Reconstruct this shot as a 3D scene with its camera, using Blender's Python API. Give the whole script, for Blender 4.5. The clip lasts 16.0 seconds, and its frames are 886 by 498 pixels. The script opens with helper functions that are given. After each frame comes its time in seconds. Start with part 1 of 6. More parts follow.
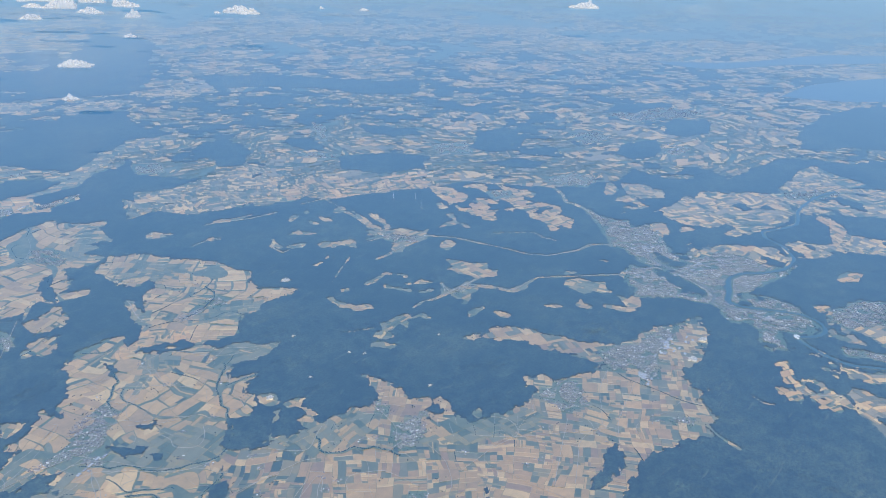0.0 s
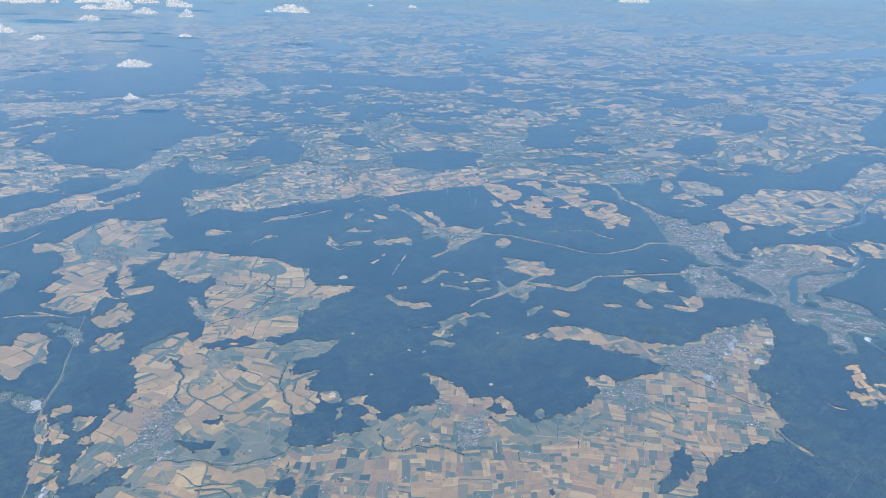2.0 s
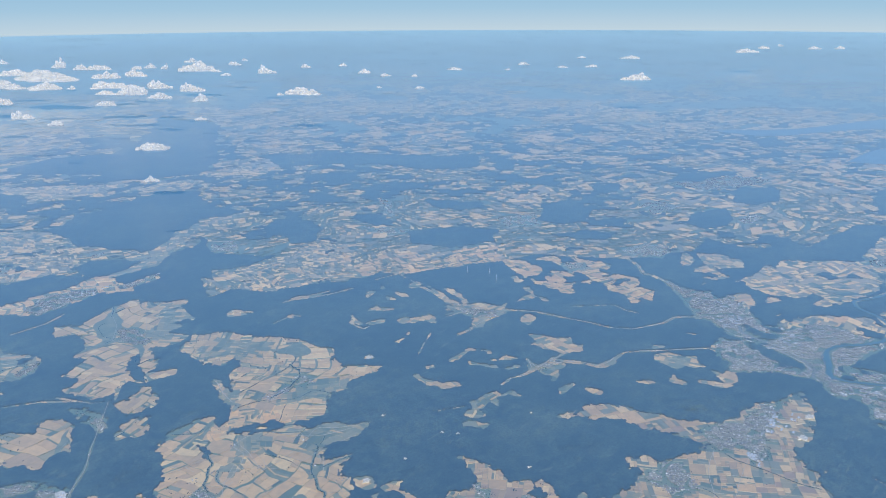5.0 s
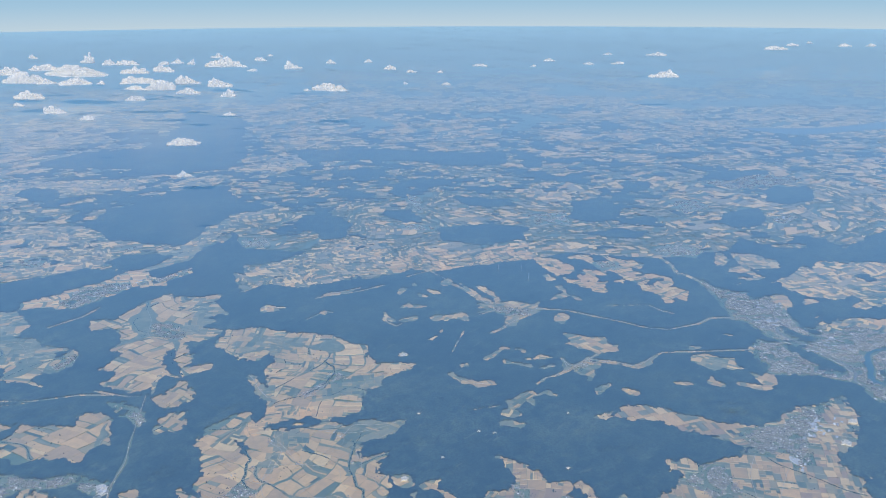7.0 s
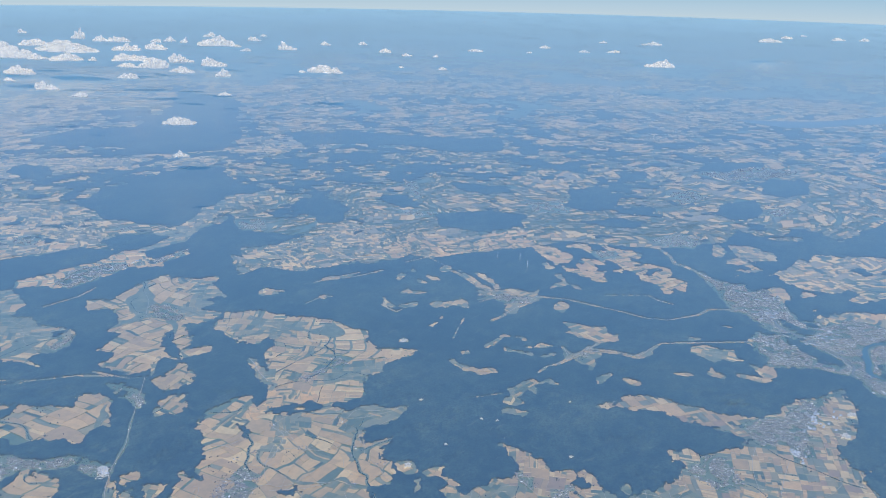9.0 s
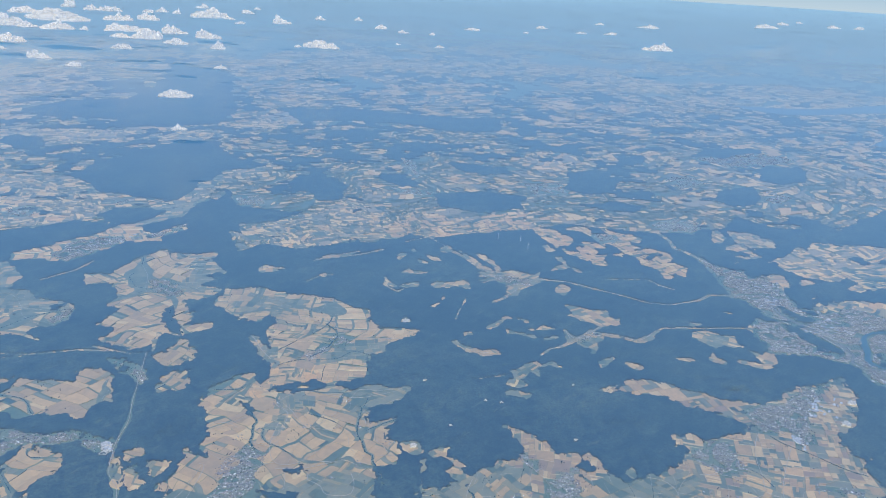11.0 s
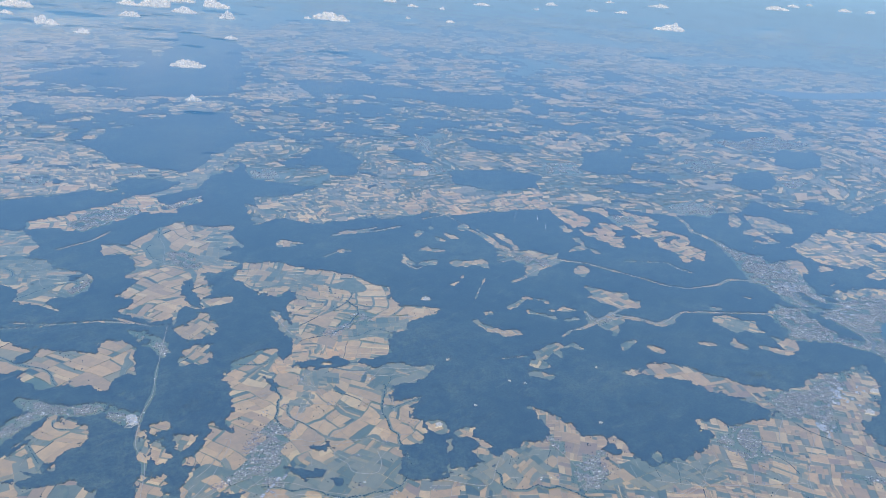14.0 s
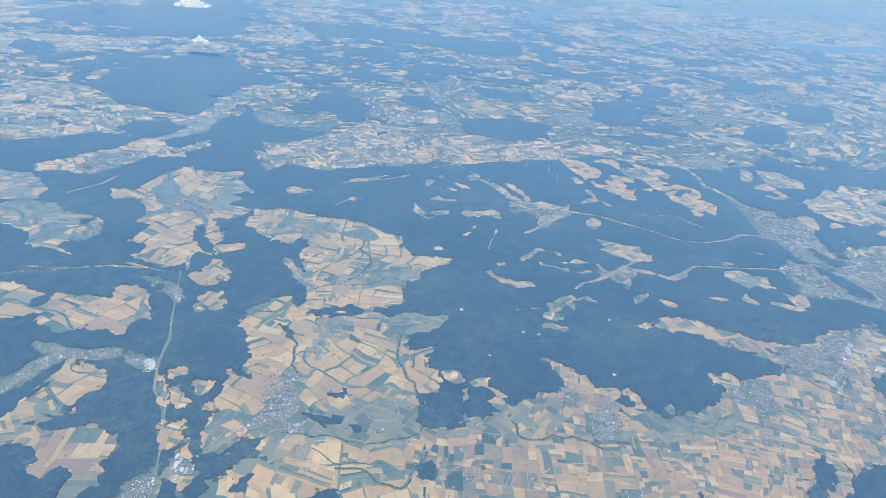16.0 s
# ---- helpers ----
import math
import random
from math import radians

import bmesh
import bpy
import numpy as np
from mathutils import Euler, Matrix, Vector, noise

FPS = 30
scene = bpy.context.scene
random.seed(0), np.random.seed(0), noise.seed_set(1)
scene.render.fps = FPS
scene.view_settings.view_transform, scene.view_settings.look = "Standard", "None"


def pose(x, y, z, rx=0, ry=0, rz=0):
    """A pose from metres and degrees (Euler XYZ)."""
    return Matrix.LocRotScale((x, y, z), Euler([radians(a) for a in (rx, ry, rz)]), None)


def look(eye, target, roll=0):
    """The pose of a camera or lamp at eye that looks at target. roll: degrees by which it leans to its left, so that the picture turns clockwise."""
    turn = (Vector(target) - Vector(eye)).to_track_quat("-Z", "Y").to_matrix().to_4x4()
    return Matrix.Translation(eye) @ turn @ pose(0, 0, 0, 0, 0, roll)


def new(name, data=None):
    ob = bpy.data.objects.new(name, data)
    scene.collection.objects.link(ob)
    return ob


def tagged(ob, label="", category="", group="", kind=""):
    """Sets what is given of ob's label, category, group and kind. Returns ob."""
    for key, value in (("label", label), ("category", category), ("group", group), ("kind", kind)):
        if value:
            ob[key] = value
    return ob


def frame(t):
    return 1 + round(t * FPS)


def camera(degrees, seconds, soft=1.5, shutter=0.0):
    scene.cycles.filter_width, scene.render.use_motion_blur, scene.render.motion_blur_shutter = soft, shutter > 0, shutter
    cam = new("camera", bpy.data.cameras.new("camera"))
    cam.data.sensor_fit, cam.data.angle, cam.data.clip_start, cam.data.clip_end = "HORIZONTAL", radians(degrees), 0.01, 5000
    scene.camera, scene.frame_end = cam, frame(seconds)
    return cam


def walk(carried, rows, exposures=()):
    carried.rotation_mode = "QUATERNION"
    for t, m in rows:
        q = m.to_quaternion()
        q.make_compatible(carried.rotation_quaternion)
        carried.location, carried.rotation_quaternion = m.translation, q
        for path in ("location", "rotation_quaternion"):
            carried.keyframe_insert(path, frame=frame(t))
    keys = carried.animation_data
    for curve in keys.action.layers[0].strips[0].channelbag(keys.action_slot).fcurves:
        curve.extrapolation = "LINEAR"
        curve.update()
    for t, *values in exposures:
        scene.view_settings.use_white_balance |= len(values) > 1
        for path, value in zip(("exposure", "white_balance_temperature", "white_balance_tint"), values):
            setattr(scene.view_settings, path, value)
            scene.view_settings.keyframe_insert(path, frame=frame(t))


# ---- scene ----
cam = camera(60.0, 16.0, soft=0.6)
PATH = [
    (0, (-99.562, -87.926, 137.137), (-98.137, -86.767, 136.346), 1.8),
    (0.5, (-100.282, -86.537, 137.143), (-98.865, -85.369, 136.349), 1.7),
    (1, (-101.06, -85.181, 137.159), (-99.66, -83.995, 136.363), 1.4),
    (1.5, (-101.882, -83.791, 137.174), (-100.517, -82.567, 136.376), 0.8),
    (2, (-102.758, -82.299, 137.188), (-101.407, -81.061, 136.386), 0.7),
    (2.5, (-103.567, -80.741, 137.199), (-102.213, -79.476, 136.446), 0.2),
    (3, (-104.396, -79.219, 137.235), (-103.027, -77.953, 136.512), -0.1),
    (3.5, (-105.201, -77.785, 137.265), (-103.816, -76.522, 136.568), -0.1),
    (4, (-106.058, -76.372, 137.253), (-104.66, -75.108, 136.583), -0.3),
    (4.5, (-106.876, -74.885, 137.264), (-105.47, -73.607, 136.639), -0.4),
    (7, (-110.865, -67.753, 137.318), (-109.504, -66.43, 136.69), -0.2),
    (7.5, (-111.733, -66.347, 137.304), (-110.369, -65.028, 136.674), 0.2),
    (8, (-112.574, -65.009, 137.285), (-111.204, -63.697, 136.651), 0.5),
    (8.5, (-113.384, -63.702, 137.251), (-112.012, -62.401, 136.6), 0.9),
    (9, (-114.144, -62.302, 137.214), (-112.768, -61.011, 136.55), 1.3),
    (11.5, (-118.315, -54.958, 136.777), (-116.931, -53.71, 136.052), 3.1),
    (12, (-119.148, -53.517, 136.702), (-117.767, -52.271, 135.966), 3.3),
    (12.5, (-119.951, -52.083, 136.614), (-118.57, -50.843, 135.869), 3.5),
    (13, (-120.738, -50.682, 136.526), (-119.358, -49.446, 135.774), 3.8),
    (13.5, (-121.517, -49.275, 136.419), (-120.138, -48.04, 135.661), 4.0),
    (14, (-122.296, -47.844, 136.319), (-120.92, -46.613, 135.549), 4.2),
    (14.5, (-123.074, -46.434, 136.223), (-121.718, -45.232, 135.378), 4.5),
    (15, (-123.869, -45.048, 136.148), (-122.519, -43.855, 135.28), 4.9),
    (15.5, (-124.655, -43.634, 136.077), (-123.31, -42.447, 135.192), 5.2),
    (16, (-125.424, -42.233, 136.025), (-124.078, -41.053, 135.132), 5.5),
]
EXPOSURES = [(0, 0.04, 6460, 10), (2, 0.04, 6460, 10), (2.5, -0.02, 6450, 10), (3, -0.02, 6460, 10), (4, 0.02, 6490, 10), (8, -0.02, 6490, 10), (12, -0.01, 6430, 10), (13.5, -0.02, 6410, 10), (14.5, 0.07, 6420, 13), (15, 0.32, 6640, 9), (16, 0.36, 6690, 8)]
walk(cam, [(t, look(e, a, r)) for t, e, a, r in PATH], EXPOSURES)

# ---- light ----
SUN_TO = Vector((-0.60, -0.62, 1.25)).normalized()
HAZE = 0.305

world = bpy.data.worlds.new("sky")
scene.world = world
world.use_nodes = True
wn, wl = world.node_tree.nodes, world.node_tree.links
wn.clear()
w_out = wn.new("ShaderNodeOutputWorld")
w_bg = wn.new("ShaderNodeBackground")
w_sky = wn.new("ShaderNodeTexSky")
w_sky.sky_type = "NISHITA"
w_sky.sun_disc = False
w_sky.sun_elevation = math.asin(SUN_TO.z)
w_sky.sun_rotation = math.atan2(SUN_TO.x, SUN_TO.y)
w_sky.altitude, w_sky.air_density, w_sky.dust_density, w_sky.ozone_density = 0, 1.0, 0.3, 2.0
w_geo = wn.new("ShaderNodeTexCoord")
w_lift = wn.new("ShaderNodeVectorMath")          # the sky meets the ground at the dip of the horizon
w_lift.operation = "ADD"
w_lift.inputs[1].default_value = (0, 0, 0.042)
w_norm = wn.new("ShaderNodeVectorMath")
w_norm.operation = "NORMALIZE"
wl.new(w_geo.outputs["Generated"], w_lift.inputs[0])
wl.new(w_lift.outputs[0], w_norm.inputs[0])
wl.new(w_norm.outputs[0], w_sky.inputs["Vector"])
w_split = wn.new("ShaderNodeSeparateXYZ")
wl.new(w_norm.outputs[0], w_split.inputs[0])
w_deep = wn.new("ShaderNodeValToRGB")            # summer haze: pale at the horizon, deep blue above
for i, (p, c) in enumerate(((0.0, (0.55, 0.665, 0.735)), (0.014, (0.47, 0.62, 0.735)), (0.032, (0.36, 0.56, 0.725)), (0.048, (0.32, 0.53, 0.72)), (0.085, (0.34, 0.54, 0.67)), (0.18, (0.20, 0.435, 0.67)), (0.35, (0.095, 0.325, 0.655)), (0.6, (0.063, 0.28, 0.67)), (1.0, (0.037, 0.185, 0.50)))):
    e = w_deep.color_ramp.elements[i] if i < 2 else w_deep.color_ramp.elements.new(p)
    e.position, e.color = p, (*c, 1)
wl.new(w_split.outputs[2], w_deep.inputs[0])
w_soft = wn.new("ShaderNodeMix")
w_soft.data_type, w_soft.blend_type = "RGBA", "MIX"
w_soft.inputs[0].default_value = 0.012
wl.new(w_deep.outputs[0], w_soft.inputs[6])
w_dim = wn.new("ShaderNodeVectorMath")
w_dim.operation = "SCALE"
w_dim.inputs["Scale"].default_value = 0.10
wl.new(w_sky.outputs[0], w_dim.inputs[0])
wl.new(w_dim.outputs[0], w_soft.inputs[7])
wl.new(w_soft.outputs[2], w_bg.inputs["Color"])
w_bg.inputs["Strength"].default_value = 1.0
wl.new(w_bg.outputs[0], w_out.inputs["Surface"])

sun = new("sun", bpy.data.lights.new("sun", "SUN"))
sun.data.energy, sun.data.angle, sun.data.color = 4.25, radians(0.53), (1.0, 0.90, 0.76)
sun.matrix_world = look(SUN_TO * 500, (0, 0, 0))


# ---- materials ----
def nodes_of(name):
    m = bpy.data.materials.new(name)
    m.use_nodes = True
    m.node_tree.nodes.clear()
    return m, m.node_tree.nodes, m.node_tree.links


def maths(n, l, op, a, b=None):
    k = n.new("ShaderNodeMath")
    k.operation = op
    for i, v in enumerate((a, b)):
        if v is None:
            continue
        if isinstance(v, (int, float)):
            k.inputs[i].default_value = v
        else:
            l.new(v, k.inputs[i])
    return k.outputs[0]


def noise_of(n, l, size, detail=3, rough=0.55, stretch=None):
    co = n.new("ShaderNodeNewGeometry").outputs["Position"]
    if stretch:
        mp = n.new("ShaderNodeMapping")
        mp.inputs["Scale"].default_value = stretch
        l.new(co, mp.inputs["Vector"])
        co = mp.outputs[0]
    t = n.new("ShaderNodeTexNoise")
    t.inputs["Scale"].default_value = 1 / size
    t.inputs["Detail"].default_value = detail
    t.inputs["Roughness"].default_value = rough
    l.new(co, t.inputs["Vector"])
    return t.outputs["Fac"]


def ramp_of(n, l, fac, stops, hard=False):
    r = n.new("ShaderNodeValToRGB")
    r.color_ramp.interpolation = "CONSTANT" if hard else "LINEAR"
    el = r.color_ramp.elements
    while len(el) < len(stops):
        el.new(0.5)
    for e, (p, c) in zip(el, stops):
        e.position, e.color = p, (*c, 1)
    l.new(fac, r.inputs[0])
    return r.outputs[0]


def mix_of(n, l, how, fac, a, b):
    k = n.new("ShaderNodeMix")
    k.data_type, k.blend_type = "RGBA", how
    for s, v in ((k.inputs[0], fac), (k.inputs[6], a), (k.inputs[7], b)):
        if isinstance(v, (int, float)):
            s.default_value = v
        elif isinstance(v, tuple):
            s.default_value = (*v, 1)
        else:
            l.new(v, s)
    return k.outputs[2]


def haze_gloss(n, l, shader, strength=HAZE, rough=0.42, steep=False):
    """Distance haze imitated in the material: gloss that grows at low viewing angles."""
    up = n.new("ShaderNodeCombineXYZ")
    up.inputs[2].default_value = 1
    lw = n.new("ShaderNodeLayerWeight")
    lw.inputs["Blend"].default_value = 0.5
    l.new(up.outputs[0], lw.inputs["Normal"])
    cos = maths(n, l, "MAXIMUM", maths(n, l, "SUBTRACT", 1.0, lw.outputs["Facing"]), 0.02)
    # haze thickens with distance, taken from the viewing angle
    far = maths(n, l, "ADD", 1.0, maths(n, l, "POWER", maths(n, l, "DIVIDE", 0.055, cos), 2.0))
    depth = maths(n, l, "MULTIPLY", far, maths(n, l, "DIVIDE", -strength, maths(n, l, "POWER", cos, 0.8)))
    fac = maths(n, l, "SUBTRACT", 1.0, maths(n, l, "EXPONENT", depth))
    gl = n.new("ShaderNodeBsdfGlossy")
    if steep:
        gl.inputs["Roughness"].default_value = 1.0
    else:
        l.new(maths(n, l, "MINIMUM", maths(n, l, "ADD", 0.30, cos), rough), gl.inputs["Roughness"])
    # blue haze tint for steep things; level ones take theirs from the ramp
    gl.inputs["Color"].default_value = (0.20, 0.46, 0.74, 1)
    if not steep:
        # haze tint put into the gloss colour, paler towards the horizon
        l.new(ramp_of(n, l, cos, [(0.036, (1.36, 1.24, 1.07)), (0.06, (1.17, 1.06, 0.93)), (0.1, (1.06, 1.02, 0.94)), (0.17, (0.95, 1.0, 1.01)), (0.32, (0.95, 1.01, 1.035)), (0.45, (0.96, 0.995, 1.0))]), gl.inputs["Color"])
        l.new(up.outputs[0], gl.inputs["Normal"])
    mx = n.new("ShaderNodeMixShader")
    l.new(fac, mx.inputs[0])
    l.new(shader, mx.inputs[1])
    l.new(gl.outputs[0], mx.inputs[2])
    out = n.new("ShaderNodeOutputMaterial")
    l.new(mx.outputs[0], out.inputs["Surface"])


def matte(n, l, colour, rough=0.9, bump=None, bump_size=0.1, spec=0.1):
    p = n.new("ShaderNodeBsdfPrincipled")
    p.inputs["Roughness"].default_value = rough
    p.inputs["Specular IOR Level"].default_value = spec
    if isinstance(colour, tuple):
        p.inputs["Base Color"].default_value = (*colour, 1)
    else:
        l.new(colour, p.inputs["Base Color"])
    if bump is not None:
        b = n.new("ShaderNodeBump")
        b.inputs["Distance"].default_value = bump_size
        b.inputs["Strength"].default_value = 0.8
        l.new(bump, b.inputs["Height"])
        l.new(b.outputs[0], p.inputs["Normal"])
    return p.outputs[0]


def random_of(n, l):
    """One random value for each object or loose piece."""
    a = n.new("ShaderNodeObjectInfo").outputs["Random"]
    b = n.new("ShaderNodeNewGeometry").outputs["Random Per Island"]
    return maths(n, l, "FRACT", maths(n, l, "ADD", a, b))


def make_forest():
    """Spruce and beech in blotches, with felled and young stands, over crowns flecked pale and dark in the colour."""
    m, n, l = nodes_of("forest canopy")
    big = noise_of(n, l, 38, 4)
    mid = noise_of(n, l, 5, 4, 0.65)
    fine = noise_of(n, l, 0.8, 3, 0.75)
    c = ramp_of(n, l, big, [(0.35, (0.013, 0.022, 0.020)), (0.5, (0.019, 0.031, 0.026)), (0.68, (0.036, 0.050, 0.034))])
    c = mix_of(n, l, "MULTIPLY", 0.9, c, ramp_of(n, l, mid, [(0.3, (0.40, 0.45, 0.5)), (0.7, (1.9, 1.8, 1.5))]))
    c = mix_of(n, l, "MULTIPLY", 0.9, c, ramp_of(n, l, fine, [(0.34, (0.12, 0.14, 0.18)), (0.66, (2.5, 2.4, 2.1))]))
    stand = ramp_of(n, l, noise_of(n, l, 9, 5, 0.6, (1, 1.25, 1)), [(0.62, (0, 0, 0)), (0.72, (0.6, 0.6, 0.6))])
    c = mix_of(n, l, "MIX", stand, c, mix_of(n, l, "MULTIPLY", 0.85, (0.046, 0.068, 0.040), ramp_of(n, l, fine, [(0.34, (0.35, 0.38, 0.4)), (0.66, (1.7, 1.65, 1.5))])))
    ride = ramp_of(n, l, noise_of(n, l, 1.6, 2, 0.5, (0.22, 1.3, 1)), [(0.67, (0, 0, 0)), (0.72, (0.7, 0.7, 0.7))])
    c = mix_of(n, l, "MIX", ride, c, (0.10, 0.115, 0.07))
    haze_gloss(n, l, matte(n, l, c, 0.95, fine, 0.35), 0.285)
    return m


STUBBLE, STRAW, FALLOW, EARTH, BLEACHED = (0.48, 0.30, 0.108), (0.56, 0.355, 0.13), (0.42, 0.266, 0.105), (0.35, 0.22, 0.102), (0.64, 0.435, 0.178)
HAY, PASTURE, BEET, MAIZE, SAGE = (0.29, 0.235, 0.10), (0.165, 0.172, 0.085), (0.11, 0.13, 0.062), (0.062, 0.086, 0.046), (0.22, 0.205, 0.108)
HILL_TONES = [(0, MAIZE), (0.07, BEET), (0.15, PASTURE), (0.23, SAGE), (0.30, HAY), (0.35, FALLOW), (0.42, STUBBLE), (0.50, STRAW), (0.57, BLEACHED), (0.63, STRAW), (0.70, STUBBLE), (0.77, FALLOW), (0.83, EARTH), (0.89, SAGE), (0.94, PASTURE)]
BASIN_TONES = [(0, BLEACHED), (0.12, STUBBLE), (0.23, STRAW), (0.33, FALLOW), (0.42, EARTH), (0.49, STUBBLE), (0.56, BLEACHED), (0.61, HAY), (0.67, SAGE), (0.75, PASTURE), (0.84, BEET), (0.92, MAIZE)]
DRY_GRASS, DIM_GREEN = (0.29, 0.235, 0.14), (0.17, 0.155, 0.09)
FAR_TONES = [(0, MAIZE), (0.14, BEET), (0.24, DIM_GREEN), (0.34, DRY_GRASS), (0.42, BLEACHED), (0.50, STRAW), (0.57, DRY_GRASS), (0.63, STUBBLE), (0.69, HAY), (0.74, BLEACHED), (0.80, DRY_GRASS), (0.88, DIM_GREEN)]
MEADOW_TONES = [(0, BLEACHED), (0.12, STRAW), (0.26, STUBBLE), (0.38, FALLOW), (0.46, HAY), (0.54, SAGE), (0.70, PASTURE), (0.88, BEET)]


def make_field(name, tones, size=0, share=1.0, tint=None):
    """Plots of many crops: each plot carries its crop as a number."""
    m, n, l = nodes_of(name)
    if size:
        lie = maths(n, l, "MULTIPLY", maths(n, l, "SUBTRACT", noise_of(n, l, size, 3), 0.5), share)
        c = ramp_of(n, l, maths(n, l, "ADD", 0.5, lie), tones)
    else:
        crop = n.new("ShaderNodeAttribute")
        crop.attribute_name = "crop"
        c = ramp_of(n, l, crop.outputs["Fac"], tones, True)
    c = mix_of(n, l, "MULTIPLY", 0.55, c, ramp_of(n, l, noise_of(n, l, 2.2, 4), [(0.3, (0.72, 0.76, 0.74)), (0.7, (1.2, 1.17, 1.12))]))
    c = mix_of(n, l, "MULTIPLY", 0.5, c, ramp_of(n, l, noise_of(n, l, 0.35, 2, 0.6, (0.25, 2.2, 1)), [(0.3, (0.8, 0.82, 0.8)), (0.7, (1.15, 1.13, 1.1))]))
    c = mix_of(n, l, "MULTIPLY", 0.6, c, ramp_of(n, l, noise_of(n, l, 30, 2), [(0.35, (0.8, 0.86, 0.84)), (0.65, (1.12, 1.08, 1.04))]))
    if tint:
        c = mix_of(n, l, "MULTIPLY", 1.0, c, tint)
    haze_gloss(n, l, matte(n, l, c, 0.95))
    return m


def make_ground():
    m, n, l = nodes_of("grassland")
    c = ramp_of(n, l, noise_of(n, l, 24, 6, 0.65), [(0.3, (0.07, 0.11, 0.05)), (0.48, (0.11, 0.145, 0.07)), (0.6, (0.16, 0.18, 0.095)), (0.75, (0.25, 0.22, 0.14))])
    c = mix_of(n, l, "MULTIPLY", 0.6, c, ramp_of(n, l, noise_of(n, l, 1.2, 3), [(0.3, (0.7, 0.75, 0.7)), (0.7, (1.25, 1.2, 1.15))]))
    haze_gloss(n, l, matte(n, l, c, 0.95))
    return m


def make_plain(name, colour, low=0.8, high=1.15, size=0.6, rough=0.85, rnd=None, steep=False, strength=HAZE):
    m, n, l = nodes_of(name)
    c = ramp_of(n, l, random_of(n, l), rnd, True) if rnd else colour
    c = mix_of(n, l, "MULTIPLY", 1.0, c, ramp_of(n, l, noise_of(n, l, size, 3), [(0.3, (low,) * 3), (0.7, (high,) * 3)]))
    haze_gloss(n, l, matte(n, l, c, rough), strength, steep=steep)
    return m


CLOUD_BASE = 38


def make_cloud():
    m, n, l = nodes_of("cloud")
    d = n.new("ShaderNodeBsdfDiffuse")
    d.inputs["Color"].default_value = (0.90, 0.90, 0.90, 1)
    t = n.new("ShaderNodeBsdfTranslucent")
    t.inputs["Color"].default_value = (0.90, 0.90, 0.91, 1)
    mx = n.new("ShaderNodeMixShader")
    mx.inputs[0].default_value = 0.72
    l.new(d.outputs[0], mx.inputs[1])
    l.new(t.outputs[0], mx.inputs[2])
    thin = n.new("ShaderNodeBsdfTransparent")
    veil = n.new("ShaderNodeMixShader")
    height = n.new("ShaderNodeSeparateXYZ")          # base made see-through so its dark reflection on the ground fades
    l.new(n.new("ShaderNodeNewGeometry").outputs["Position"], height.inputs[0])
    edge = ramp_of(n, l, maths(n, l, "DIVIDE", maths(n, l, "SUBTRACT", height.outputs[2], CLOUD_BASE), 4.0), [(0.0, (0.75, 0.75, 0.75)), (0.25, (0, 0, 0))])
    # part transparency stands in for haze over the cloud and lightens its shadow
    see_through = ramp_of(n, l, noise_of(n, l, 14, 2), [(0.4, (0.12, 0.12, 0.12)), (0.68, (0.32, 0.32, 0.32))])
    l.new(maths(n, l, "MAXIMUM", edge, see_through), veil.inputs[0])
    l.new(mx.outputs[0], veil.inputs[1])
    l.new(thin.outputs[0], veil.inputs[2])
    out = n.new("ShaderNodeOutputMaterial")
    l.new(veil.outputs[0], out.inputs["Surface"])
    return m


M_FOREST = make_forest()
M_HILL = make_field("stubble fields", HILL_TONES)
M_BASIN = make_field("mixed crop fields", BASIN_TONES, tint=(0.90, 0.89, 0.93))
# far tint brightens and warms the crops to offset the haze gloss
M_FAR = make_field("far fields", FAR_TONES, tint=(1.24, 1.15, 0.98))
M_GREEN = make_field("pasture", [(0, STRAW), (0.14, STUBBLE), (0.24, HAY), (0.34, SAGE), (0.54, PASTURE), (0.70, SAGE), (0.80, BEET)])
M_MEADOW = make_field("meadows", MEADOW_TONES)
# ridge is the hill tones again, tinted warmer to show through the haze
TONES = {"hill": M_HILL, "basin": M_BASIN, "far": M_FAR, "green": M_GREEN, "patchy": M_FAR, "ridge": make_field("haze-offset hill fields", HILL_TONES, tint=(1.2, 1.08, 0.88))}
M_GROUND = make_ground()
M_ROAD = make_plain("pale road", (0.40, 0.355, 0.29))
M_GRASS = make_field("valley grass", [(0, BEET), (0.4, PASTURE), (0.52, BEET), (0.62, PASTURE), (0.8, SAGE)], 7, 1.6)
M_LAKE = make_plain("lake water", (0.10, 0.15, 0.17), 0.9, 1.1, 60)
M_WALL = make_plain("plaster", None, 0.85, 1.1, 0.5, 0.8, [(0, (0.40, 0.39, 0.37)), (0.3, (0.54, 0.53, 0.50)), (0.6, (0.30, 0.28, 0.26)), (0.88, (0.70, 0.69, 0.67))], True, 0.19)
M_ROOF = make_plain("roof tiles", None, 0.75, 1.2, 0.4, 0.8, [(0, (0.23, 0.165, 0.14)), (0.2, (0.20, 0.185, 0.175)), (0.42, (0.11, 0.11, 0.115)), (0.62, (0.29, 0.25, 0.22)), (0.76, (0.38, 0.36, 0.34)), (0.90, (0.72, 0.71, 0.68))])
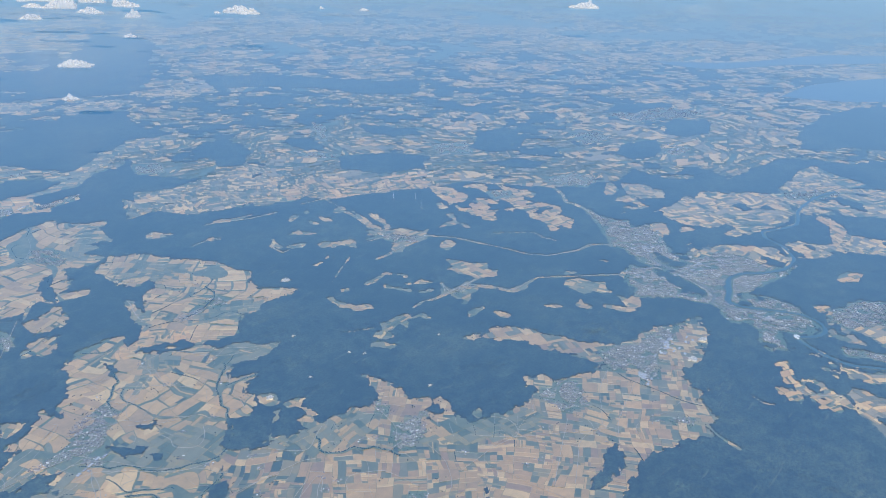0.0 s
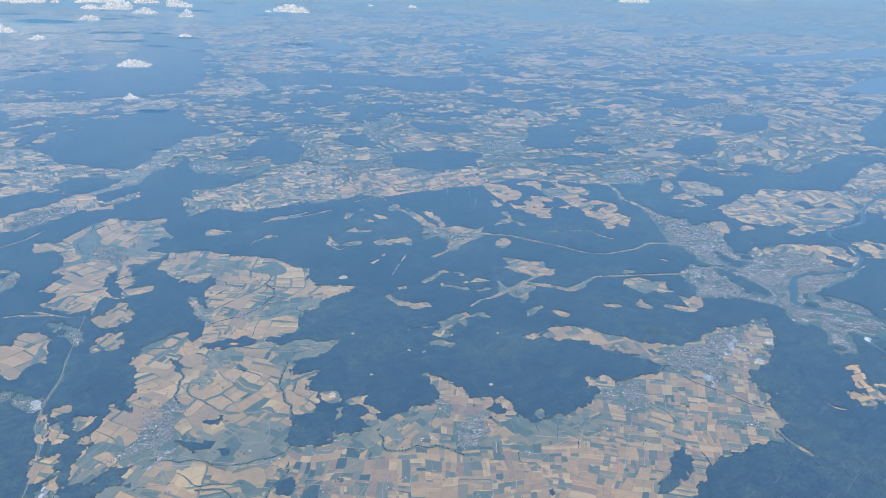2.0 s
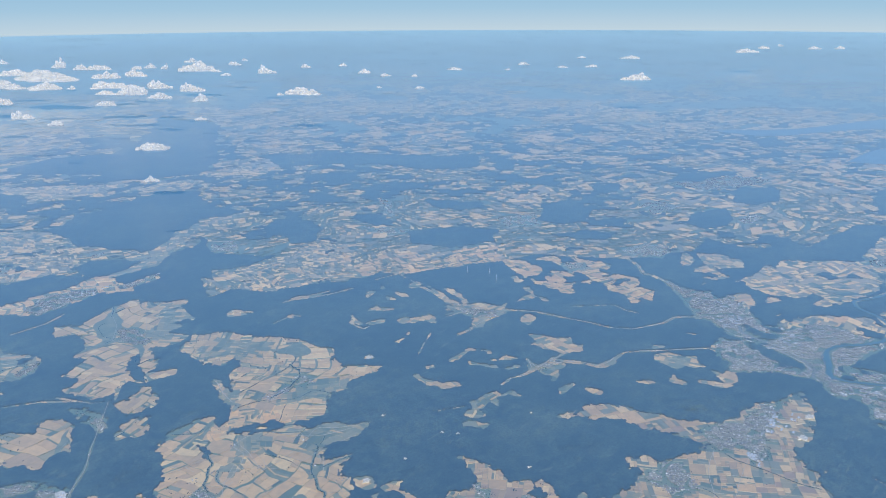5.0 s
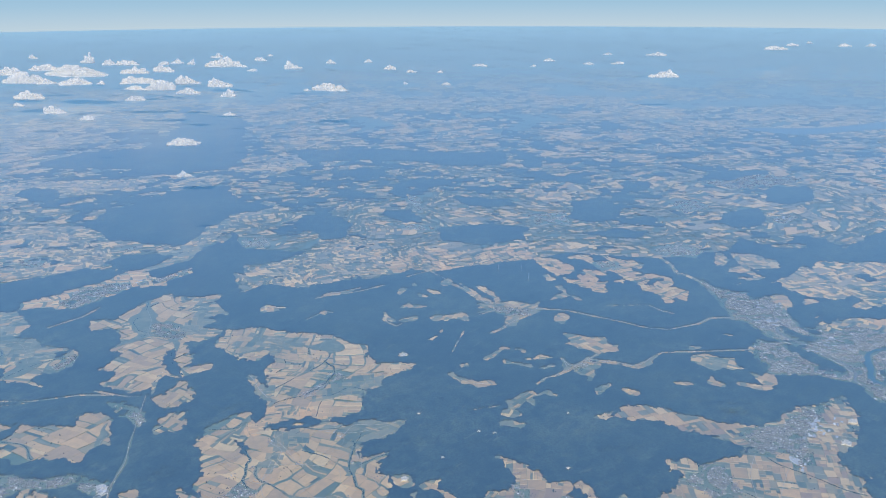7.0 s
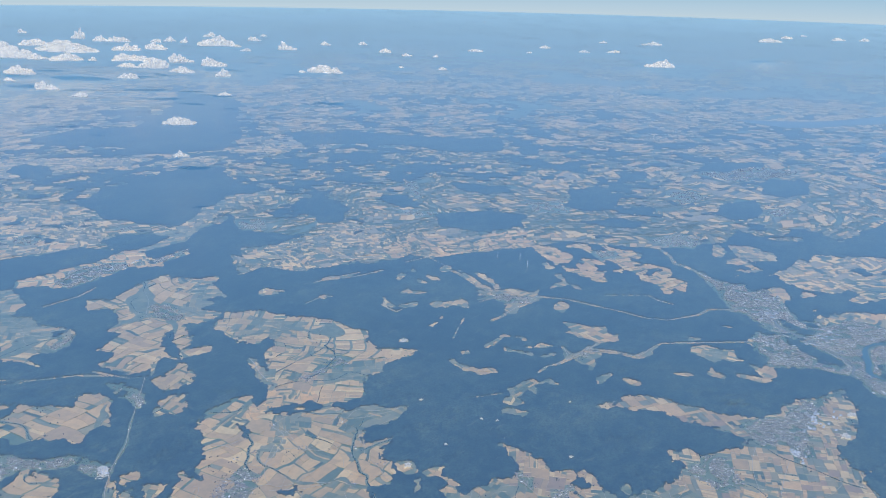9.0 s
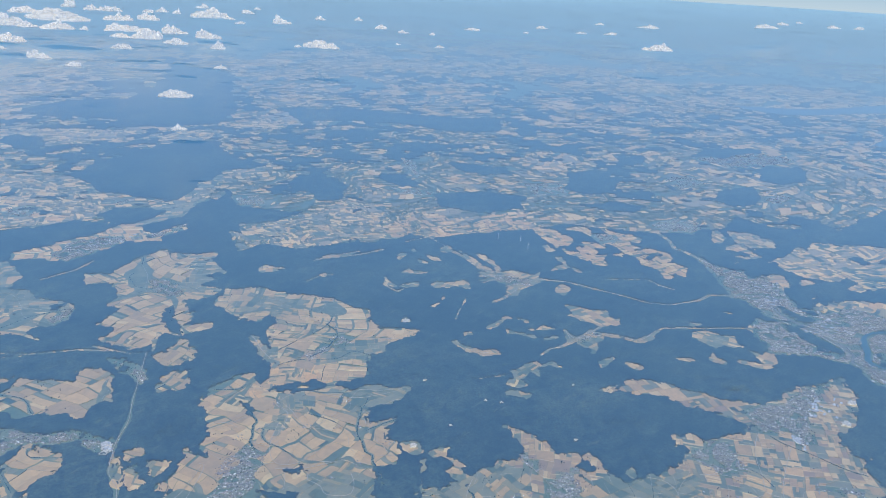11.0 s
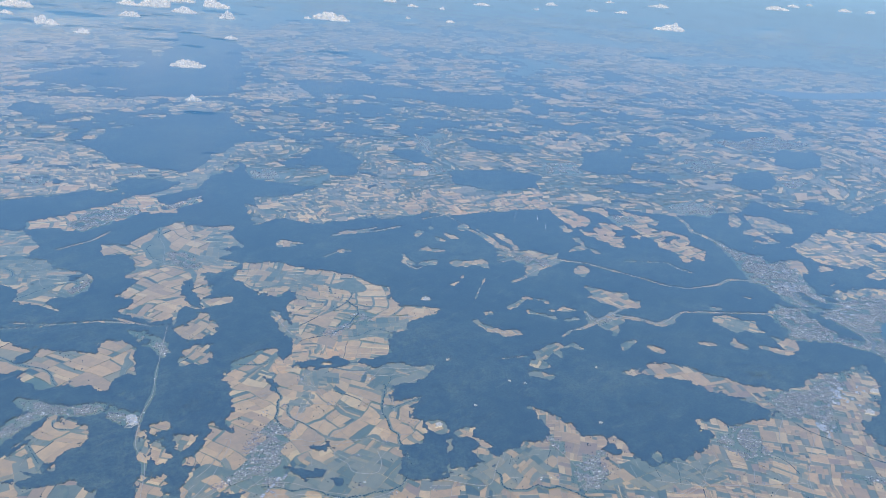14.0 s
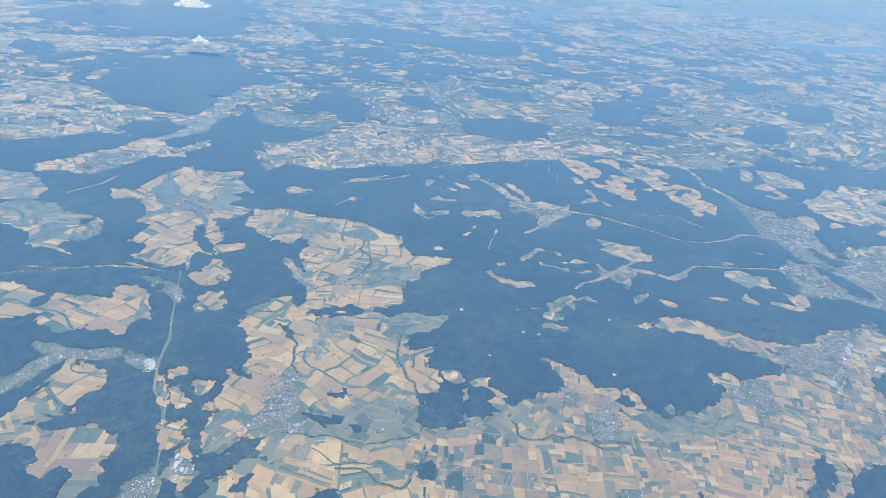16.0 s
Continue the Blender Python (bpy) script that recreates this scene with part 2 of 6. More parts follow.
M_CITY = make_plain("city roofs", None, 0.75, 1.2, 0.4, 0.8, [(0, (0.20, 0.165, 0.15)), (0.22, (0.12, 0.12, 0.125)), (0.42, (0.27, 0.25, 0.235)), (0.60, (0.42, 0.39, 0.36)), (0.80, (0.56, 0.55, 0.53)), (0.91, (0.70, 0.69, 0.67))])
M_HALL = make_plain("hall roof sheet", None, 0.85, 1.1, 1.0, 0.6, [(0, (0.34, 0.34, 0.34)), (0.25, (0.55, 0.55, 0.54)), (0.42, (0.26, 0.27, 0.28)), (0.75, (0.19, 0.17, 0.16))])
M_GRAVEL = make_plain("quarried limestone", (0.56, 0.51, 0.42), 0.6, 1.2, 0.5)
M_WATER = make_plain("river water", (0.04, 0.085, 0.085), 0.85, 1.15, 5, 0.3)
M_CLOUD = make_cloud()
M_LIME = make_plain("crushed limestone", (0.52, 0.49, 0.43), 0.7, 1.1, 0.4)
M_BALLAST = make_plain("railway ballast", (0.20, 0.18, 0.16), 0.6, 1.4, 0.5)
M_TREE = make_plain("hedgerow leaves", None, 0.6, 1.4, 0.3, 0.95, [(0, (0.035, 0.06, 0.025)), (0.5, (0.055, 0.085, 0.035)), (0.8, (0.03, 0.05, 0.024))], True, 0.25)
M_FOAM = make_plain("foam", (0.82, 0.84, 0.84), 0.8, 1.05, 0.3)
M_WHITE = make_plain("white coated steel", (0.78, 0.78, 0.78), 0.95, 1.05, steep=True)


# ---- plan ----
CENTRE = np.array((-112.0, -65.0))
EDGE = 3700.0


def lattice(ix, iy, seed):
    h = (ix.astype(np.int64) * 374761393 + iy.astype(np.int64) * 668265263 + seed * 1442695041) & 0xFFFFFFFF
    h = ((h ^ (h >> 13)) * 1274126177) & 0xFFFFFFFF
    return ((h ^ (h >> 16)) & 0xFFFF) / 65535.0


def swell(x, y, size, seed, octaves=3):
    """Smooth random heights between about -1 and 1."""
    total, amp, norm = 0.0, 1.0, 0.0
    for k in range(octaves):
        u, v = x / size + 17.3 * k, y / size + 9.1 * k
        iu, iv = np.floor(u), np.floor(v)
        fu, fv = u - iu, v - iv
        fu, fv = fu * fu * (3 - 2 * fu), fv * fv * (3 - 2 * fv)
        a, b = lattice(iu, iv, seed + k), lattice(iu + 1, iv, seed + k)
        c, d = lattice(iu, iv + 1, seed + k), lattice(iu + 1, iv + 1, seed + k)
        total = total + amp * ((a + (b - a) * fu) * (1 - fv) + (c + (d - c) * fu) * fv - 0.5) * 2
        norm, amp, size = norm + amp, amp * 0.5, size * 0.5
    return total / norm * 1.4


def line_gap(pts, x, y, closed=False):
    """Distance to a line of points."""
    best = np.full(x.shape, 1e9)
    n = len(pts)
    for i in range(n if closed else n - 1):
        (ax, ay), (bx, by) = pts[i], pts[(i + 1) % n]
        dx, dy = bx - ax, by - ay
        t = np.clip(((x - ax) * dx + (y - ay) * dy) / (dx * dx + dy * dy + 1e-9), 0, 1)
        best = np.minimum(best, (x - ax - t * dx) ** 2 + (y - ay - t * dy) ** 2)
    return np.sqrt(best)


def inside_of(pts, x, y):
    odd = np.zeros(x.shape, bool)
    n = len(pts)
    for i in range(n):
        (ax, ay), (bx, by) = pts[i], pts[(i + 1) % n]
        odd ^= ((ay > y) != (by > y)) & (x < (bx - ax) * (y - ay) / (by - ay + 1e-12) + ax)
    return odd


def depth_in(pts, x, y, reach=40.0):
    """Signed distance to an outline, positive inside, no lower than -reach."""
    out = np.full(x.shape, -reach)
    a = np.array(pts)
    lo, hi = a.min(0) - reach, a.max(0) + reach
    k = (x > lo[0]) & (x < hi[0]) & (y > lo[1]) & (y < hi[1])
    if k.any():
        d = np.minimum(line_gap(pts, x[k], y[k], True), 200.0)
        out[k] = np.maximum(np.where(inside_of(pts, x[k], y[k]), d, -d), -reach)
    return out


# open farmland: outline, direction of the plots, plot area, bend
FARMS = []
FARMS.append(([(-2.3, 65.9), (6.1, 59.4), (12.1, 59.6), (18.8, 55.9), (22.6, 55.9), (25.9, 56.5), (31.5, 53.6), (33, 55.8), (38.7, 51.7), (45.3, 53.4), (46.3, 56.2), (49.7, 64.2), (50.6, 60.4), (51.6, 55.7), (50.8, 49.9), (49.2, 44.7), (55.2, 41.5), (54.1, 38.9), (57, 38.3), (56.7, 35.6), (54.7, 32.4), (51.7, 28.8), (54.5, 25.8), (52.6, 23.8), (57, 21.7), (62.8, 20.2), (63, 17.6), (28.4, 0.2), (9.1, 3.3), (-15.8, 25.5), (-31.2, 39.3)], 38, 4.8, 3.5, "basin"))  # basin west
FARMS.append(([(61.7, 18.7), (70.8, 17.8), (81.1, 18.2), (81.1, 21.9), (84.4, 24.8), (90.6, 21.7), (89.9, 17.6), (96.3, 13.8), (106.4, 10.6), (109.6, 10), (122.6, 14.1), (130.3, 9.2), (136.9, 9.2), (145.6, 8.7), (147.4, 5.4), (159, 3.2), (164.9, 0), (162, -0.9), (154.8, -7.2), (147.6, -10.2), (138.2, -11.5), (129.5, -12.4), (125.5, -10.7), (122.8, -12.9), (115.1, -19.3), (118.8, -23.4), (112, -21.5), (108.2, -25.5), (104.7, -30.5), (99.5, -29.8), (95.9, -32.3), (93.6, -30.5), (85, -27.3), (77.7, -23.8), (67.3, -23.7), (58.3, -24.6), (46, -29), (30.5, -22.8), (19.6, -10.5), (36.6, 5.9)], 32, 4.6, 2.5, "basin"))  # basin east
FARMS.append(([(89.8, 56.5), (95.7, 53.2), (102.7, 52.7), (105.4, 51.6), (110.8, 44.9), (115.3, 31.1), (117.4, 21.8), (120.4, 17.1), (117.2, 12), (109, 9.7), (109.1, 14.5), (108.8, 20.1), (103, 35.6), (103.6, 39.1), (97.5, 47.6), (96.1, 50.1)], -28, 6, 0.6, "basin"))  # strip valley
FARMS.append(([(-53.9, 94.6), (-48.6, 101.5), (-43.4, 106), (-38.4, 107.3), (-42.7, 110), (-40.9, 111.6), (-34.1, 114.1), (-27.9, 121), (-25.6, 114.5), (-24, 119.7), (-20.6, 120.5), (-15.4, 129.7), (-12.1, 139.4), (-8.6, 143.2), (-2.5, 145.9), (6.5, 145.9), (10.9, 143.9), (8.7, 136.3), (7.7, 130.3), (18.5, 121.7), (24.8, 120.4), (28.8, 113.6), (33.5, 111.6), (40.8, 104.1), (45.2, 101.6), (31.9, 97.9), (25.7, 102.1), (20.9, 98.4), (19.7, 94.6), (30.5, 91.5), (25, 89.1), (20.6, 88.7), (17.8, 85.3), (18.8, 82.6), (12.5, 75.3), (7.7, 75.9), (-4.4, 63.8), (-23.1, 76.9), (-34.1, 86.3), (-41.1, 93.7), (-47.1, 91.9)], 12, 11, 6.5, "hill"))  # west hills
FARMS.append(([(30.4, 202.7), (42.1, 210.1), (53.3, 203.7), (57.7, 190), (64.2, 183.2), (70.1, 175.6), (70.4, 162), (73.9, 154.9), (66.9, 147.5), (66.8, 138.6), (77.4, 128.9), (65.8, 128.4), (59.1, 130.1), (54.7, 126.9), (48.6, 127.4), (42.7, 122.7), (40.2, 117.8), (31.8, 116.7), (25, 123.5), (13, 129.7), (8.1, 130), (8, 136.8), (17.8, 143.5), (22.2, 147.7), (27, 157.2), (30.7, 165.6), (38.9, 171.2), (41.7, 178.4), (34.3, 177.7), (31.4, 182.8), (31, 195.7)], 40, 9, 5, "hill"))  # upper hills
FARMS.append(([(-65.6, 76.4), (-56.1, 86.2), (-51.4, 85.1), (-45.7, 86.7), (-41.5, 83.1), (-41.8, 88.7), (-40.1, 90), (-36.1, 90.9), (-29.9, 87.1), (-2.3, 65.9), (-29.3, 37.6), (-44.4, 51), (-35, 64.5), (-37.5, 67.9), (-42.2, 67.2), (-49.8, 60.2)], -35, 10, 6.5, "hill"))  # lower hills
FARMS.append(([(25.9, 168.6), (26.3, 166), (24, 156.7), (20.6, 143.8), (17.5, 143.2), (19.5, 152.3)], 25, 7, 4, "green"))  # side valley
FARMS.append(([(-73.1, 145.8), (-65, 149.1), (-61.7, 151.6), (-59.1, 152), (-59.7, 148.2), (-56.4, 149), (-53.8, 144.1), (-53.3, 137.8), (-55.2, 137.6), (-57.9, 135.2), (-60.6, 136.1), (-63.6, 134.7), (-66.2, 133.8), (-68.3, 130), (-70.4, 134.2), (-72, 128.7), (-77.3, 133.1), (-88.8, 134.5), (-90.7, 140.3), (-83.5, 138.4), (-77.8, 142.6)], 22, 14, 4, "hill"))  # plateau a
FARMS.append(([(-91, 139.2), (-77.7, 132.1), (-76.2, 128.8), (-70.8, 124.8), (-68.2, 122.6), (-64.4, 115.1), (-66.5, 110.7), (-69.3, 107.8), (-75, 104.4), (-74.5, 98.3), (-77, 104.4), (-81.1, 100.9), (-84.6, 103.2), (-76.7, 109.6), (-80.9, 113.8), (-83.1, 111.5), (-86.6, 115.7), (-85, 118.1), (-81.9, 117.9), (-82.3, 123.5), (-83.9, 126.2), (-92.4, 134.9)], -47, 16, 2, "basin"))  # plateau b
FARMS.append(([(-67.2, 213.9), (-55.3, 208.5), (-53, 195.9), (-46.4, 194.5), (-44.8, 189.5), (-35.9, 180.3), (-30.5, 185.6), (-25.5, 181.8), (-25, 174.2), (-28.5, 170), (-28.8, 165.7), (-32.5, 159.9), (-35.2, 160.7), (-38.9, 160.7), (-44.1, 155.6), (-44.1, 162.9), (-48.7, 164.4), (-46.2, 167.8), (-47.9, 170), (-54.4, 167), (-57.5, 169.5), (-57.5, 175.6), (-58.8, 180.7), (-55.6, 182.4), (-73.6, 193.7)], 20, 18, 3, "hill"))  # plateau c
FARMS.append(([(-8, 177.4), (-2.7, 177), (4.1, 182.7), (6.5, 180.9), (4.3, 171.7), (2.7, 166.7), (-2.4, 166.5), (-7.5, 165.4), (-9.2, 171.7)], 25, 7, 4, "hill"))  # knoll a
FARMS.append(([(-14, 163.3), (-8.5, 163.8), (-4.8, 160.9), (-10, 150.9), (-13.8, 151.6), (-17.9, 154.9)], 25, 7, 4, "hill"))  # knoll b
FARMS.append(([(-37.3, 123.5), (-35.6, 120.4), (-31.8, 119.3), (-30.9, 119.2), (-36.5, 116), (-40.1, 117.4)], 25, 7, 4, "hill"))  # gorge a
FARMS.append(([(-45, 131.6), (-43.8, 130.6), (-47, 121.5), (-48.1, 117.4), (-49, 119.4), (-46.5, 127.7)], 25, 7, 4, "hill"))  # gorge b
FARMS.append(([(-40.7, 131.5), (-37, 130.3), (-37.8, 127.3), (-41.8, 127.9)], 25, 7, 4, "hill"))  # gorge c
FARMS.append(([(-45.2, 123.3), (-42.8, 123), (-45.1, 117.4), (-44.9, 114.9), (-47.7, 115.1), (-47.7, 118.2)], 25, 7, 4, "hill"))  # gorge d
FARMS.append(([(-53.9, 112.4), (-50.1, 110.1), (-50, 107.1), (-56.8, 101.6), (-58.5, 103.9)], 25, 7, 4, "hill"))  # gorge e
FARMS.append(([(-60, 97.7), (-51.8, 101.5), (-55.7, 94), (-56, 89.7), (-62.2, 86.7), (-63.3, 93), (-69.1, 86.2), (-70.9, 87.8), (-62.5, 97.3)], 25, 7, 4, "green"))  # gorge f
FARMS.append(([(5.1, 264.5), (10.6, 260.7), (12.8, 257.7), (21.5, 261.9), (35, 269.4), (45.5, 267.7), (44, 262.6), (48.2, 262.4), (53.3, 253.8), (61.9, 250.7), (58.8, 245.1), (50.9, 245.4), (54, 243.3), (52.9, 234.3), (51.1, 226.8), (49.2, 230.5), (44, 228.7), (44, 223.4), (35.9, 221.7), (39.3, 212.1), (34.3, 208.7), (28, 209.1), (23.1, 213.9), (21.5, 207.1), (16, 194.2), (12, 192.9), (20.1, 186.9), (18.8, 184.3), (11.5, 185.1), (8.1, 185.3), (9.4, 190.1), (15.2, 207.1), (14, 211.3), (6.7, 200.9), (7.5, 196.2), (4.9, 190.6), (-1.2, 191.1), (-2.2, 187.4), (-12.2, 187.4), (-16.7, 202.6), (-12.8, 202.6), (-7.3, 208.2), (-11.9, 214), (-3.4, 218.7), (-0.3, 221.6), (-1.7, 229), (4, 231.6), (9.9, 247), (0.8, 253.3)], 14, 11, 5, "hill"))  # mill plain
FARMS.append(([(-46, 280.3), (-24.7, 268.9), (-18.9, 261.3), (-20.4, 252.2), (-10.7, 238.7), (-13.8, 231.2), (-24.2, 223.6), (-28.9, 227.1), (-32.9, 227.1), (-32.7, 215.7), (-37, 224.5), (-41.4, 233.4), (-37.1, 242), (-40.1, 250.2), (-50.8, 265.3)], 30, 12, 4, "hill"))  # west shelf
FARMS.append(([(-29.4, 319.6), (-14.3, 298.9), (-16, 276), (-26.4, 268.5), (-39.3, 283.6)], 25, 7, 4, "green"))  # far shelf
FARMS.append(([(-13.6, 300.1), (-8, 309), (-0, 307.9), (6.4, 307.5), (20.8, 309.9), (28.4, 314.7), (41.1, 313.5), (48.1, 318.8), (51, 311.8), (51.3, 302.8), (51.2, 293.2), (69.8, 294.6), (68.2, 288.7), (55.6, 289.8), (49.5, 280.9), (39.7, 287.9), (30.5, 293), (25, 286.9), (14.1, 293.1), (1, 289.6), (1.4, 294.1), (-7.2, 298.2)], 25, 7, 4, "hill"))  # market town
FARMS.append(([(53.3, 308.5), (77.1, 309), (100.8, 330.8), (126.7, 350.2), (153, 353.5), (180.2, 371.8), (178.3, 387.7), (141, 360.9), (124, 362.4), (97.4, 341), (76.7, 334.1), (63.3, 329.9)], 25, 7, 4, "green"))  # young river
FARMS.append(([(-33.3, 454.5), (23.1, 443.5), (42.1, 441.3), (59.3, 405.4), (62, 379.1), (58.2, 370.4), (48.7, 371.1), (56.4, 351.2), (51, 342.5), (38.8, 332.4), (33.5, 334.1), (17.7, 338.1), (12, 338), (-4.1, 354.9), (-46.8, 386.7)], 25, 7, 4, "far"))  # left plain
FARMS.append(([(140.9, 216), (167.7, 233.8), (179.6, 234.7), (184.9, 226.1), (184.2, 212.1), (198.8, 204), (209.3, 200.3), (224.8, 196.3), (210.5, 174.5), (195.6, 180.7), (185, 187.7), (165.9, 194.8), (156.6, 198.2), (150.9, 209.3)], 25, 7, 4, "hill"))  # crest farms
FARMS.append(([(210, 176.5), (215.5, 165.1), (210.5, 150.4), (197.2, 123.5), (189.8, 125.8), (193.1, 141.6), (202.4, 162.9)], 25, 7, 4, "hill"))  # crest farms b
FARMS.append(([(112.5, 272.2), (131.2, 266.5), (161, 273.1), (173.4, 252), (156.3, 233), (130.1, 212.7), (113, 223.5), (96.8, 230.1), (89.5, 238.9), (80.9, 266.7), (82.6, 274.8), (100.9, 271)], 25, 7, 4, "far"))  # crest farms c
FARMS.append(([(287.5, 96.2), (293.7, 85.6), (286.4, 75.8), (274, 77.3), (279.2, 88.7)], 25, 7, 4, "hill"))  # patch f
FARMS.append(([(265.3, 96.7), (286.5, 101.6), (280.8, 95.1), (270.3, 94)], 25, 7, 4, "hill"))  # patch g
FARMS.append(([(256.7, 80.8), (274.2, 83.4), (271.5, 78.6), (264.8, 71.1), (258.6, 75.2)], 25, 7, 4, "hill"))  # patch h
FARMS.append(([(210.5, 171.3), (213.7, 166.1), (211.7, 149.6), (205, 147.3), (200.4, 141.2), (206.9, 138.6), (212.1, 143.6), (216.6, 139.6), (215.3, 132), (210.8, 126), (213.6, 120.5), (209.7, 117.9), (206.8, 124.3), (198, 121.6), (193.8, 115.3), (189.9, 123), (191.2, 126.4), (194.7, 132.5), (195, 136.7), (200.7, 143.8), (201.5, 148.8), (203.4, 158.9)], 25, 7, 4, "hill"))  # ridge farms a
FARMS.append(([(224.1, 160.3), (233, 158.8), (238.4, 153.1), (240, 146.9), (240.3, 136.6), (242.9, 132.9), (242.3, 124.4), (234.3, 123), (233.3, 127.5), (228.1, 126.2), (228.7, 119.3), (221.6, 118.6), (230.5, 114.4), (230.7, 109.8), (232.2, 104.2), (223.8, 97), (221.6, 89.3), (211.1, 85.4), (210.7, 90.4), (201.8, 88.9), (204, 92.8), (208.1, 98), (206.5, 103.1), (213, 111.3), (215.9, 115.4), (215.9, 122.5), (220.7, 130.3), (221.4, 137.4), (224.9, 144.7), (227.2, 153.2)], 25, 7, 4, "hill"))  # ridge farms b
FARMS.append(([(329.5, 25.3), (390.2, 29.8), (409.6, 26.9), (398.1, 13.8), (392.4, -3.4), (371.1, 3.6), (388.8, -18.7), (412.4, -52.6), (368.1, -58.7), (327.6, -13.2), (319.2, 1.5), (306.1, 1.9), (317.8, 9.1)], 25, 7, 4, "patchy"))  # east plain
FARMS.append(([(259.2, -4.1), (273.1, -9), (273.4, -19.1), (290.6, -22.2), (292.1, -38.8), (301.9, -58.7), (292.7, -60.2), (274.6, -26.2), (260, -20.2), (250.2, -10.7)], 25, 7, 4, "patchy"))  # east bank a
FARMS.append(([(309.8, 1.6), (320.8, -3.8), (309.3, -15), (295, -21.7), (277.3, -19.3), (300.9, -11.8)], 25, 7, 4, "hill"))  # east bank b
FARMS.append(([(242, -30.8), (249.8, -32.3), (252.7, -38), (243.7, -38.3), (237.3, -33.1)], 25, 7, 4, "hill"))  # east bank c
FARMS.append(([(163.1, -39.7), (166.4, -41.7), (164.4, -45), (165.1, -48.6), (163.1, -51.8), (163.8, -55.2), (168.5, -63), (173.2, -72.3), (163.9, -74), (158.7, -63.4), (160.1, -57.9), (153.7, -55.9), (155.3, -51.1), (158.3, -43.9)], 25, 7, 4, "patchy"))  # south slopes a
FARMS.append(([(140.8, -42.7), (145.8, -45.7), (149, -49.2), (145.5, -52.8), (143.3, -55.1), (140.1, -61.3), (138.4, -58), (139, -52.8), (138.7, -47.7), (137.9, -45.3)], 25, 7, 4, "patchy"))  # south slopes d
FARMS.append(([(137.3, -50.4), (138.3, -54.7), (135.7, -60), (133.4, -59.3), (134, -55.5), (131.8, -53.1)], 25, 7, 4, "hill"))  # south slopes e
FARMS.append(([(150.3, -58.1), (153.5, -61.1), (151.8, -64), (155.4, -75.5), (144.1, -77.6), (139.8, -69.8), (140, -67.4), (135.8, -69.3), (127.9, -80.5), (125, -79.5), (131.3, -70.9), (136.2, -65.9), (142.1, -61.3), (146, -58.6)], 25, 7, 4, "patchy"))  # south slopes f
FARMS.append(([(149.3, -32.9), (151.9, -33.6), (152.8, -36.2), (150.5, -38), (145.8, -42.2), (142.8, -43.5), (140.9, -40.8), (143, -39.1), (147.3, -36.1)], 25, 7, 4, "hill"))  # south slopes b
FARMS.append(([(135, -38.4), (137, -42.9), (134.9, -45.9), (131.7, -47.5), (130.5, -45.3), (132.9, -43.2), (131.1, -40.7)], 25, 7, 4, "hill"))  # south slopes c
FARMS.append(([(196.9, -38.6), (208, -42.6), (220.6, -52), (235.3, -69.2), (197.1, -75.2), (186.3, -56.4), (183, -48.7), (182.9, -42.6)], 25, 7, 4, "patchy"))  # east shore
FARMS.append(([(205.9, -30.5), (210, -34.9), (203.8, -36.6), (201, -32.9)], 25, 7, 4, "hill"))  # east shore b
FARMS.append(([(244.8, 56.5), (247.6, 53.6), (238.1, 46.2), (234.8, 47.6)], 25, 7, 4, "hill"))  # patch d
FARMS.append(([(244.8, 44.5), (251.2, 43.2), (251.4, 38.7), (243.9, 41.2)], 25, 7, 4, "hill"))  # patch e
FARMS.append(([(54.5, 587.8), (93.9, 564.6), (126, 539.2), (156, 507.5), (189.3, 490), (209.6, 482.1), (249.8, 495.3), (295.6, 493.9), (302.7, 470.5), (272, 469.6), (237.2, 459.7), (197.6, 453.9), (159.6, 469.8), (126.8, 491.6), (94.9, 502.7), (73.9, 507.5), (33.8, 514.9)], 25, 7, 4, "far"))  # valley strip
FARMS.append(([(261.4, 64.5), (274.8, 61.6), (300.3, 64.3), (308.6, 62), (316.8, 53.7), (326.9, 40.3), (334.8, 26.4), (337.4, 17.7), (312.5, 9.5), (291, 8.5), (281.1, 11.5), (272.2, 13.4), (262.8, 16.2), (256.8, 20.1), (256.2, 25.4), (268.5, 24.5), (270.1, 30.1), (259.6, 33.7), (257.6, 40.6), (255.5, 47.5), (259.5, 56)], 35, 7, 6, "patchy"))  # cone plain
FARMS.append(([(230.1, 34.5), (235.4, 31.2), (236, 24.2), (245.8, 16.1), (257.2, 13), (260.8, 4.8), (254, -3.1), (248.2, -9.3), (240, -8.6), (233.8, -4), (233.4, 0.2), (235.7, 7.8), (234.4, 16.5), (222.8, 21.3), (221.6, 26.6), (225.6, 30.7)], -30, 7, 5, "patchy"))  # river bend
FARMS.append(([(321.1, 8.9), (329.2, 6.1), (325.5, -3.8), (298.1, -18), (302.2, -36), (284.9, -39.6), (278.9, -24.9), (278.1, -19.7), (269, -20.9), (262.5, -12.8), (260.4, -5.6), (264.3, -1), (274.5, -3.7), (272.1, -10.1), (280.7, -19), (289.2, -20.2), (314.3, -8), (312.7, 1.4)], -20, 6, 4, "patchy"))  # east valley farms
FARMS.append(([(12.2, 137.1), (21, 142), (27.6, 136.3), (30.5, 125), (26.3, 120.4), (19.1, 123.1), (13.4, 129.4), (9, 131.7), (3.9, 132.4), (7.5, 137.1)], 25, 7, 4, "hill"))  # saddle
CLEARINGS = []
CLEARINGS.append([(76.5, 139.8), (80.5, 141.1), (80.4, 135.7), (77.5, 136.6)])
CLEARINGS.append([(91.9, 214.4), (111.8, 210.5), (98.4, 208.3)])
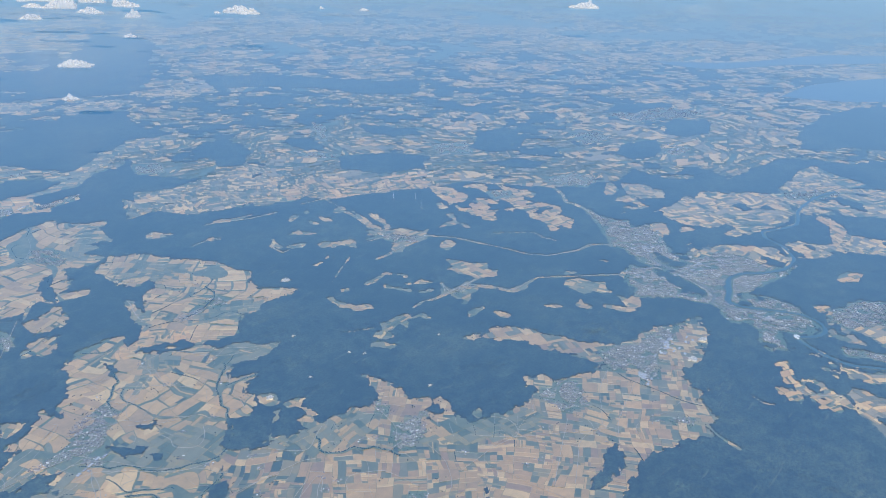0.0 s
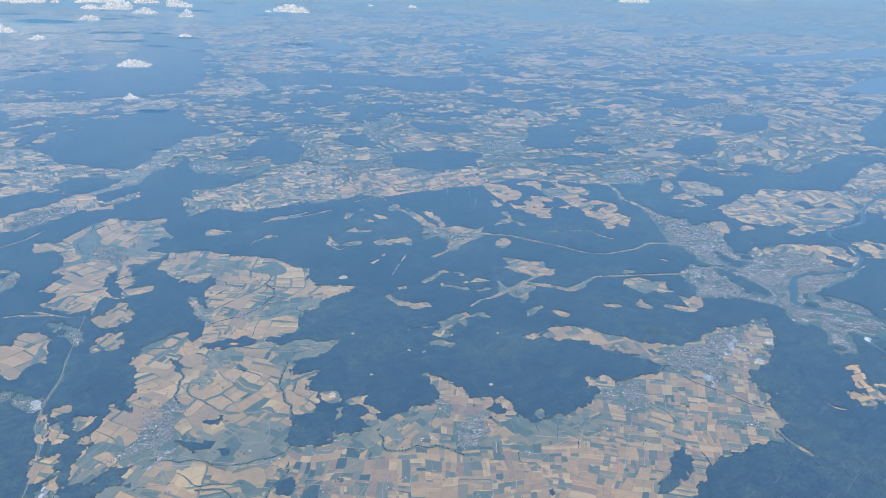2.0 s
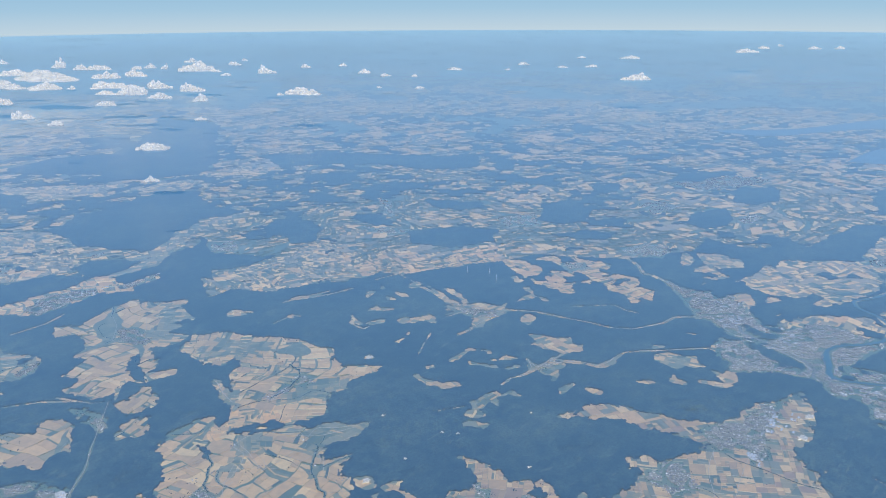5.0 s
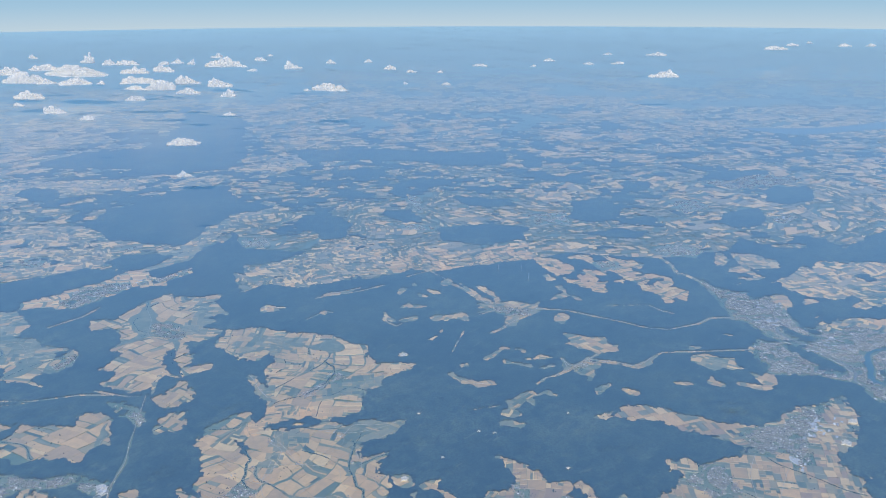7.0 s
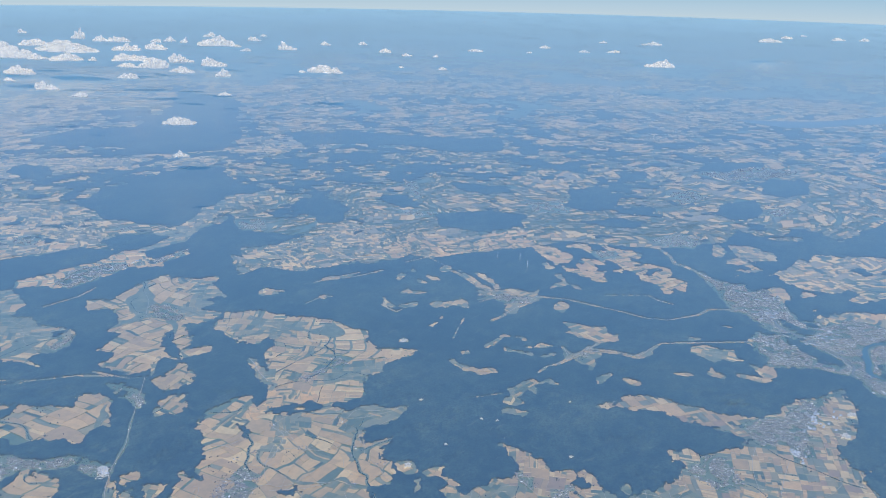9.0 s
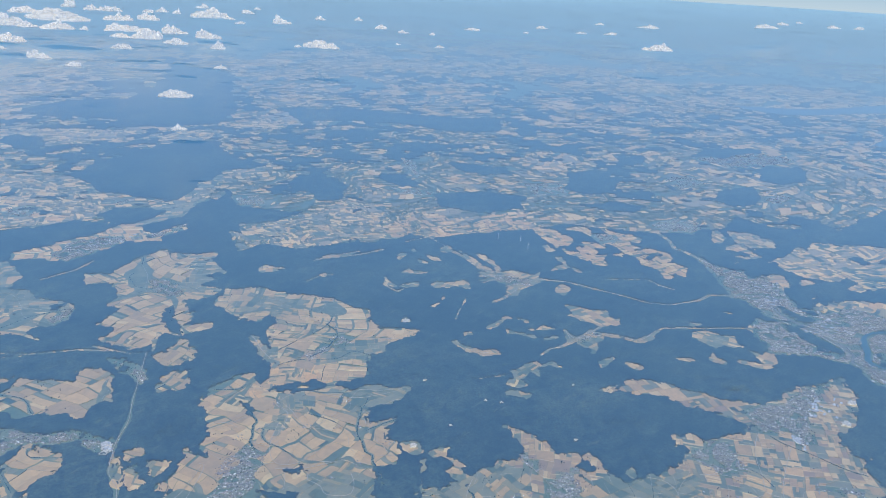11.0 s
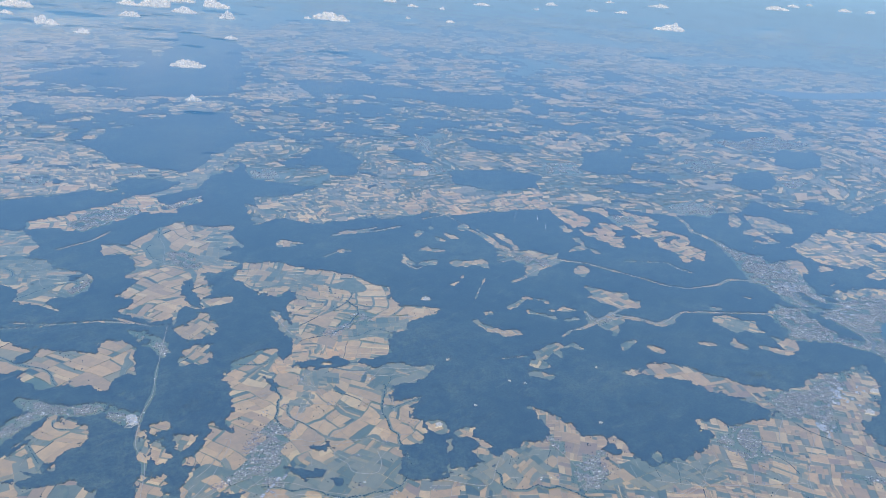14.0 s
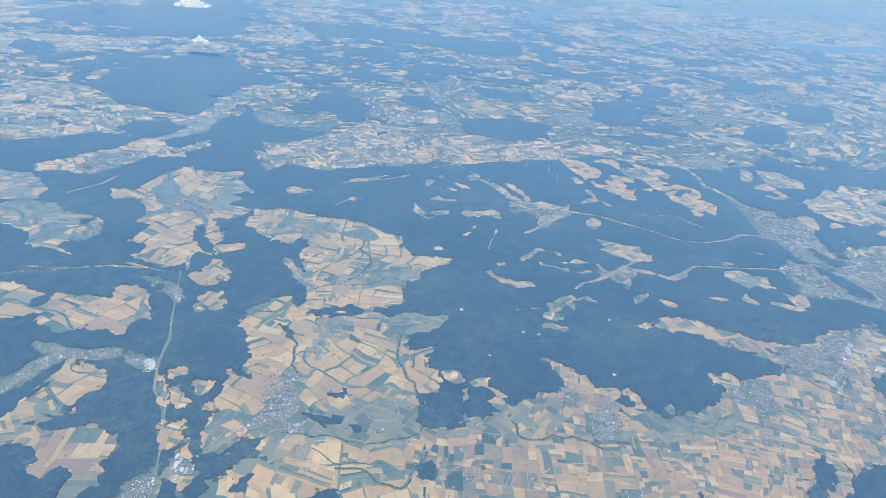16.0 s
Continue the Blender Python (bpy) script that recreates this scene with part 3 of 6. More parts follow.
CLEARINGS.append([(62.9, 222.7), (72, 222.9), (70.8, 213.3), (63.7, 215.9)])
CLEARINGS.append([(82, 199.3), (87.4, 192.5), (81.4, 194.4)])
CLEARINGS.append([(21.4, 72.1), (26.7, 71.3), (28.7, 69), (25.5, 66.9), (26.4, 63.7), (25.8, 58.7), (23, 63.7), (23.6, 67.1), (21.4, 68.9)])
CLEARINGS.append([(17.7, 70.9), (20.9, 70.7), (17.2, 66.2), (14, 65.5), (10.8, 62), (13.2, 58.7), (10.3, 57.4), (4.9, 61.3), (10.4, 63.6), (12.4, 66.9)])
CLEARINGS.append([(19.2, 80.4), (23.2, 79.7), (24.4, 76.9), (21.6, 72.2), (17, 73.9), (17.6, 77.4)])
CLEARINGS.append([(19.2, 62.8), (23.9, 62.3), (22.8, 56.1), (20.1, 55.5), (18.5, 58.8)])
CLEARINGS.append([(291.4, 99.7), (299.8, 89), (291.9, 71.7), (276.2, 79.6), (278.2, 89.6)])
CLEARINGS.append([(241, 53.9), (250, 54.6), (236.3, 45.1), (232.7, 46.9)])
CLEARINGS.append([(56.3, 26.2), (60.9, 26.5), (60.4, 24.2), (56.3, 22.9)])
CLEARINGS.append([(113, 158.2), (117.8, 156.3), (124, 151.2), (127.5, 151.7), (126.8, 146.7), (121.4, 142.9), (119.6, 145.6), (119.3, 148.8), (114.6, 149.8), (110.1, 154.4)])
CLEARINGS.append([(102.1, 178), (103, 175.1), (99.5, 169.4), (99.3, 165.5), (108.7, 163.9), (110.7, 162.2), (106.7, 159.3), (100.7, 161.4), (97.2, 165.2), (97, 171.5)])
CLEARINGS.append([(109.1, 175.7), (115.9, 177.8), (118.2, 177.3), (117.3, 173.4), (121.1, 167.7), (119.3, 166.9), (113.3, 172.3)])
CLEARINGS.append([(121.6, 190.6), (128.1, 193.2), (130, 191.1), (125.7, 188.7), (122.2, 188.2)])
CLEARINGS.append([(135.4, 194.5), (137.9, 194), (136.3, 190.2), (133.1, 190.2)])
CLEARINGS.append([(137.6, 186.6), (137.6, 176.6), (136.5, 173.7), (133.2, 176.4), (134, 182)])
CLEARINGS.append([(128.5, 181.6), (129.1, 176.3), (126.7, 175), (126.4, 178.6)])
CLEARINGS.append([(147.7, 186.1), (155.8, 187.6), (152.9, 181.9), (146.7, 179.2), (145, 181.6)])
CLEARINGS.append([(135.9, 168.4), (138.4, 163.1), (134.3, 164.1)])
CLEARINGS.append([(152.8, 176.9), (151.7, 170.2), (148.9, 160.2), (146.1, 150.7), (142.8, 147.9), (141.8, 154.2), (146.9, 164.1), (150.9, 173.3)])
CLEARINGS.append([(156.4, 171.4), (157.9, 164.1), (154.4, 155.7), (151.8, 155.4), (152.3, 162.2)])
CLEARINGS.append([(155.9, 164.3), (156.2, 159), (150.8, 149.1), (150.1, 145.1), (146.9, 147.7), (150.7, 156.3)])
CLEARINGS.append([(131.2, 145.2), (139.3, 145.1), (138.5, 147.9), (138, 152.8), (145.8, 148.6), (154.5, 141.5), (156.7, 132.9), (161.2, 133.7), (154.9, 129.9), (156.7, 126.2), (145.9, 126.6), (136.6, 126.1), (129.6, 123.9), (124, 125.9), (120.8, 127.4), (127.9, 127.4), (135.8, 132.9), (143.4, 132.9), (142.2, 140.5), (136.6, 142.9)])
CLEARINGS.append([(160.8, 155.3), (159.6, 149), (158, 151.3)])
CLEARINGS.append([(167, 131.1), (178.8, 133.4), (182.4, 140.2), (185.3, 137.9), (182.7, 132.6), (178.4, 128.9), (179.2, 123.5), (176.2, 119.1), (174.9, 121.5), (176.5, 126.7), (171.9, 128.6)])
CLEARINGS.append([(190.7, 154.3), (194.9, 153.6), (193.1, 149.6), (190.9, 146.2), (186.8, 146.9)])
CLEARINGS.append([(152.4, 119.1), (157.2, 118.5), (156.7, 113.4), (149.4, 109.3), (145.6, 110.5), (148, 114.5)])
CLEARINGS.append([(139.5, 104), (142.6, 99.4), (145.7, 91.2), (149.4, 89.9), (144.6, 84.9), (145, 80.9), (141.6, 76.9), (137.4, 80.5), (132.5, 83), (133.6, 87.1), (132.7, 91.5), (132.2, 95.4), (132, 97.4), (135.3, 97.5), (136.8, 100.7)])
CLEARINGS.append([(98.1, 114.2), (102.9, 113.5), (112.2, 115), (112.8, 110.9), (117.9, 108.7), (114.2, 103.8), (113.2, 108.2), (110.6, 112.2), (103.6, 111.2), (98, 111), (96.6, 112.2)])
CLEARINGS.append([(102.4, 107.2), (104.1, 104.1), (107.2, 96.4), (107, 93.5), (104.3, 94.2), (102.8, 100.3), (100.7, 104.4)])
CLEARINGS.append([(106.4, 92.3), (113.3, 89.6), (112.7, 87.8), (108.1, 89.4)])
CLEARINGS.append([(109.6, 101), (116.2, 98.7), (119.5, 92.5), (115.7, 94.1), (110.8, 97.6)])
CLEARINGS.append([(78.4, 115.1), (81.9, 115.2), (83, 113.3), (79.5, 109.5), (80.4, 105.1), (86.2, 100), (86.9, 97), (84.4, 95.7), (78.9, 99.5), (77.7, 104.2), (77.8, 108.6), (78.3, 112.1)])
CLEARINGS.append([(87.7, 116.6), (90.7, 114.7), (89.8, 113.2), (85.9, 114.3)])
CLEARINGS.append([(69.9, 80.1), (76.6, 83.4), (78.2, 86), (83.9, 85.1), (88.8, 84.2), (91, 83.2), (89.9, 80.4), (95.1, 79.6), (95.8, 78.1), (93.5, 73.9), (91.3, 78.1), (87.1, 80.9), (80.7, 71.8), (84.2, 80.7), (80.5, 79.9), (75.7, 78.9), (76.8, 75.3), (74.5, 73.5), (71.5, 76.9)])
CLEARINGS.append([(65.4, 77.8), (69.1, 75.1), (71, 70.3), (64.8, 67.5), (66.6, 70.7), (65.5, 74.1), (63.2, 76.1)])
CLEARINGS.append([(99, 84.9), (110.8, 83.8), (118.7, 89.8), (115.4, 86.2), (116.6, 83.6), (122.4, 83.3), (128, 83.5), (127.1, 80.9), (119.6, 81.5), (114.5, 82.2), (109.8, 83.1), (101.6, 84.1)])
CLEARINGS.append([(113.7, 79.7), (122.5, 80), (127.6, 77.2), (124.8, 74.8), (120.4, 75.4), (117.7, 73.1), (112.4, 71.7), (110.3, 73.5), (114.2, 74.7), (113, 77.2)])
CLEARINGS.append([(128.2, 81.6), (131.4, 75.5), (132.8, 71.1), (135.3, 64.7), (134.1, 64.1), (130.6, 69.8), (127.2, 74.3), (126.2, 79.1)])
CLEARINGS.append([(107.4, 67.3), (115.1, 65.7), (114.4, 64.1), (108, 63.9), (104.4, 62.9), (104.6, 65.5)])
CLEARINGS.append([(114.7, 62.4), (116.5, 57.9), (117, 54.6), (114.1, 53), (112.7, 57.6)])
CLEARINGS.append([(96.5, 214.8), (104.7, 211.6), (113.3, 208.7), (106.7, 207.5), (96.8, 210.8), (92.5, 213.2)])
CLEARINGS.append([(95, 141.7), (100.9, 142.3), (106.7, 144.3), (100.8, 140.5), (96.2, 139.5)])
CLEARINGS.append([(131.4, 68.6), (136.2, 66), (144.7, 65.4), (150.4, 65.8), (148.3, 64), (138.7, 62.2), (133.7, 64)])
CLEARINGS.append([(156.7, 55.1), (161.8, 52.4), (164.1, 45.2), (168, 41.8), (163.8, 38.8), (160.3, 33.7), (156.8, 38.3), (151.7, 42.1), (151.2, 48), (152.6, 51.8)])
CLEARINGS.append([(132.4, 48.7), (137.5, 45.2), (136.8, 41.8), (134.8, 41.5), (131.7, 47.2)])
CLEARINGS.append([(140.6, 40), (146.6, 40.9), (144.4, 38.2), (144.5, 33.5), (141.8, 32.9), (139.7, 37.2)])
CLEARINGS.append([(159.5, 32.8), (161.1, 28.2), (164, 24.1), (157.3, 19.3), (151.9, 21.1), (153.6, 24), (155.7, 28.3)])
CLEARINGS.append([(147.9, 32.1), (151.2, 27.7), (154.8, 20), (153.4, 18.4), (148.3, 24.2), (146.5, 30.3)])
CLEARINGS.append([(185.3, 58), (187.5, 54.2), (188.8, 45.5), (187, 50), (182.9, 56.2)])
CLEARINGS.append([(244.2, 55.8), (248.4, 53.8), (246.3, 49.4), (239.1, 46.1), (238.3, 50)])
CLEARINGS.append([(246.5, 44.6), (253.7, 40), (251.1, 38.5), (242.7, 41.8)])
CLEARINGS.append([(290.8, 99.7), (292.9, 91.9), (295.9, 86.4), (296.8, 76.7), (286.6, 70.4), (279.2, 76.3), (279.5, 83), (284, 89.9)])
CLEARINGS.append([(266.2, 89.7), (276.8, 86.8), (273.8, 80.6), (264.4, 81.6), (262.4, 87.2)])
CLEARINGS.append([(245.7, 76.7), (261.3, 75.5), (264.1, 71.1), (255.5, 73.9), (248.2, 74.7), (243.5, 73.5)])
CLEARINGS.append([(286.3, 106.5), (289.1, 104.2), (278.5, 94.3), (268, 93.8), (269.4, 98.7)])
CLEARINGS.append([(165.4, 60), (168.9, 55.1), (165.7, 54.2), (162.4, 57.9)])
UPLAND = [(-182, 468.1), (-69.3, 390.2), (-7.2, 345.1), (7.7, 341.3), (30.7, 334.4), (53.5, 310.5), (86, 328.9), (103.8, 325.4), (83.5, 276.4), (72.1, 247.2), (87.4, 245.7), (96.4, 229.4), (113.5, 224.1), (132.1, 210.6), (153.1, 209.5), (168.5, 197.2), (185.8, 184.3), (210.6, 173), (229.3, 167.5), (238.2, 151), (250.7, 133.6), (265.7, 117.8), (294.3, 101.9), (321.2, 107.1), (319.2, 84.2), (334, 66.1), (348.3, 56.3), (387, 54.6), (413.5, 49.1), (430, 32.7), (432.4, 12.6), (434.1, -9.4), (503.9, -100.7), (3560, -500), (3300, 1500), (2300, 2700), (900, 3480), (-900, 3500)]
WOODS = []
WOODS.append([(64.3, 417.8), (94.2, 445), (122.7, 445.6), (143.7, 461.6), (166.1, 460.8), (183.8, 450), (172.2, 419), (167.2, 396.1), (171.8, 371.4), (157, 366), (140.8, 371), (125.4, 362.4), (102.6, 342.8), (85.8, 335.1), (74.2, 353.5), (63.8, 375.5)])
WOODS.append([(44, 337.5), (56.4, 343.9), (75.1, 321.3), (61, 313), (50.6, 311), (41.1, 323.6)])
WOODS.append([(-11.9, 329.9), (6.2, 336.9), (29.3, 330.9), (47.3, 317), (29.1, 309.3), (9.7, 309.4), (-5.5, 317.9), (-17.9, 310.4)])
WOODS.append([(156.4, 329.6), (177.1, 336.7), (191.2, 321.7), (184.9, 299.5), (162.2, 279.9), (149.4, 285.2), (156.4, 302.8), (155.2, 321.7)])
WOODS.append([(219.9, 311.9), (229.7, 297.3), (223.7, 277.5), (208.4, 274.7), (204.6, 291.9)])
WOODS.append([(326.4, 232), (346.7, 222), (330, 195.4), (305, 181.9), (287.2, 191.4), (290.6, 206.8)])
WOODS.append([(267.4, 182.2), (291.9, 173.7), (295.4, 156.1), (278.9, 150.2), (269.4, 163.5)])
WOODS.append([(361.7, 137.4), (383.4, 138.8), (403.6, 128.1), (378.9, 113.4), (356.9, 108.7), (341.3, 119.8), (346, 129.3)])
WOODS.append([(482.5, 207.5), (495.2, 184.6), (524.6, 168.9), (487.7, 163), (454.2, 170.8), (451.3, 187.6)])
WOODS.append([(492.9, 61.5), (564, 66.2), (624, 50.8), (722, -10.2), (495.4, -41.2), (480.2, 17.1), (453.3, 32), (445.5, 47.3)])
WOODS.append([(97.2, 317.1), (124.1, 336.9), (110.6, 302.9), (125.4, 279.9), (137.4, 274.7), (109.8, 268.3), (92.5, 279.8), (85, 262.5), (81.5, 278.5)])
WOODS.append([(295.5, 519.1), (345.3, 498.1), (395.3, 412.4), (434.9, 377.9), (388.7, 339.8), (349.2, 368.7), (349.1, 395.6), (320.2, 444), (272.6, 470.4)])
WOODS.append([(353.2, 826), (375.9, 734), (252.5, 527.2), (213.7, 500.2), (170.9, 514.7), (155.2, 562.5), (122.6, 597.3), (111.3, 642), (162.4, 661), (208.7, 644), (260.4, 689)])
WOODS.append([(65.7, 544.3), (80.9, 554), (89.3, 532), (82.3, 502.4), (63.5, 503.7), (59.8, 526.2)])
WOODS.append([(280.8, 303.8), (300.1, 266.8), (292.6, 245.6), (270.7, 262.4), (266.2, 284.5)])
WOODS.append([(214.3, 250.4), (242.9, 238.2), (255.7, 212), (232.2, 197.9), (205.8, 210.1), (200.1, 231.8)])
WOODS.append([(349.5, 170.5), (365.2, 162.3), (357.2, 150.1), (338.3, 156.3)])
WOODS.append([(398.2, 230.3), (418.4, 222.6), (389.3, 205.9), (380.9, 219.8)])
WOODS.append([(454, 144.8), (483, 126.9), (453.7, 108.5), (416.7, 114.2), (418.5, 134.3)])
WOODS.append([(-14.4, 57.7), (-10.2, 55.4), (-14, 51.3), (-17.7, 52.9)])
WOODS.append([(-40.1, 67.8), (-33.8, 66), (-33.5, 63.2), (-44.4, 51), (-50.8, 56.8)])
WOODS.append([(70.5, -10.5), (73, -13.8), (68.3, -18.4), (61.4, -21.2), (53.3, -19.3), (51.4, -17.6), (62.8, -14.7)])
WOODS.append([(-53.5, 79.5), (-49.1, 82.6), (-46.2, 81.1), (-49.5, 78.4), (-53.5, 77.1)])
WOODS.append([(-75.4, 137.8), (-70, 128.5), (-72.1, 127.9), (-75.3, 134.5)])
WOODS.append([(-55.1, 193.9), (-47.9, 192.9), (-53, 186.9), (-56.6, 188.8)])
WOODS.append([(47.3, 37.6), (57, 38.3), (51.7, 33.9), (45.4, 32.5)])
WOODS.append([(-42.3, 85.6), (-39.8, 84.3), (-41.5, 81.2), (-42.9, 83.5)])
WOODS.append([(8, 79), (7.3, 75.5), (-2.3, 65.9), (-2.1, 67.9)])
WOODS.append([(-56.9, 88.7), (-45, 90.1), (-36.6, 91.4), (-35.3, 89.6), (-44.6, 88.4), (-50.4, 86.8), (-56.6, 86.6)])
WOODS.append([(20.5, 58.4), (20.7, 53.3), (19, 51.6), (18.8, 54.9)])
WOODS.append([(-2.5, 131.8), (-1.4, 128.8), (-3.6, 122.2), (-9.7, 115.3), (-10, 116.4), (-5.4, 122.1)])
WOODS.append([(17.9, 211.7), (10.8, 194.9), (7.8, 184.4), (6.9, 186.2), (13.9, 208.1)])
WOODS.append([(-75.4, 145.3), (-63.7, 148.7), (-63.9, 147.5), (-74.8, 143.2)])
WOODS.append([(24.3, 122.6), (10.7, 129.7), (8.6, 133.1), (14.3, 131.4), (23.2, 127.2)])
WOODS.append([(-23.2, 91.5), (-20.7, 89.5), (-18.1, 85), (-13.9, 84.4), (-14.9, 81.5), (-18.5, 83), (-22, 84.6), (-24.1, 88.5)])
WOODS.append([(-17.3, 80.1), (-14.9, 79), (-15.9, 76.2), (-17.8, 76.7)])
WOODS.append([(-12.6, 93.2), (-8.4, 92.1), (-8.6, 90.6), (-12.7, 91.6)])
WOODS.append([(-13.8, 74.7), (-12.2, 73.6), (-13.4, 71.1), (-14.8, 72.6)])
PARKS = []
PARKS.append([(195, 33.3), (195.1, 27.3), (191.9, 13.1), (186.8, 5.3), (183.2, 5.5), (184, 13.5), (187.6, 26.6)])
PARKS.append([(196.8, 64.8), (202.4, 54.8), (201.6, 46.4), (196.9, 39.9), (196.1, 33.8), (190.7, 37.2), (189.7, 43.5), (178.8, 55.5)])
PARKS.append([(238.5, 49.2), (231.5, 34.3), (219.5, 28.4), (215, 33.4), (224.5, 42)])
RAILWAY = [(219, 48.1), (204, 38.2), (200.5, 31.5), (198.2, 23), (194.8, 15.4), (191.8, 7.9), (186.7, 2.4), (180.4, 0.9), (179, -3.8), (182.1, -8.5), (186.3, -17.3)]
# settlements: outline, spacing, size of the houses
TOWNS = []
TOWNS.append(([(-21, 110), (-16.1, 111.3), (-12.3, 108.2), (-12, 103.3), (-16.5, 98.7), (-22.8, 94.2), (-29.9, 92.1), (-34.9, 95.2), (-41.8, 95.2), (-42.5, 97.2), (-34.5, 98.4), (-28.4, 102.1), (-25.8, 107.1)], 0.43, 0.76))  # west village
TOWNS.append(([(-30.2, 91.7), (-25.5, 85.7), (-27.8, 83.8), (-31.8, 89.5)], 0.43, 0.76))  # west village b
TOWNS.append(([(-63.6, 166.8), (-58.8, 162.8), (-54, 154.7), (-47, 151.6), (-42.2, 139.7), (-41.8, 135.1), (-45.1, 134.2), (-50, 147), (-56.7, 152.4), (-63.7, 154.6), (-72.5, 151.6), (-78.9, 149.8), (-76.9, 155.3), (-68.5, 158), (-62.7, 158.9)], 0.43, 0.76))  # river town
TOWNS.append(([(-20.4, 185.8), (-17.1, 178.3), (-16, 172), (-17.6, 163.3), (-19.8, 162.3), (-19.6, 170), (-20.4, 177.9)], 0.43, 0.76))  # mill village
TOWNS.append(([(-75.2, 93.9), (-68, 97.6), (-63.3, 98.5), (-60.7, 98.9), (-64.5, 94), (-69.9, 88)], 0.43, 0.76))  # gorge village
TOWNS.append(([(-59, 98.2), (-54.9, 96), (-57.3, 91.3), (-60.4, 92.9)], 0.43, 0.76))  # gorge works
TOWNS.append(([(36.9, 39), (42.9, 39.6), (47.2, 39.4), (48.6, 36.4), (44.7, 33.1), (45.1, 29.2), (38.3, 29.8), (32.9, 28.4), (28.8, 30.3), (30.3, 35.4)], 0.43, 0.76))  # basin village
TOWNS.append(([(41.4, 53), (43.2, 49.7), (41, 43.8), (38.4, 44.4), (39.1, 48.9)], 0.43, 0.76))  # basin village b
TOWNS.append(([(82.2, 17.2), (90.5, 16), (93.4, 11.7), (90.3, 6.8), (85.3, 1.8), (79.2, 4), (75.9, 7.7), (77.4, 11.9), (78.7, 16.2)], 0.43, 0.76))  # foot village
TOWNS.append(([(114.7, 16.2), (122.6, 14.1), (129.1, 8.8), (135.8, 8.3), (146.5, 7), (149.1, 4), (163.5, 0.6), (147.1, 1), (128.3, -1.3), (115.3, -7.3), (108, -5), (114.7, -1), (107.8, 4.7), (110.6, 10.4)], 0.43, 0.76))  # works town
TOWNS.append(([(95, -19.8), (99.9, -22.5), (101.9, -27.4), (96.1, -28.1), (93.2, -22.8)], 0.43, 0.76))  # lower village
TOWNS.append(([(18.4, 17), (21.6, 13.4), (17.5, 11), (14.1, 14)], 0.43, 0.76))  # edge village
TOWNS.append(([(30.8, 143.1), (40.3, 144.4), (49.2, 148.9), (51.1, 145.2), (50.2, 139.1), (38.9, 139.6), (29.8, 138.2)], 0.43, 0.76))  # hill village
TOWNS.append(([(22.2, 240), (29.5, 235.6), (28.5, 221.9), (23.6, 216.3), (19.7, 223.2), (17.6, 231.6)], 0.43, 0.76))  # plain village
TOWNS.append(([(3, 296.4), (19.9, 307.5), (35, 303.1), (39.5, 292.6), (26, 289.1), (5.3, 284.1)], 0.6, 1))  # market
TOWNS.append(([(48.4, 293.7), (57.6, 293.7), (72.2, 295.9), (65.3, 290.5), (50.8, 286.5)], 0.6, 1))  # market b
TOWNS.append(([(-20.6, 232.5), (-12.8, 234.3), (-16.7, 227.2), (-23.4, 225.4), (-23.7, 230.4)], 0.43, 0.76))  # shelf village
TOWNS.append(([(139.1, 147.9), (143.5, 142.5), (151.4, 131.6), (144.6, 127.3), (138.5, 135.4)], 0.43, 0.76))  # valley village
TOWNS.append(([(117, 82.2), (127.5, 81.8), (122, 78.9), (112.4, 80.1)], 0.43, 0.76))  # glen village
TOWNS.append(([(197.1, -42.8), (219.1, -48.2), (223.1, -59.5), (203.2, -52.7), (194.1, -46)], 0.43, 0.76))  # shore town
TOWNS.append(([(178.5, -47.9), (182.9, -61.4), (187.6, -73.3), (176.9, -62.6), (173.9, -51)], 0.43, 0.76))  # shore town b
TOWNS.append(([(338, 27.5), (358.2, 12.4), (370.3, -2.7), (350.4, 1.2), (334.3, 17.7)], 1.05, 1.25))  # east town
TOWNS.append(([(268.3, 136.7), (289, 130.2), (290.8, 113), (271.2, 110.6), (263.2, 123.3)], 1.05, 1.25))  # far town a
TOWNS.append(([(441.8, 192.2), (501.6, 168.7), (508.4, 138.1), (466.7, 141.5), (435.2, 162.2)], 1.05, 1.25))  # far town b
TOWNS.append(([(374.9, 111.8), (400.8, 108.1), (386.8, 99.2), (366.6, 102)], 1.05, 1.25))  # far town c
TOWNS.append(([(365.6, 179.2), (390.5, 170.9), (378.5, 152.5), (349.6, 158.2)], 1.05, 1.25))  # far town d
TOWNS.append(([(201, 282.5), (213.8, 259.8), (223.6, 249.5), (200.5, 256.2)], 1.05, 1.25))  # far town e
TOWNS.append(([(258.3, 327.6), (259.6, 314.3), (229.7, 281), (230.7, 290.1)], 1.05, 1.25))  # far town f
TOWNS.append(([(11.6, 378.4), (24.2, 372.1), (17.2, 356.4), (8.9, 361.3)], 1.05, 1.25))  # far town g
TOWNS.append(([(61.1, 358.1), (68.8, 353), (62.6, 343.2), (58.1, 347.8)], 1.05, 1.25))  # far town h
TOWNS.append(([(115.9, 320.6), (130.8, 316.3), (122.5, 298), (110.6, 302.9)], 1.05, 1.25))  # far town i
TOWNS.append(([(225.6, 146.3), (236.4, 139), (228.3, 130.5), (218.4, 134.5)], 1.05, 1.25))  # far town j
TOWNS.append(([(275.7, 232.3), (299.3, 217.5), (279.8, 199.2), (262.1, 212.5)], 1.05, 1.25))  # far town k
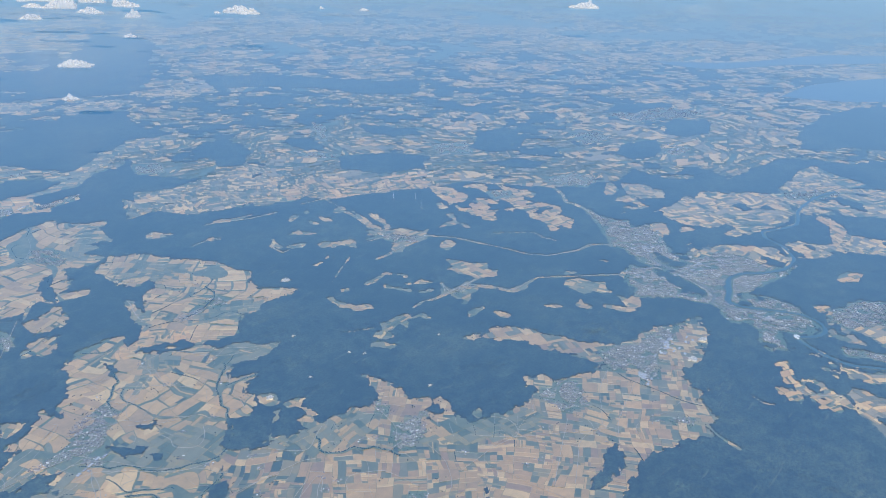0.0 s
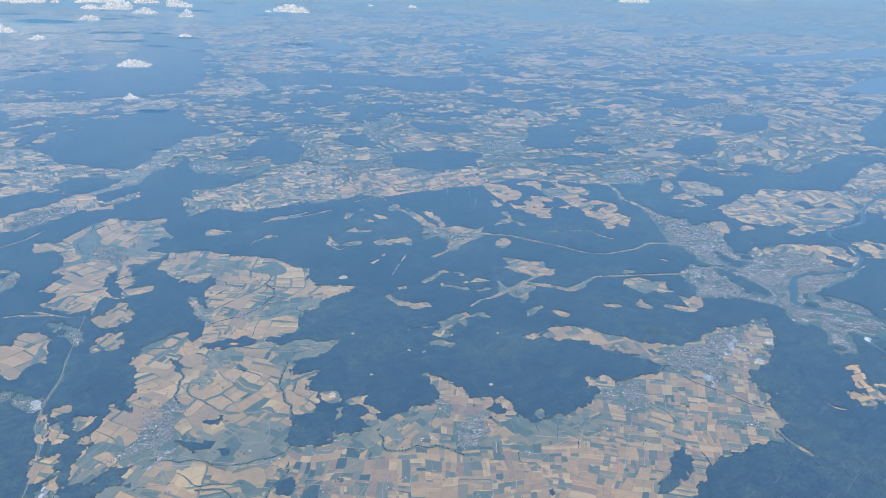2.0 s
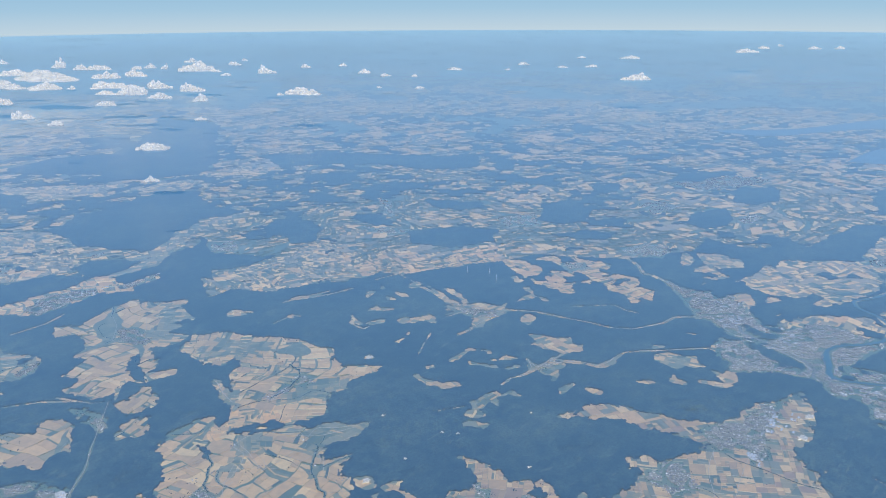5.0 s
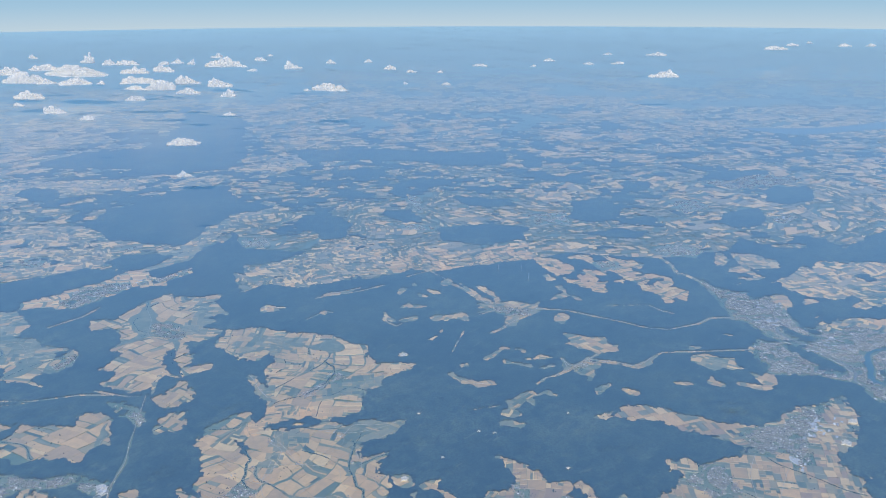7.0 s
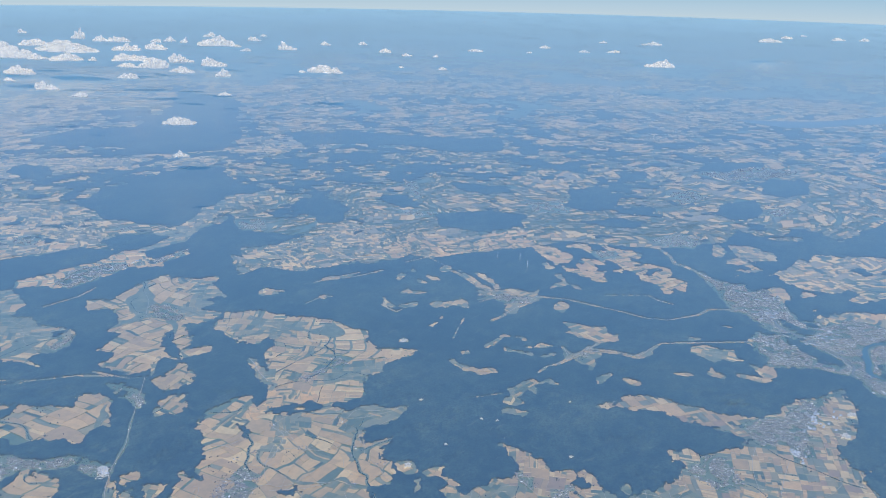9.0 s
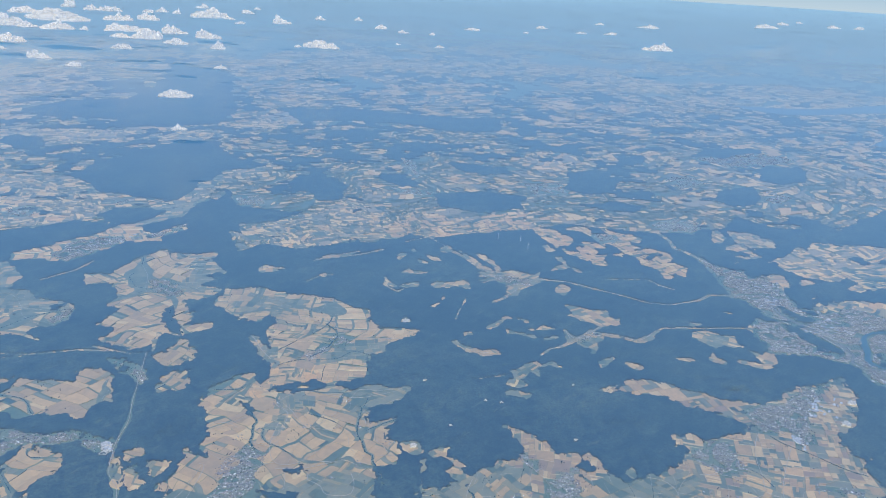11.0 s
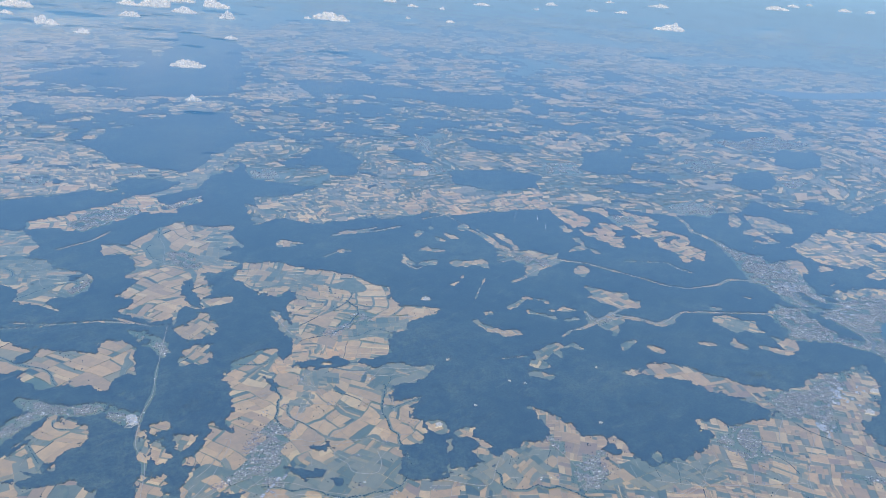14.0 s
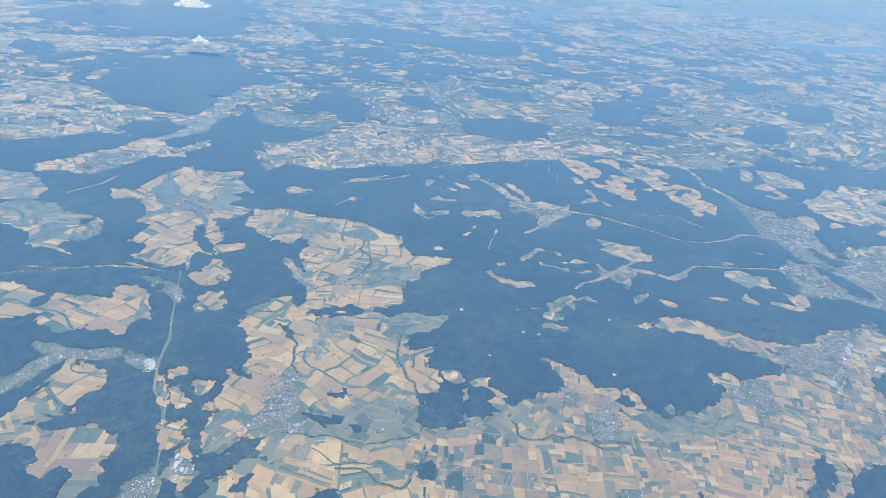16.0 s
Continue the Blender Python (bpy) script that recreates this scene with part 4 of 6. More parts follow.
TOWNS.append(([(238.4, 90.7), (234.8, 81.4), (235.5, 73.2), (241.7, 66.7), (240, 56.3), (231.5, 46.4), (216.3, 36.3), (221.4, 30.1), (218.3, 24.1), (234.4, 16.5), (235.1, 6.4), (232.4, -4.5), (235.7, -9.9), (240.3, -12.8), (227.5, -12.4), (214.9, -8.1), (205.7, -7.1), (197.6, -6.9), (199.7, -17.2), (199.2, -26), (187.6, -35.8), (180.5, -36.5), (177.3, -31.6), (174.4, -27.1), (161.1, -28.7), (162.9, -25.5), (170.5, -20.2), (172.2, -15), (169.9, -11), (179.6, -0.4), (174.7, 12), (164.2, 25.4), (181.9, 41.2), (194.1, 39.6), (206.6, 52.8), (205.2, 58.4), (215.7, 67.4), (225, 76.6)], 0.6, 1))  # city all
TOWNS.append(([(168.6, -23.6), (169.9, -27.7), (164.2, -32.1), (163.7, -34.8), (158.2, -28.8), (162.3, -26.1)], 0.6, 1))  # city foot
TOWNS.append(([(202.5, -37.2), (215.1, -41.4), (223.4, -44.1), (227.4, -51.4), (206.2, -55.8), (206.2, -47.1), (198.8, -43.5), (196.5, -39.7)], 0.6, 1))  # city shore
RIVER = [(366.8, 3.1), (349.9, 7.9), (331.5, 9.3), (316, 8.6), (296, 3.3), (282.8, 7.2), (273.1, 12.5), (265.6, 8.8), (260.2, -1.1), (248.6, -9.7), (234.3, -10.3), (224.1, -5.1), (215.1, 2.5), (206.1, 4.1), (194.9, -0.7), (186.3, -2.9), (184.7, -8.5), (187.7, -15.3), (191, -21.9), (193.9, -29.5), (192.1, -36.3), (186.5, -40.1), (180.1, -38.7), (174, -33.5), (170.4, -38.6), (167.9, -45), (166.7, -50.9), (167.9, -56), (172.4, -63.6), (185.5, -91.9)]
POOL = [(200.9, 5), (206.7, 3.6), (192.5, -1.5), (183.6, -5.8), (181.4, -3.5), (191.4, -0.3)]
FALLS = (174.2, -33.1)
LAKES = []
LAKES.append([(620, 115.2), (702, 109.3), (800, 66.5), (1052, -76.9), (818, -87.1), (668, 39.2), (631, 80)])
LAKES.append([(704, 281.5), (773, 213), (905, 160.2), (973, 102.3), (1132, -15.8), (1047, -23.4), (906, 88.3), (804, 162), (705, 217.7)])
ROADS = []
ROADS.append([(-8.8, 181.7), (-25.9, 156.8), (-32.9, 145.8), (-41, 137.2), (-48.3, 125.9), (-50.2, 117.2), (-56.9, 105.9), (-65.1, 94.5), (-70.6, 87.6)])
ROADS.append([(40.5, 52), (37, 39.5), (30.2, 31.2), (27.7, 19.1), (17.5, 9.8)])
ROADS.append([(-57.4, 87.8), (-47.2, 89.3), (-34.4, 90.9), (-30.2, 91.7)])
ROADS.append([(-11.5, 109.3), (-5.9, 108.5), (4.3, 115.9), (5.6, 123.2), (15.6, 124), (22.1, 114.4), (28.2, 107.4), (39.5, 102.8)])
ROADS.append([(-53.9, 95.1), (-42.5, 99.3), (-28.8, 109.6), (-28.5, 112.8)])
ROADS.append([(-10.9, 86.1), (-7.7, 89.5), (-3.3, 90), (-0.4, 86.8)])
ROADS.append([(-10.9, 86.1), (-10.1, 81.8), (-11, 77.9), (-7.4, 73.8), (-4.7, 74.2), (-2.3, 76.5), (-0.2, 80.3)])
ROADS.append([(-3, 110.9), (0.6, 109.9), (5.3, 104.9), (9.6, 100), (17.4, 100), (24.1, 101.4)])
ROADS.append([(21.5, 110), (24, 109.5), (30.6, 111.8), (34.6, 107.5), (41.4, 102.6)])
ROADS.append([(18.7, 95.2), (21.8, 99.5), (26.7, 99.6), (34.5, 99.2), (38.9, 96.8)])
ROADS.append([(-31.7, 84), (-32.8, 78.7), (-34.7, 73.9), (-36.8, 69.5)])
ROADS.append([(-37, 84.8), (-32, 84.3), (-27.6, 80.9), (-19.4, 71.7), (-14.8, 67.3), (-9.8, 65.5), (-6.9, 65.3), (-2.4, 65.9), (0.2, 63.8), (6.5, 57.6)])
ROADS.append([(-13.7, 50.2), (-7.1, 49.8), (-0, 48.5), (3.8, 48), (8.9, 46.9), (12.3, 44.7)])
ROADS.append([(-1.4, 36.4), (6.8, 39.4), (7.5, 37.8), (3.4, 33.8)])
ROADS.append([(-32.3, 71.1), (-28.7, 74), (-24.9, 73.4)])
ROADS.append([(19.3, 94.7), (15.5, 89.5), (15.1, 83.9), (12.4, 77.3), (12.9, 74.9)])
ROADS.append([(-15.2, 127.4), (-11.8, 124.7), (-11.1, 119.8)])
ROADS.append([(3.7, 106.5), (6.3, 116.5), (7.1, 122.2)])
ROADS.append([(-13, 114.9), (-11.5, 110.3), (-9.2, 105.9), (-5.5, 106.6)])
ROADS.append([(-31.3, 84.3), (-38.3, 82.1), (-42.1, 82.2)])
ROADS.append([(52, 176.2), (51.5, 162.7), (55, 155.6), (52.3, 148.5)])
ROADS.append([(21.5, 142.9), (31.8, 143), (42.2, 142.1), (52.4, 140.4), (65.7, 129.3)])
ROADS.append([(28.2, 256.8), (23.9, 244.5), (16.8, 232.2), (15.2, 222.7), (18.1, 217.7)])
ROADS.append([(40.4, 248.4), (31.5, 232.4), (24.7, 223.8)])
ROADS.append([(122.7, 0.1), (107.5, -3), (94, -6.1), (82.4, -9.5), (73.8, -14.5), (65.8, -19), (60.1, -22.1)])
ROADS.append([(106.6, 7.4), (95, 3.8), (85.4, -2.2), (78.7, -6.4), (79.5, -9.6)])
ROADS.append([(34.2, 12), (46.9, 11.8), (56.3, 9.8), (59.8, 11.5), (61.8, 16.3), (59, 22)])
ROADS.append([(50.6, -13.7), (58.5, -9.8), (67, -5.6), (73.8, -5.3), (76.6, -6.2)])
ROADS.append([(8.4, 28.8), (10.6, 32.2), (13.8, 32.7), (19.4, 28.6), (20.8, 26), (22.2, 16.6)])
ROADS.append([(4.2, 60.9), (8.3, 54.2), (12.7, 49.9), (18.9, 53), (22.4, 54.8)])
ROADS.append([(7.3, 37.8), (3.8, 35.5), (-0.4, 31.4)])
ROADS.append([(4.8, 40.5), (-1.8, 37.8), (-5.9, 36.3)])
ROADS.append([(26.5, 32.5), (33.5, 32.6), (37.4, 32.3)])
ROADS.append([(36.9, 26.5), (35, 19.2), (30.2, 12.3), (25.3, 8.7)])
ROADS.append([(-12.1, 49.5), (-4.1, 49.1), (0.8, 47.6)])
ROADS.append([(72.2, 10.7), (77.6, 4.5), (77.6, -2.2), (75.4, -5.1)])
ROADS.append([(74.4, 3.1), (62.9, -2), (52.3, -7.1), (46.3, -9.9)])
ROADS.append([(48.3, 19.8), (56.1, 10), (64.9, 2.4), (79.5, -9.6)])
ROADS.append([(-43.4, 103.2), (-38.2, 104.8), (-30.6, 109.7), (-28.6, 111.4)])
ROADS.append([(-51.5, 95.1), (-45.9, 95.2), (-39.2, 95.2), (-32.9, 94.2)])
ROADS.append([(-34.8, 91.4), (-30.9, 89.5), (-26.4, 85.6), (-21.8, 77.2), (-15.7, 69)])
ROADS.append([(-29.9, 87.1), (-33.2, 81.4), (-35.3, 75), (-38.3, 69.9)])
ROADS.append([(-0.6, 114), (-9.4, 105.9), (-12.9, 98.2), (-8, 94.1), (3.6, 95.1)])
ROADS.append([(-14.5, 96.1), (-7.2, 90), (0.4, 87)])
ROADS.append([(0.9, 104.9), (10.1, 105.2), (18.2, 106.8)])
ROADS.append([(-19.3, 100.2), (-14.7, 99.7), (-12.9, 98.2)])
STREAMS = []
STREAMS.append([(-2.1, 129.3), (-3.8, 122.4), (-11.8, 113.3), (-13.9, 108.5)])
STREAMS.append([(24.1, 104.1), (13.2, 92.9), (9.6, 84), (4.7, 74.3), (-3.5, 66), (-11.6, 67.6), (-17.3, 70.2), (-22.5, 77.6), (-27.4, 83.2), (-32, 89.2)])
STREAMS.append([(18.2, 52.3), (15.6, 45.3), (24, 38.1), (27.3, 29.3)])
STREAMS.append([(-29.1, 69.6), (-26.1, 64.4), (-24.1, 56.3), (-21.7, 52.9), (-14.8, 55.9), (-9.3, 59.4)])
STREAMS.append([(15.2, 210.4), (9.7, 195.8), (8.1, 186.5)])
STREAMS.append([(54, 157), (47.4, 144.5), (31.6, 140.4)])
# narrow open valleys in the woods: line, half width
STRIPS = []
STRIPS.append(([(-8.8, 181.7), (-25.9, 156.8), (-32.9, 145.8), (-41, 137.2), (-48.3, 125.9), (-50.2, 117.2), (-56.9, 105.9), (-65.1, 94.5), (-70.6, 87.6)], 0.45))
STRIPS.append(([(153.7, 129.1), (161.6, 117.5), (163.9, 106.9), (167.7, 91.9), (169.3, 81.7), (174.7, 73.7), (188.9, 67.4), (198.7, 66.6), (204.8, 60)], 0.45))
STRIPS.append(([(124.9, 80.2), (131.6, 73.9), (134.8, 65.7), (151.7, 64.7), (164.2, 53.4), (178.8, 40.5)], 0.35))
STRIPS.append(([(258.1, 124.8), (251, 113.8), (241.7, 105.9), (241.8, 101.2), (239.5, 93.9), (233.9, 86.6), (228.3, 75.6)], 0.9))
STRIPS.append(([(149.8, 179.8), (148.7, 170.8), (145.6, 161.1), (143.1, 152.2), (144.4, 145.8)], 0.9))
STRIPS.append(([(136.8, 148.8), (142.9, 143.7), (148, 139.4), (149.3, 132.3), (151, 127.2)], 1.1))
STRIPS.append(([(147.2, 127.7), (134.7, 127.8), (124.4, 126.2), (118.7, 126.9)], 0.75))
STRIPS.append(([(135.6, 133.8), (142.8, 131.6)], 0.4))
STRIPS.append(([(129.6, 143.9), (138.2, 141.6)], 0.3))
STRIPS.append(([(105.9, 84), (115.1, 83.1), (120.4, 82.5), (127.7, 83.4)], 0.7))
STRIPS.append(([(119.8, 90.5), (115, 84.8)], 0.5))
STRIPS.append(([(120.4, 82.5), (130.6, 75.9)], 0.4))
STRIPS.append(([(70.9, 246.2), (78, 246.5), (87.1, 251.8)], 0.7))
STRIPS.append(([(90.3, 213.1), (103.2, 211.2), (114.2, 208.5)], 0.35))
STRIPS.append(([(141.2, 203.4), (155.2, 201), (152.2, 185.8)], 0.4))
STRIPS.append(([(178.7, 107.6), (193, 94.4), (190.9, 87.5), (191.9, 80.2)], 0.3))
STRIPS.append(([(-48.6, 216.9), (-39.2, 207.3), (-25, 199.2), (-16.9, 190.4)], 0.25))
STRIPS.append(([(-20.3, 198.3), (-13.4, 185.1), (-7.3, 180.5), (3.1, 194.7), (6.8, 185.1)], 0.3))
STRIPS.append(([(-56.4, 215.3), (-51.5, 214), (-41.1, 207.2)], 0.2))
STRIPS.append(([(-10.7, 270), (-0.8, 270.8), (4.3, 271.2), (14.4, 276.4)], 0.4))
STRIPS.append(([(63.8, 90.6), (74.9, 84.3)], 0.15))
STRIPS.append(([(90.3, 124), (102.1, 131.1), (112.5, 136.8)], 0.12))
STRIPS.append(([(72.9, 195.8), (83.9, 197.3), (85.7, 193.7)], 0.3))
STRIPS.append(([(104.2, 208), (112.3, 205), (125.1, 202.7)], 0.5))
STRIPS.append(([(66.7, 221.7), (73.9, 214.1)], 0.7))
STRIPS.append(([(100.9, -28.4), (97, -34.3), (94.9, -41.7)], 0.25))
STRIPS.append(([(124.6, -34.5), (123.2, -38.5), (124.4, -41.7)], 0.2))
STRIPS.append(([(138.5, -45.1), (138.3, -49.6), (144.5, -56.5), (140.1, -60.9)], 0.5))
STRIPS.append(([(25.7, 168.2), (25.1, 164.6), (22.9, 158.1), (21.5, 152.2), (20.8, 148.6)], 0.5))
STRIPS.append(([(118.5, 88.4), (117.1, 83.6), (125.9, 82.7), (132.3, 82.6)], 0.5))
STRIPS.append(([(96.1, 84.9), (102.4, 85.5), (107.1, 83.5)], 0.3))
STRIPS.append(([(106.7, 83.2), (115.1, 82.3), (123, 80.8)], 0.4))
STRIPS.append(([(78.9, 107.6), (79.6, 102.7), (85, 96.3)], 0.7))
STRIPS.append(([(96.5, 171.2), (95.6, 166.7), (95.7, 161.6), (99.4, 161.8)], 0.6))
# green valley ground
GREENS = []
GREENS.append([(31.5, 113.7), (40.8, 104.1), (45.2, 101.6), (31.9, 97.9), (25.7, 102.1), (20.6, 102), (25.3, 109.7)])
GREENS.append([(-21.7, 88.2), (-9.2, 84), (0.3, 80.3), (2, 74), (-3.9, 65.8), (-11.9, 67.3), (-22, 78.3), (-26.7, 84.1)])
GREENS.append([(-42.9, 88.3), (-32.6, 83.6), (-34.6, 70.5), (-37.7, 68.7), (-44.4, 76.5), (-46.9, 81.2)])
GREENS.append([(52.6, 252.6), (57.3, 242.8), (50.1, 228.3), (35.9, 221.7), (39.3, 212.1), (26.5, 208.9), (23.5, 212.4), (30.3, 227), (40.5, 231.1)])
GREENS.append([(-44.3, 279.1), (-24.7, 268.9), (-18.4, 259.7), (-20.6, 251.7), (-10.9, 237.5), (-26.8, 241.9), (-49.5, 263.2)])
GREENS.append([(47.1, 30.7), (54.3, 25.6), (63.5, 17.8), (69.7, 12), (63, 8.8), (45.8, 19.1), (40.7, 26.9)])
GREENS.append([(76.7, 75.7), (78.9, 86), (87.3, 82), (83.1, 77.9)])
GREENS.append([(-50.2, 98.7), (-45, 102.8), (-40.3, 97.4), (-47.1, 91.9), (-53.6, 94.3)])
GREENS.append([(60, 178.1), (50.1, 195.4), (46.4, 198.1), (36.1, 195.3), (39, 180.4), (41.9, 175.1)])
GREENS.append([(4.6, 121.9), (14.1, 125.2), (15.2, 117.7), (3, 117), (-6.1, 106.8), (-7.8, 110)])
GREENS.append([(40.8, 138.6), (56.9, 134.6), (58.8, 130.4), (54.2, 127.3), (44.5, 130.5), (30.6, 136.1)])
GREENS.append([(-83.5, 138.4), (-75.1, 138.8), (-69, 129.1), (-72.3, 128.1), (-77.5, 132.5), (-85.8, 131.9)])
GREENS.append([(12.7, 60.1), (21.4, 56), (33.2, 52.8), (32, 43.8), (20.1, 42.9), (11.4, 51.8)])
GREENS.append([(88.8, 1), (86, -5.2), (74.3, -12.6), (71.7, -10.4), (78.6, -3.8)])
HAMLETS = [(22.2, 109.1), (22.6, 111.8), (16.3, 96.1), (16.9, 84.1), (4.2, 82.1), (4.3, 107), (26.1, 41.5), (29.2, 39.5), (51.9, -1.1), (66.9, 5.5), (70.7, -0.9), (74.9, -7.6), (92.4, -16.2), (92.1, -17.9), (5.5, 33.7), (8, 37.5), (-12.8, 116), (-7.1, 115.2), (-37.8, 76.4), (-35.2, 74.2), (0.8, 58.8), (-1.2, 53.8), (-13, 72.7), (-9.1, 64.9), (-32.4, 63.5), (-23.7, 59.8), (-6.8, 45.8), (-13.4, 46.4), (41.3, 15.8), (64.9, -18.9), (74.3, -22.8), (10.9, 51.4), (5.6, 123.2), (-72.5, 108.5), (-85.6, 125.1), (47.8, 0.2), (12.5, 93.4), (-6.3, 82.5), (89.9, -16.1), (73.2, -11.8), (97.5, 53.8), (9.7, 33.9)]
QUARRIES = [(78.0, 138.7, 1.5), (50.7, 100.9, 0.6), (37.2, 76.7, 0.6), (55.7, 78.0, 0.6), (58.9, 74.1, 0.8), (59.6, 45.3, 0.8), (86.5, 64.2, 0.4), (-45.0, 135.1, 1.4), (21.3, 77.2, 1.1), (148.9, -8.1, 1.6), (133.2, -11.0, 1.6)]
TURBINES = [(181.3, 175.5), (187.6, 165.6), (181.2, 155.9)]
HALLS = [(135.2, -0.5, (4, 1.6), 10, 26), (112.3, -4.1, (2, 1.2), 10, 12), (140.4, -4.7, (4, 1.4), 10, 8), (-44.2, 136.2, (1.6, 1), 60, 7), (-57.9, 95.4, (2, 1.6), 40, 12), (212.7, 44.8, (7, 2), -40, 22), (209.8, 20.4, (8, 3), -30, 20), (178.9, -18.6, (6, 2), -40, 14), (231.2, 52.3, (8, 1.6), -35, 16), (197.3, 19.6, (11, 1.5), -40, 18), (36.1, 293.9, (6, 2), 0, 10), (384.7, 109.2, (9, 5), 30, 14), (-29.9, 87.1, (2, 1), 20, 6)]
CLOUDS = [(146, 437, 23.3, 7.1), (97, 343, 9.0, 3.6), (146, 602, 15.0, 5.6), (142, 660, 20.6, 8.4), (164, 787, 30.0, 9.8), (137, 736, 12.5, 3.9), (242, 535, 11.5, 3.8), (312, 653, 16.1, 9.1), (354, 741, 31.8, 11.6), (346, 799, 29.0, 10.7), (297, 708, 29.3, 8.2), (291, 761, 34.2, 14.3), (231, 694, 21.7, 6.5), (275, 787, 27.8, 5.8), (312, 845, 52.2, 11.0), (360, 970, 38.0, 12.4), (398, 965, 34.1, 12.5), (249, 888, 37.8, 11.1), (214, 953, 55.6, 18.3), (239, 1070, 39.6, 12.9), (228, 919, 23.2, 8.1), (295, 996, 84.3, 15.9), (387, 1194, 22.1, 16.9), (292, 1107, 41.4, 13.5)]
CLOUDS += [(271, 868, 10.5, 6.3), (395, 1131, 23.1, 10.1), (414, 1109, 34.3, 10.0), (453, 1073, 18.8, 7.9), (477, 1076, 19.0, 8.0), (484, 1045, 13.1, 9.8), (498, 978, 53.7, 18.8), (578, 1132, 20.5, 8.6), (594, 1025, 21.2, 8.1), (658, 1094, 10.3, 5.4), (485, 879, 14.9, 5.2), (510, 944, 17.6, 5.5), (544, 865, 25.3, 12.4), (638, 899, 16.3, 6.7), (418, 618, 38.6, 9.4), (397, 632, 7.7, 4.0), (692, 874, 14.6, 5.8), (633, 759, 18.1, 6.9), (622, 702, 15.8, 5.0), (517, 603, 6.8, 3.6), (544, 562, 10.8, 4.2), (643, 670, 7.8, 4.1), (755, 697, 22.2, 5.4), (896, 676, 18.5, 5.8)]
CLOUDS += [(803, 636, 8.5, 3.6), (887, 596, 16.0, 4.7), (924, 570, 19.8, 4.7), (1111, 611, 33.1, 6.5), (793, 422, 38.1, 11.2), (1391, 519, 42.9, 10.0), (1526, 538, 23.2, 6.8), (1569, 453, 28.6, 8.2), (1606, 417, 21.1, 6.9), (1630, 542, 13.6, 5.7), (1074, 683, 16.6, 4.4), (360, 1348, 15.4, 8.1)]


def openness(x, y, ragged=True):
    """How deep a place lies in open land: positive in fields, towns and water, negative under trees."""
    s = np.full(x.shape, -40.0)
    copse = (swell(x, y, 16, 9, 3) * 0.8 + swell(x, y, 6, 12, 2) * 0.5 + 0.42) * 7
    for k, (pts, _, _, _, crop) in enumerate(FARMS):
        d = depth_in(pts, x, y)
        s = np.maximum(s, np.minimum(d, copse + (0 if crop in ("far", "patchy") else 1.3)) if crop in ("far", "patchy") or k > 18 else d)
    far = np.minimum(depth_in(UPLAND, x, y), (swell(x, y, 120, 5, 3) * 0.5 + swell(x, y, 34, 6, 3) * 0.6 + swell(x, y, 13, 9, 3) * 0.7 + swell(x + y, (y - x) * 0.45, 6, 14, 2) * 0.5 + 0.33) * 14)
    s = np.maximum(s, far)
    dx, dy = x - CENTRE[0], y - CENTRE[1]
    turn, reach = np.degrees(np.arctan2(dy, dx)), np.hypot(dx, dy)
    aside = np.minimum(np.maximum(np.maximum(-16 - turn, turn - 94) * reach * 0.017, 104 - reach), 20)     # the country goes on below and behind
    s = np.maximum(s, np.minimum(aside, (swell(x, y, 90, 5, 3) * 0.7 + swell(x, y, 30, 6, 3) * 0.6 + 0.1) * 16))
    for pts in WOODS:
        s = np.minimum(s, -depth_in(pts, x, y))
    park, grove = (swell(x, y, 9, 89, 2) + 0.66) * 5, (swell(x, y, 5, 88, 2) + 0.75) * 4
    for pts, gap, _ in TOWNS:
        s = np.maximum(s, np.minimum(np.minimum(depth_in(pts, x, y) + 0.9, town_depth(pts, x, y) + 1.0), park if gap > 0.5 else grove))
    for pts in PARKS:
        s = np.minimum(s, -depth_in(pts, x, y))
    if ragged:
        s = s + np.clip((reach - 330) / 150, 0, 1) * (3.0 * swell(x, y, 26, 28, 2) + 2.2 * swell(x, y, 9, 29, 2))
        s = s + 0.75 * swell(x, y, 6, 21, 3) + 0.35 * swell(x, y, 1.6, 22, 2)
        for size, turn, depth in ((5.5, 0.2, 1.7), (2.6, 0.9, 1.5), (1.3, 0.5, 0.6)):
            c, k = math.cos(turn), math.sin(turn)
            s = s + depth * np.clip(260 / (reach + 1), 0.25, 1) * (lattice(np.floor((x * c + y * k) / size), np.floor((y * c - x * k) / size), 23) - 0.5)
    tatter = 1.25 * swell(x, y, 3.4, 25, 3) - 0.42 if ragged else 0.3
    for pts in CLEARINGS:
        s = np.maximum(s, depth_in(pts, x, y) + tatter)
    s = np.maximum(s, 0.92 - line_gap(RIVER, x, y))
    for pts in LAKES:
        s = np.maximum(s, depth_in(pts, x, y) + 1)
    s = np.maximum(s, depth_in(POOL, x, y))
    for pts, half in STRIPS:
        s = np.maximum(s, half - 0.05 + 0.25 * swell(x, y, 2.5, 24, 2) + 0.3 * swell(x, y, 11, 26, 2) - line_gap(pts, x, y))
    return s


def part(name, bm, material, parent=None, label=""):
    me = bpy.data.meshes.new(name)
    bm.to_mesh(me)
    bm.free()
    me.materials.append(material)
    ob = new(name, me)
    if parent is not None:
        ob.parent = parent
    if label:
        ob["label"] = label
    return ob


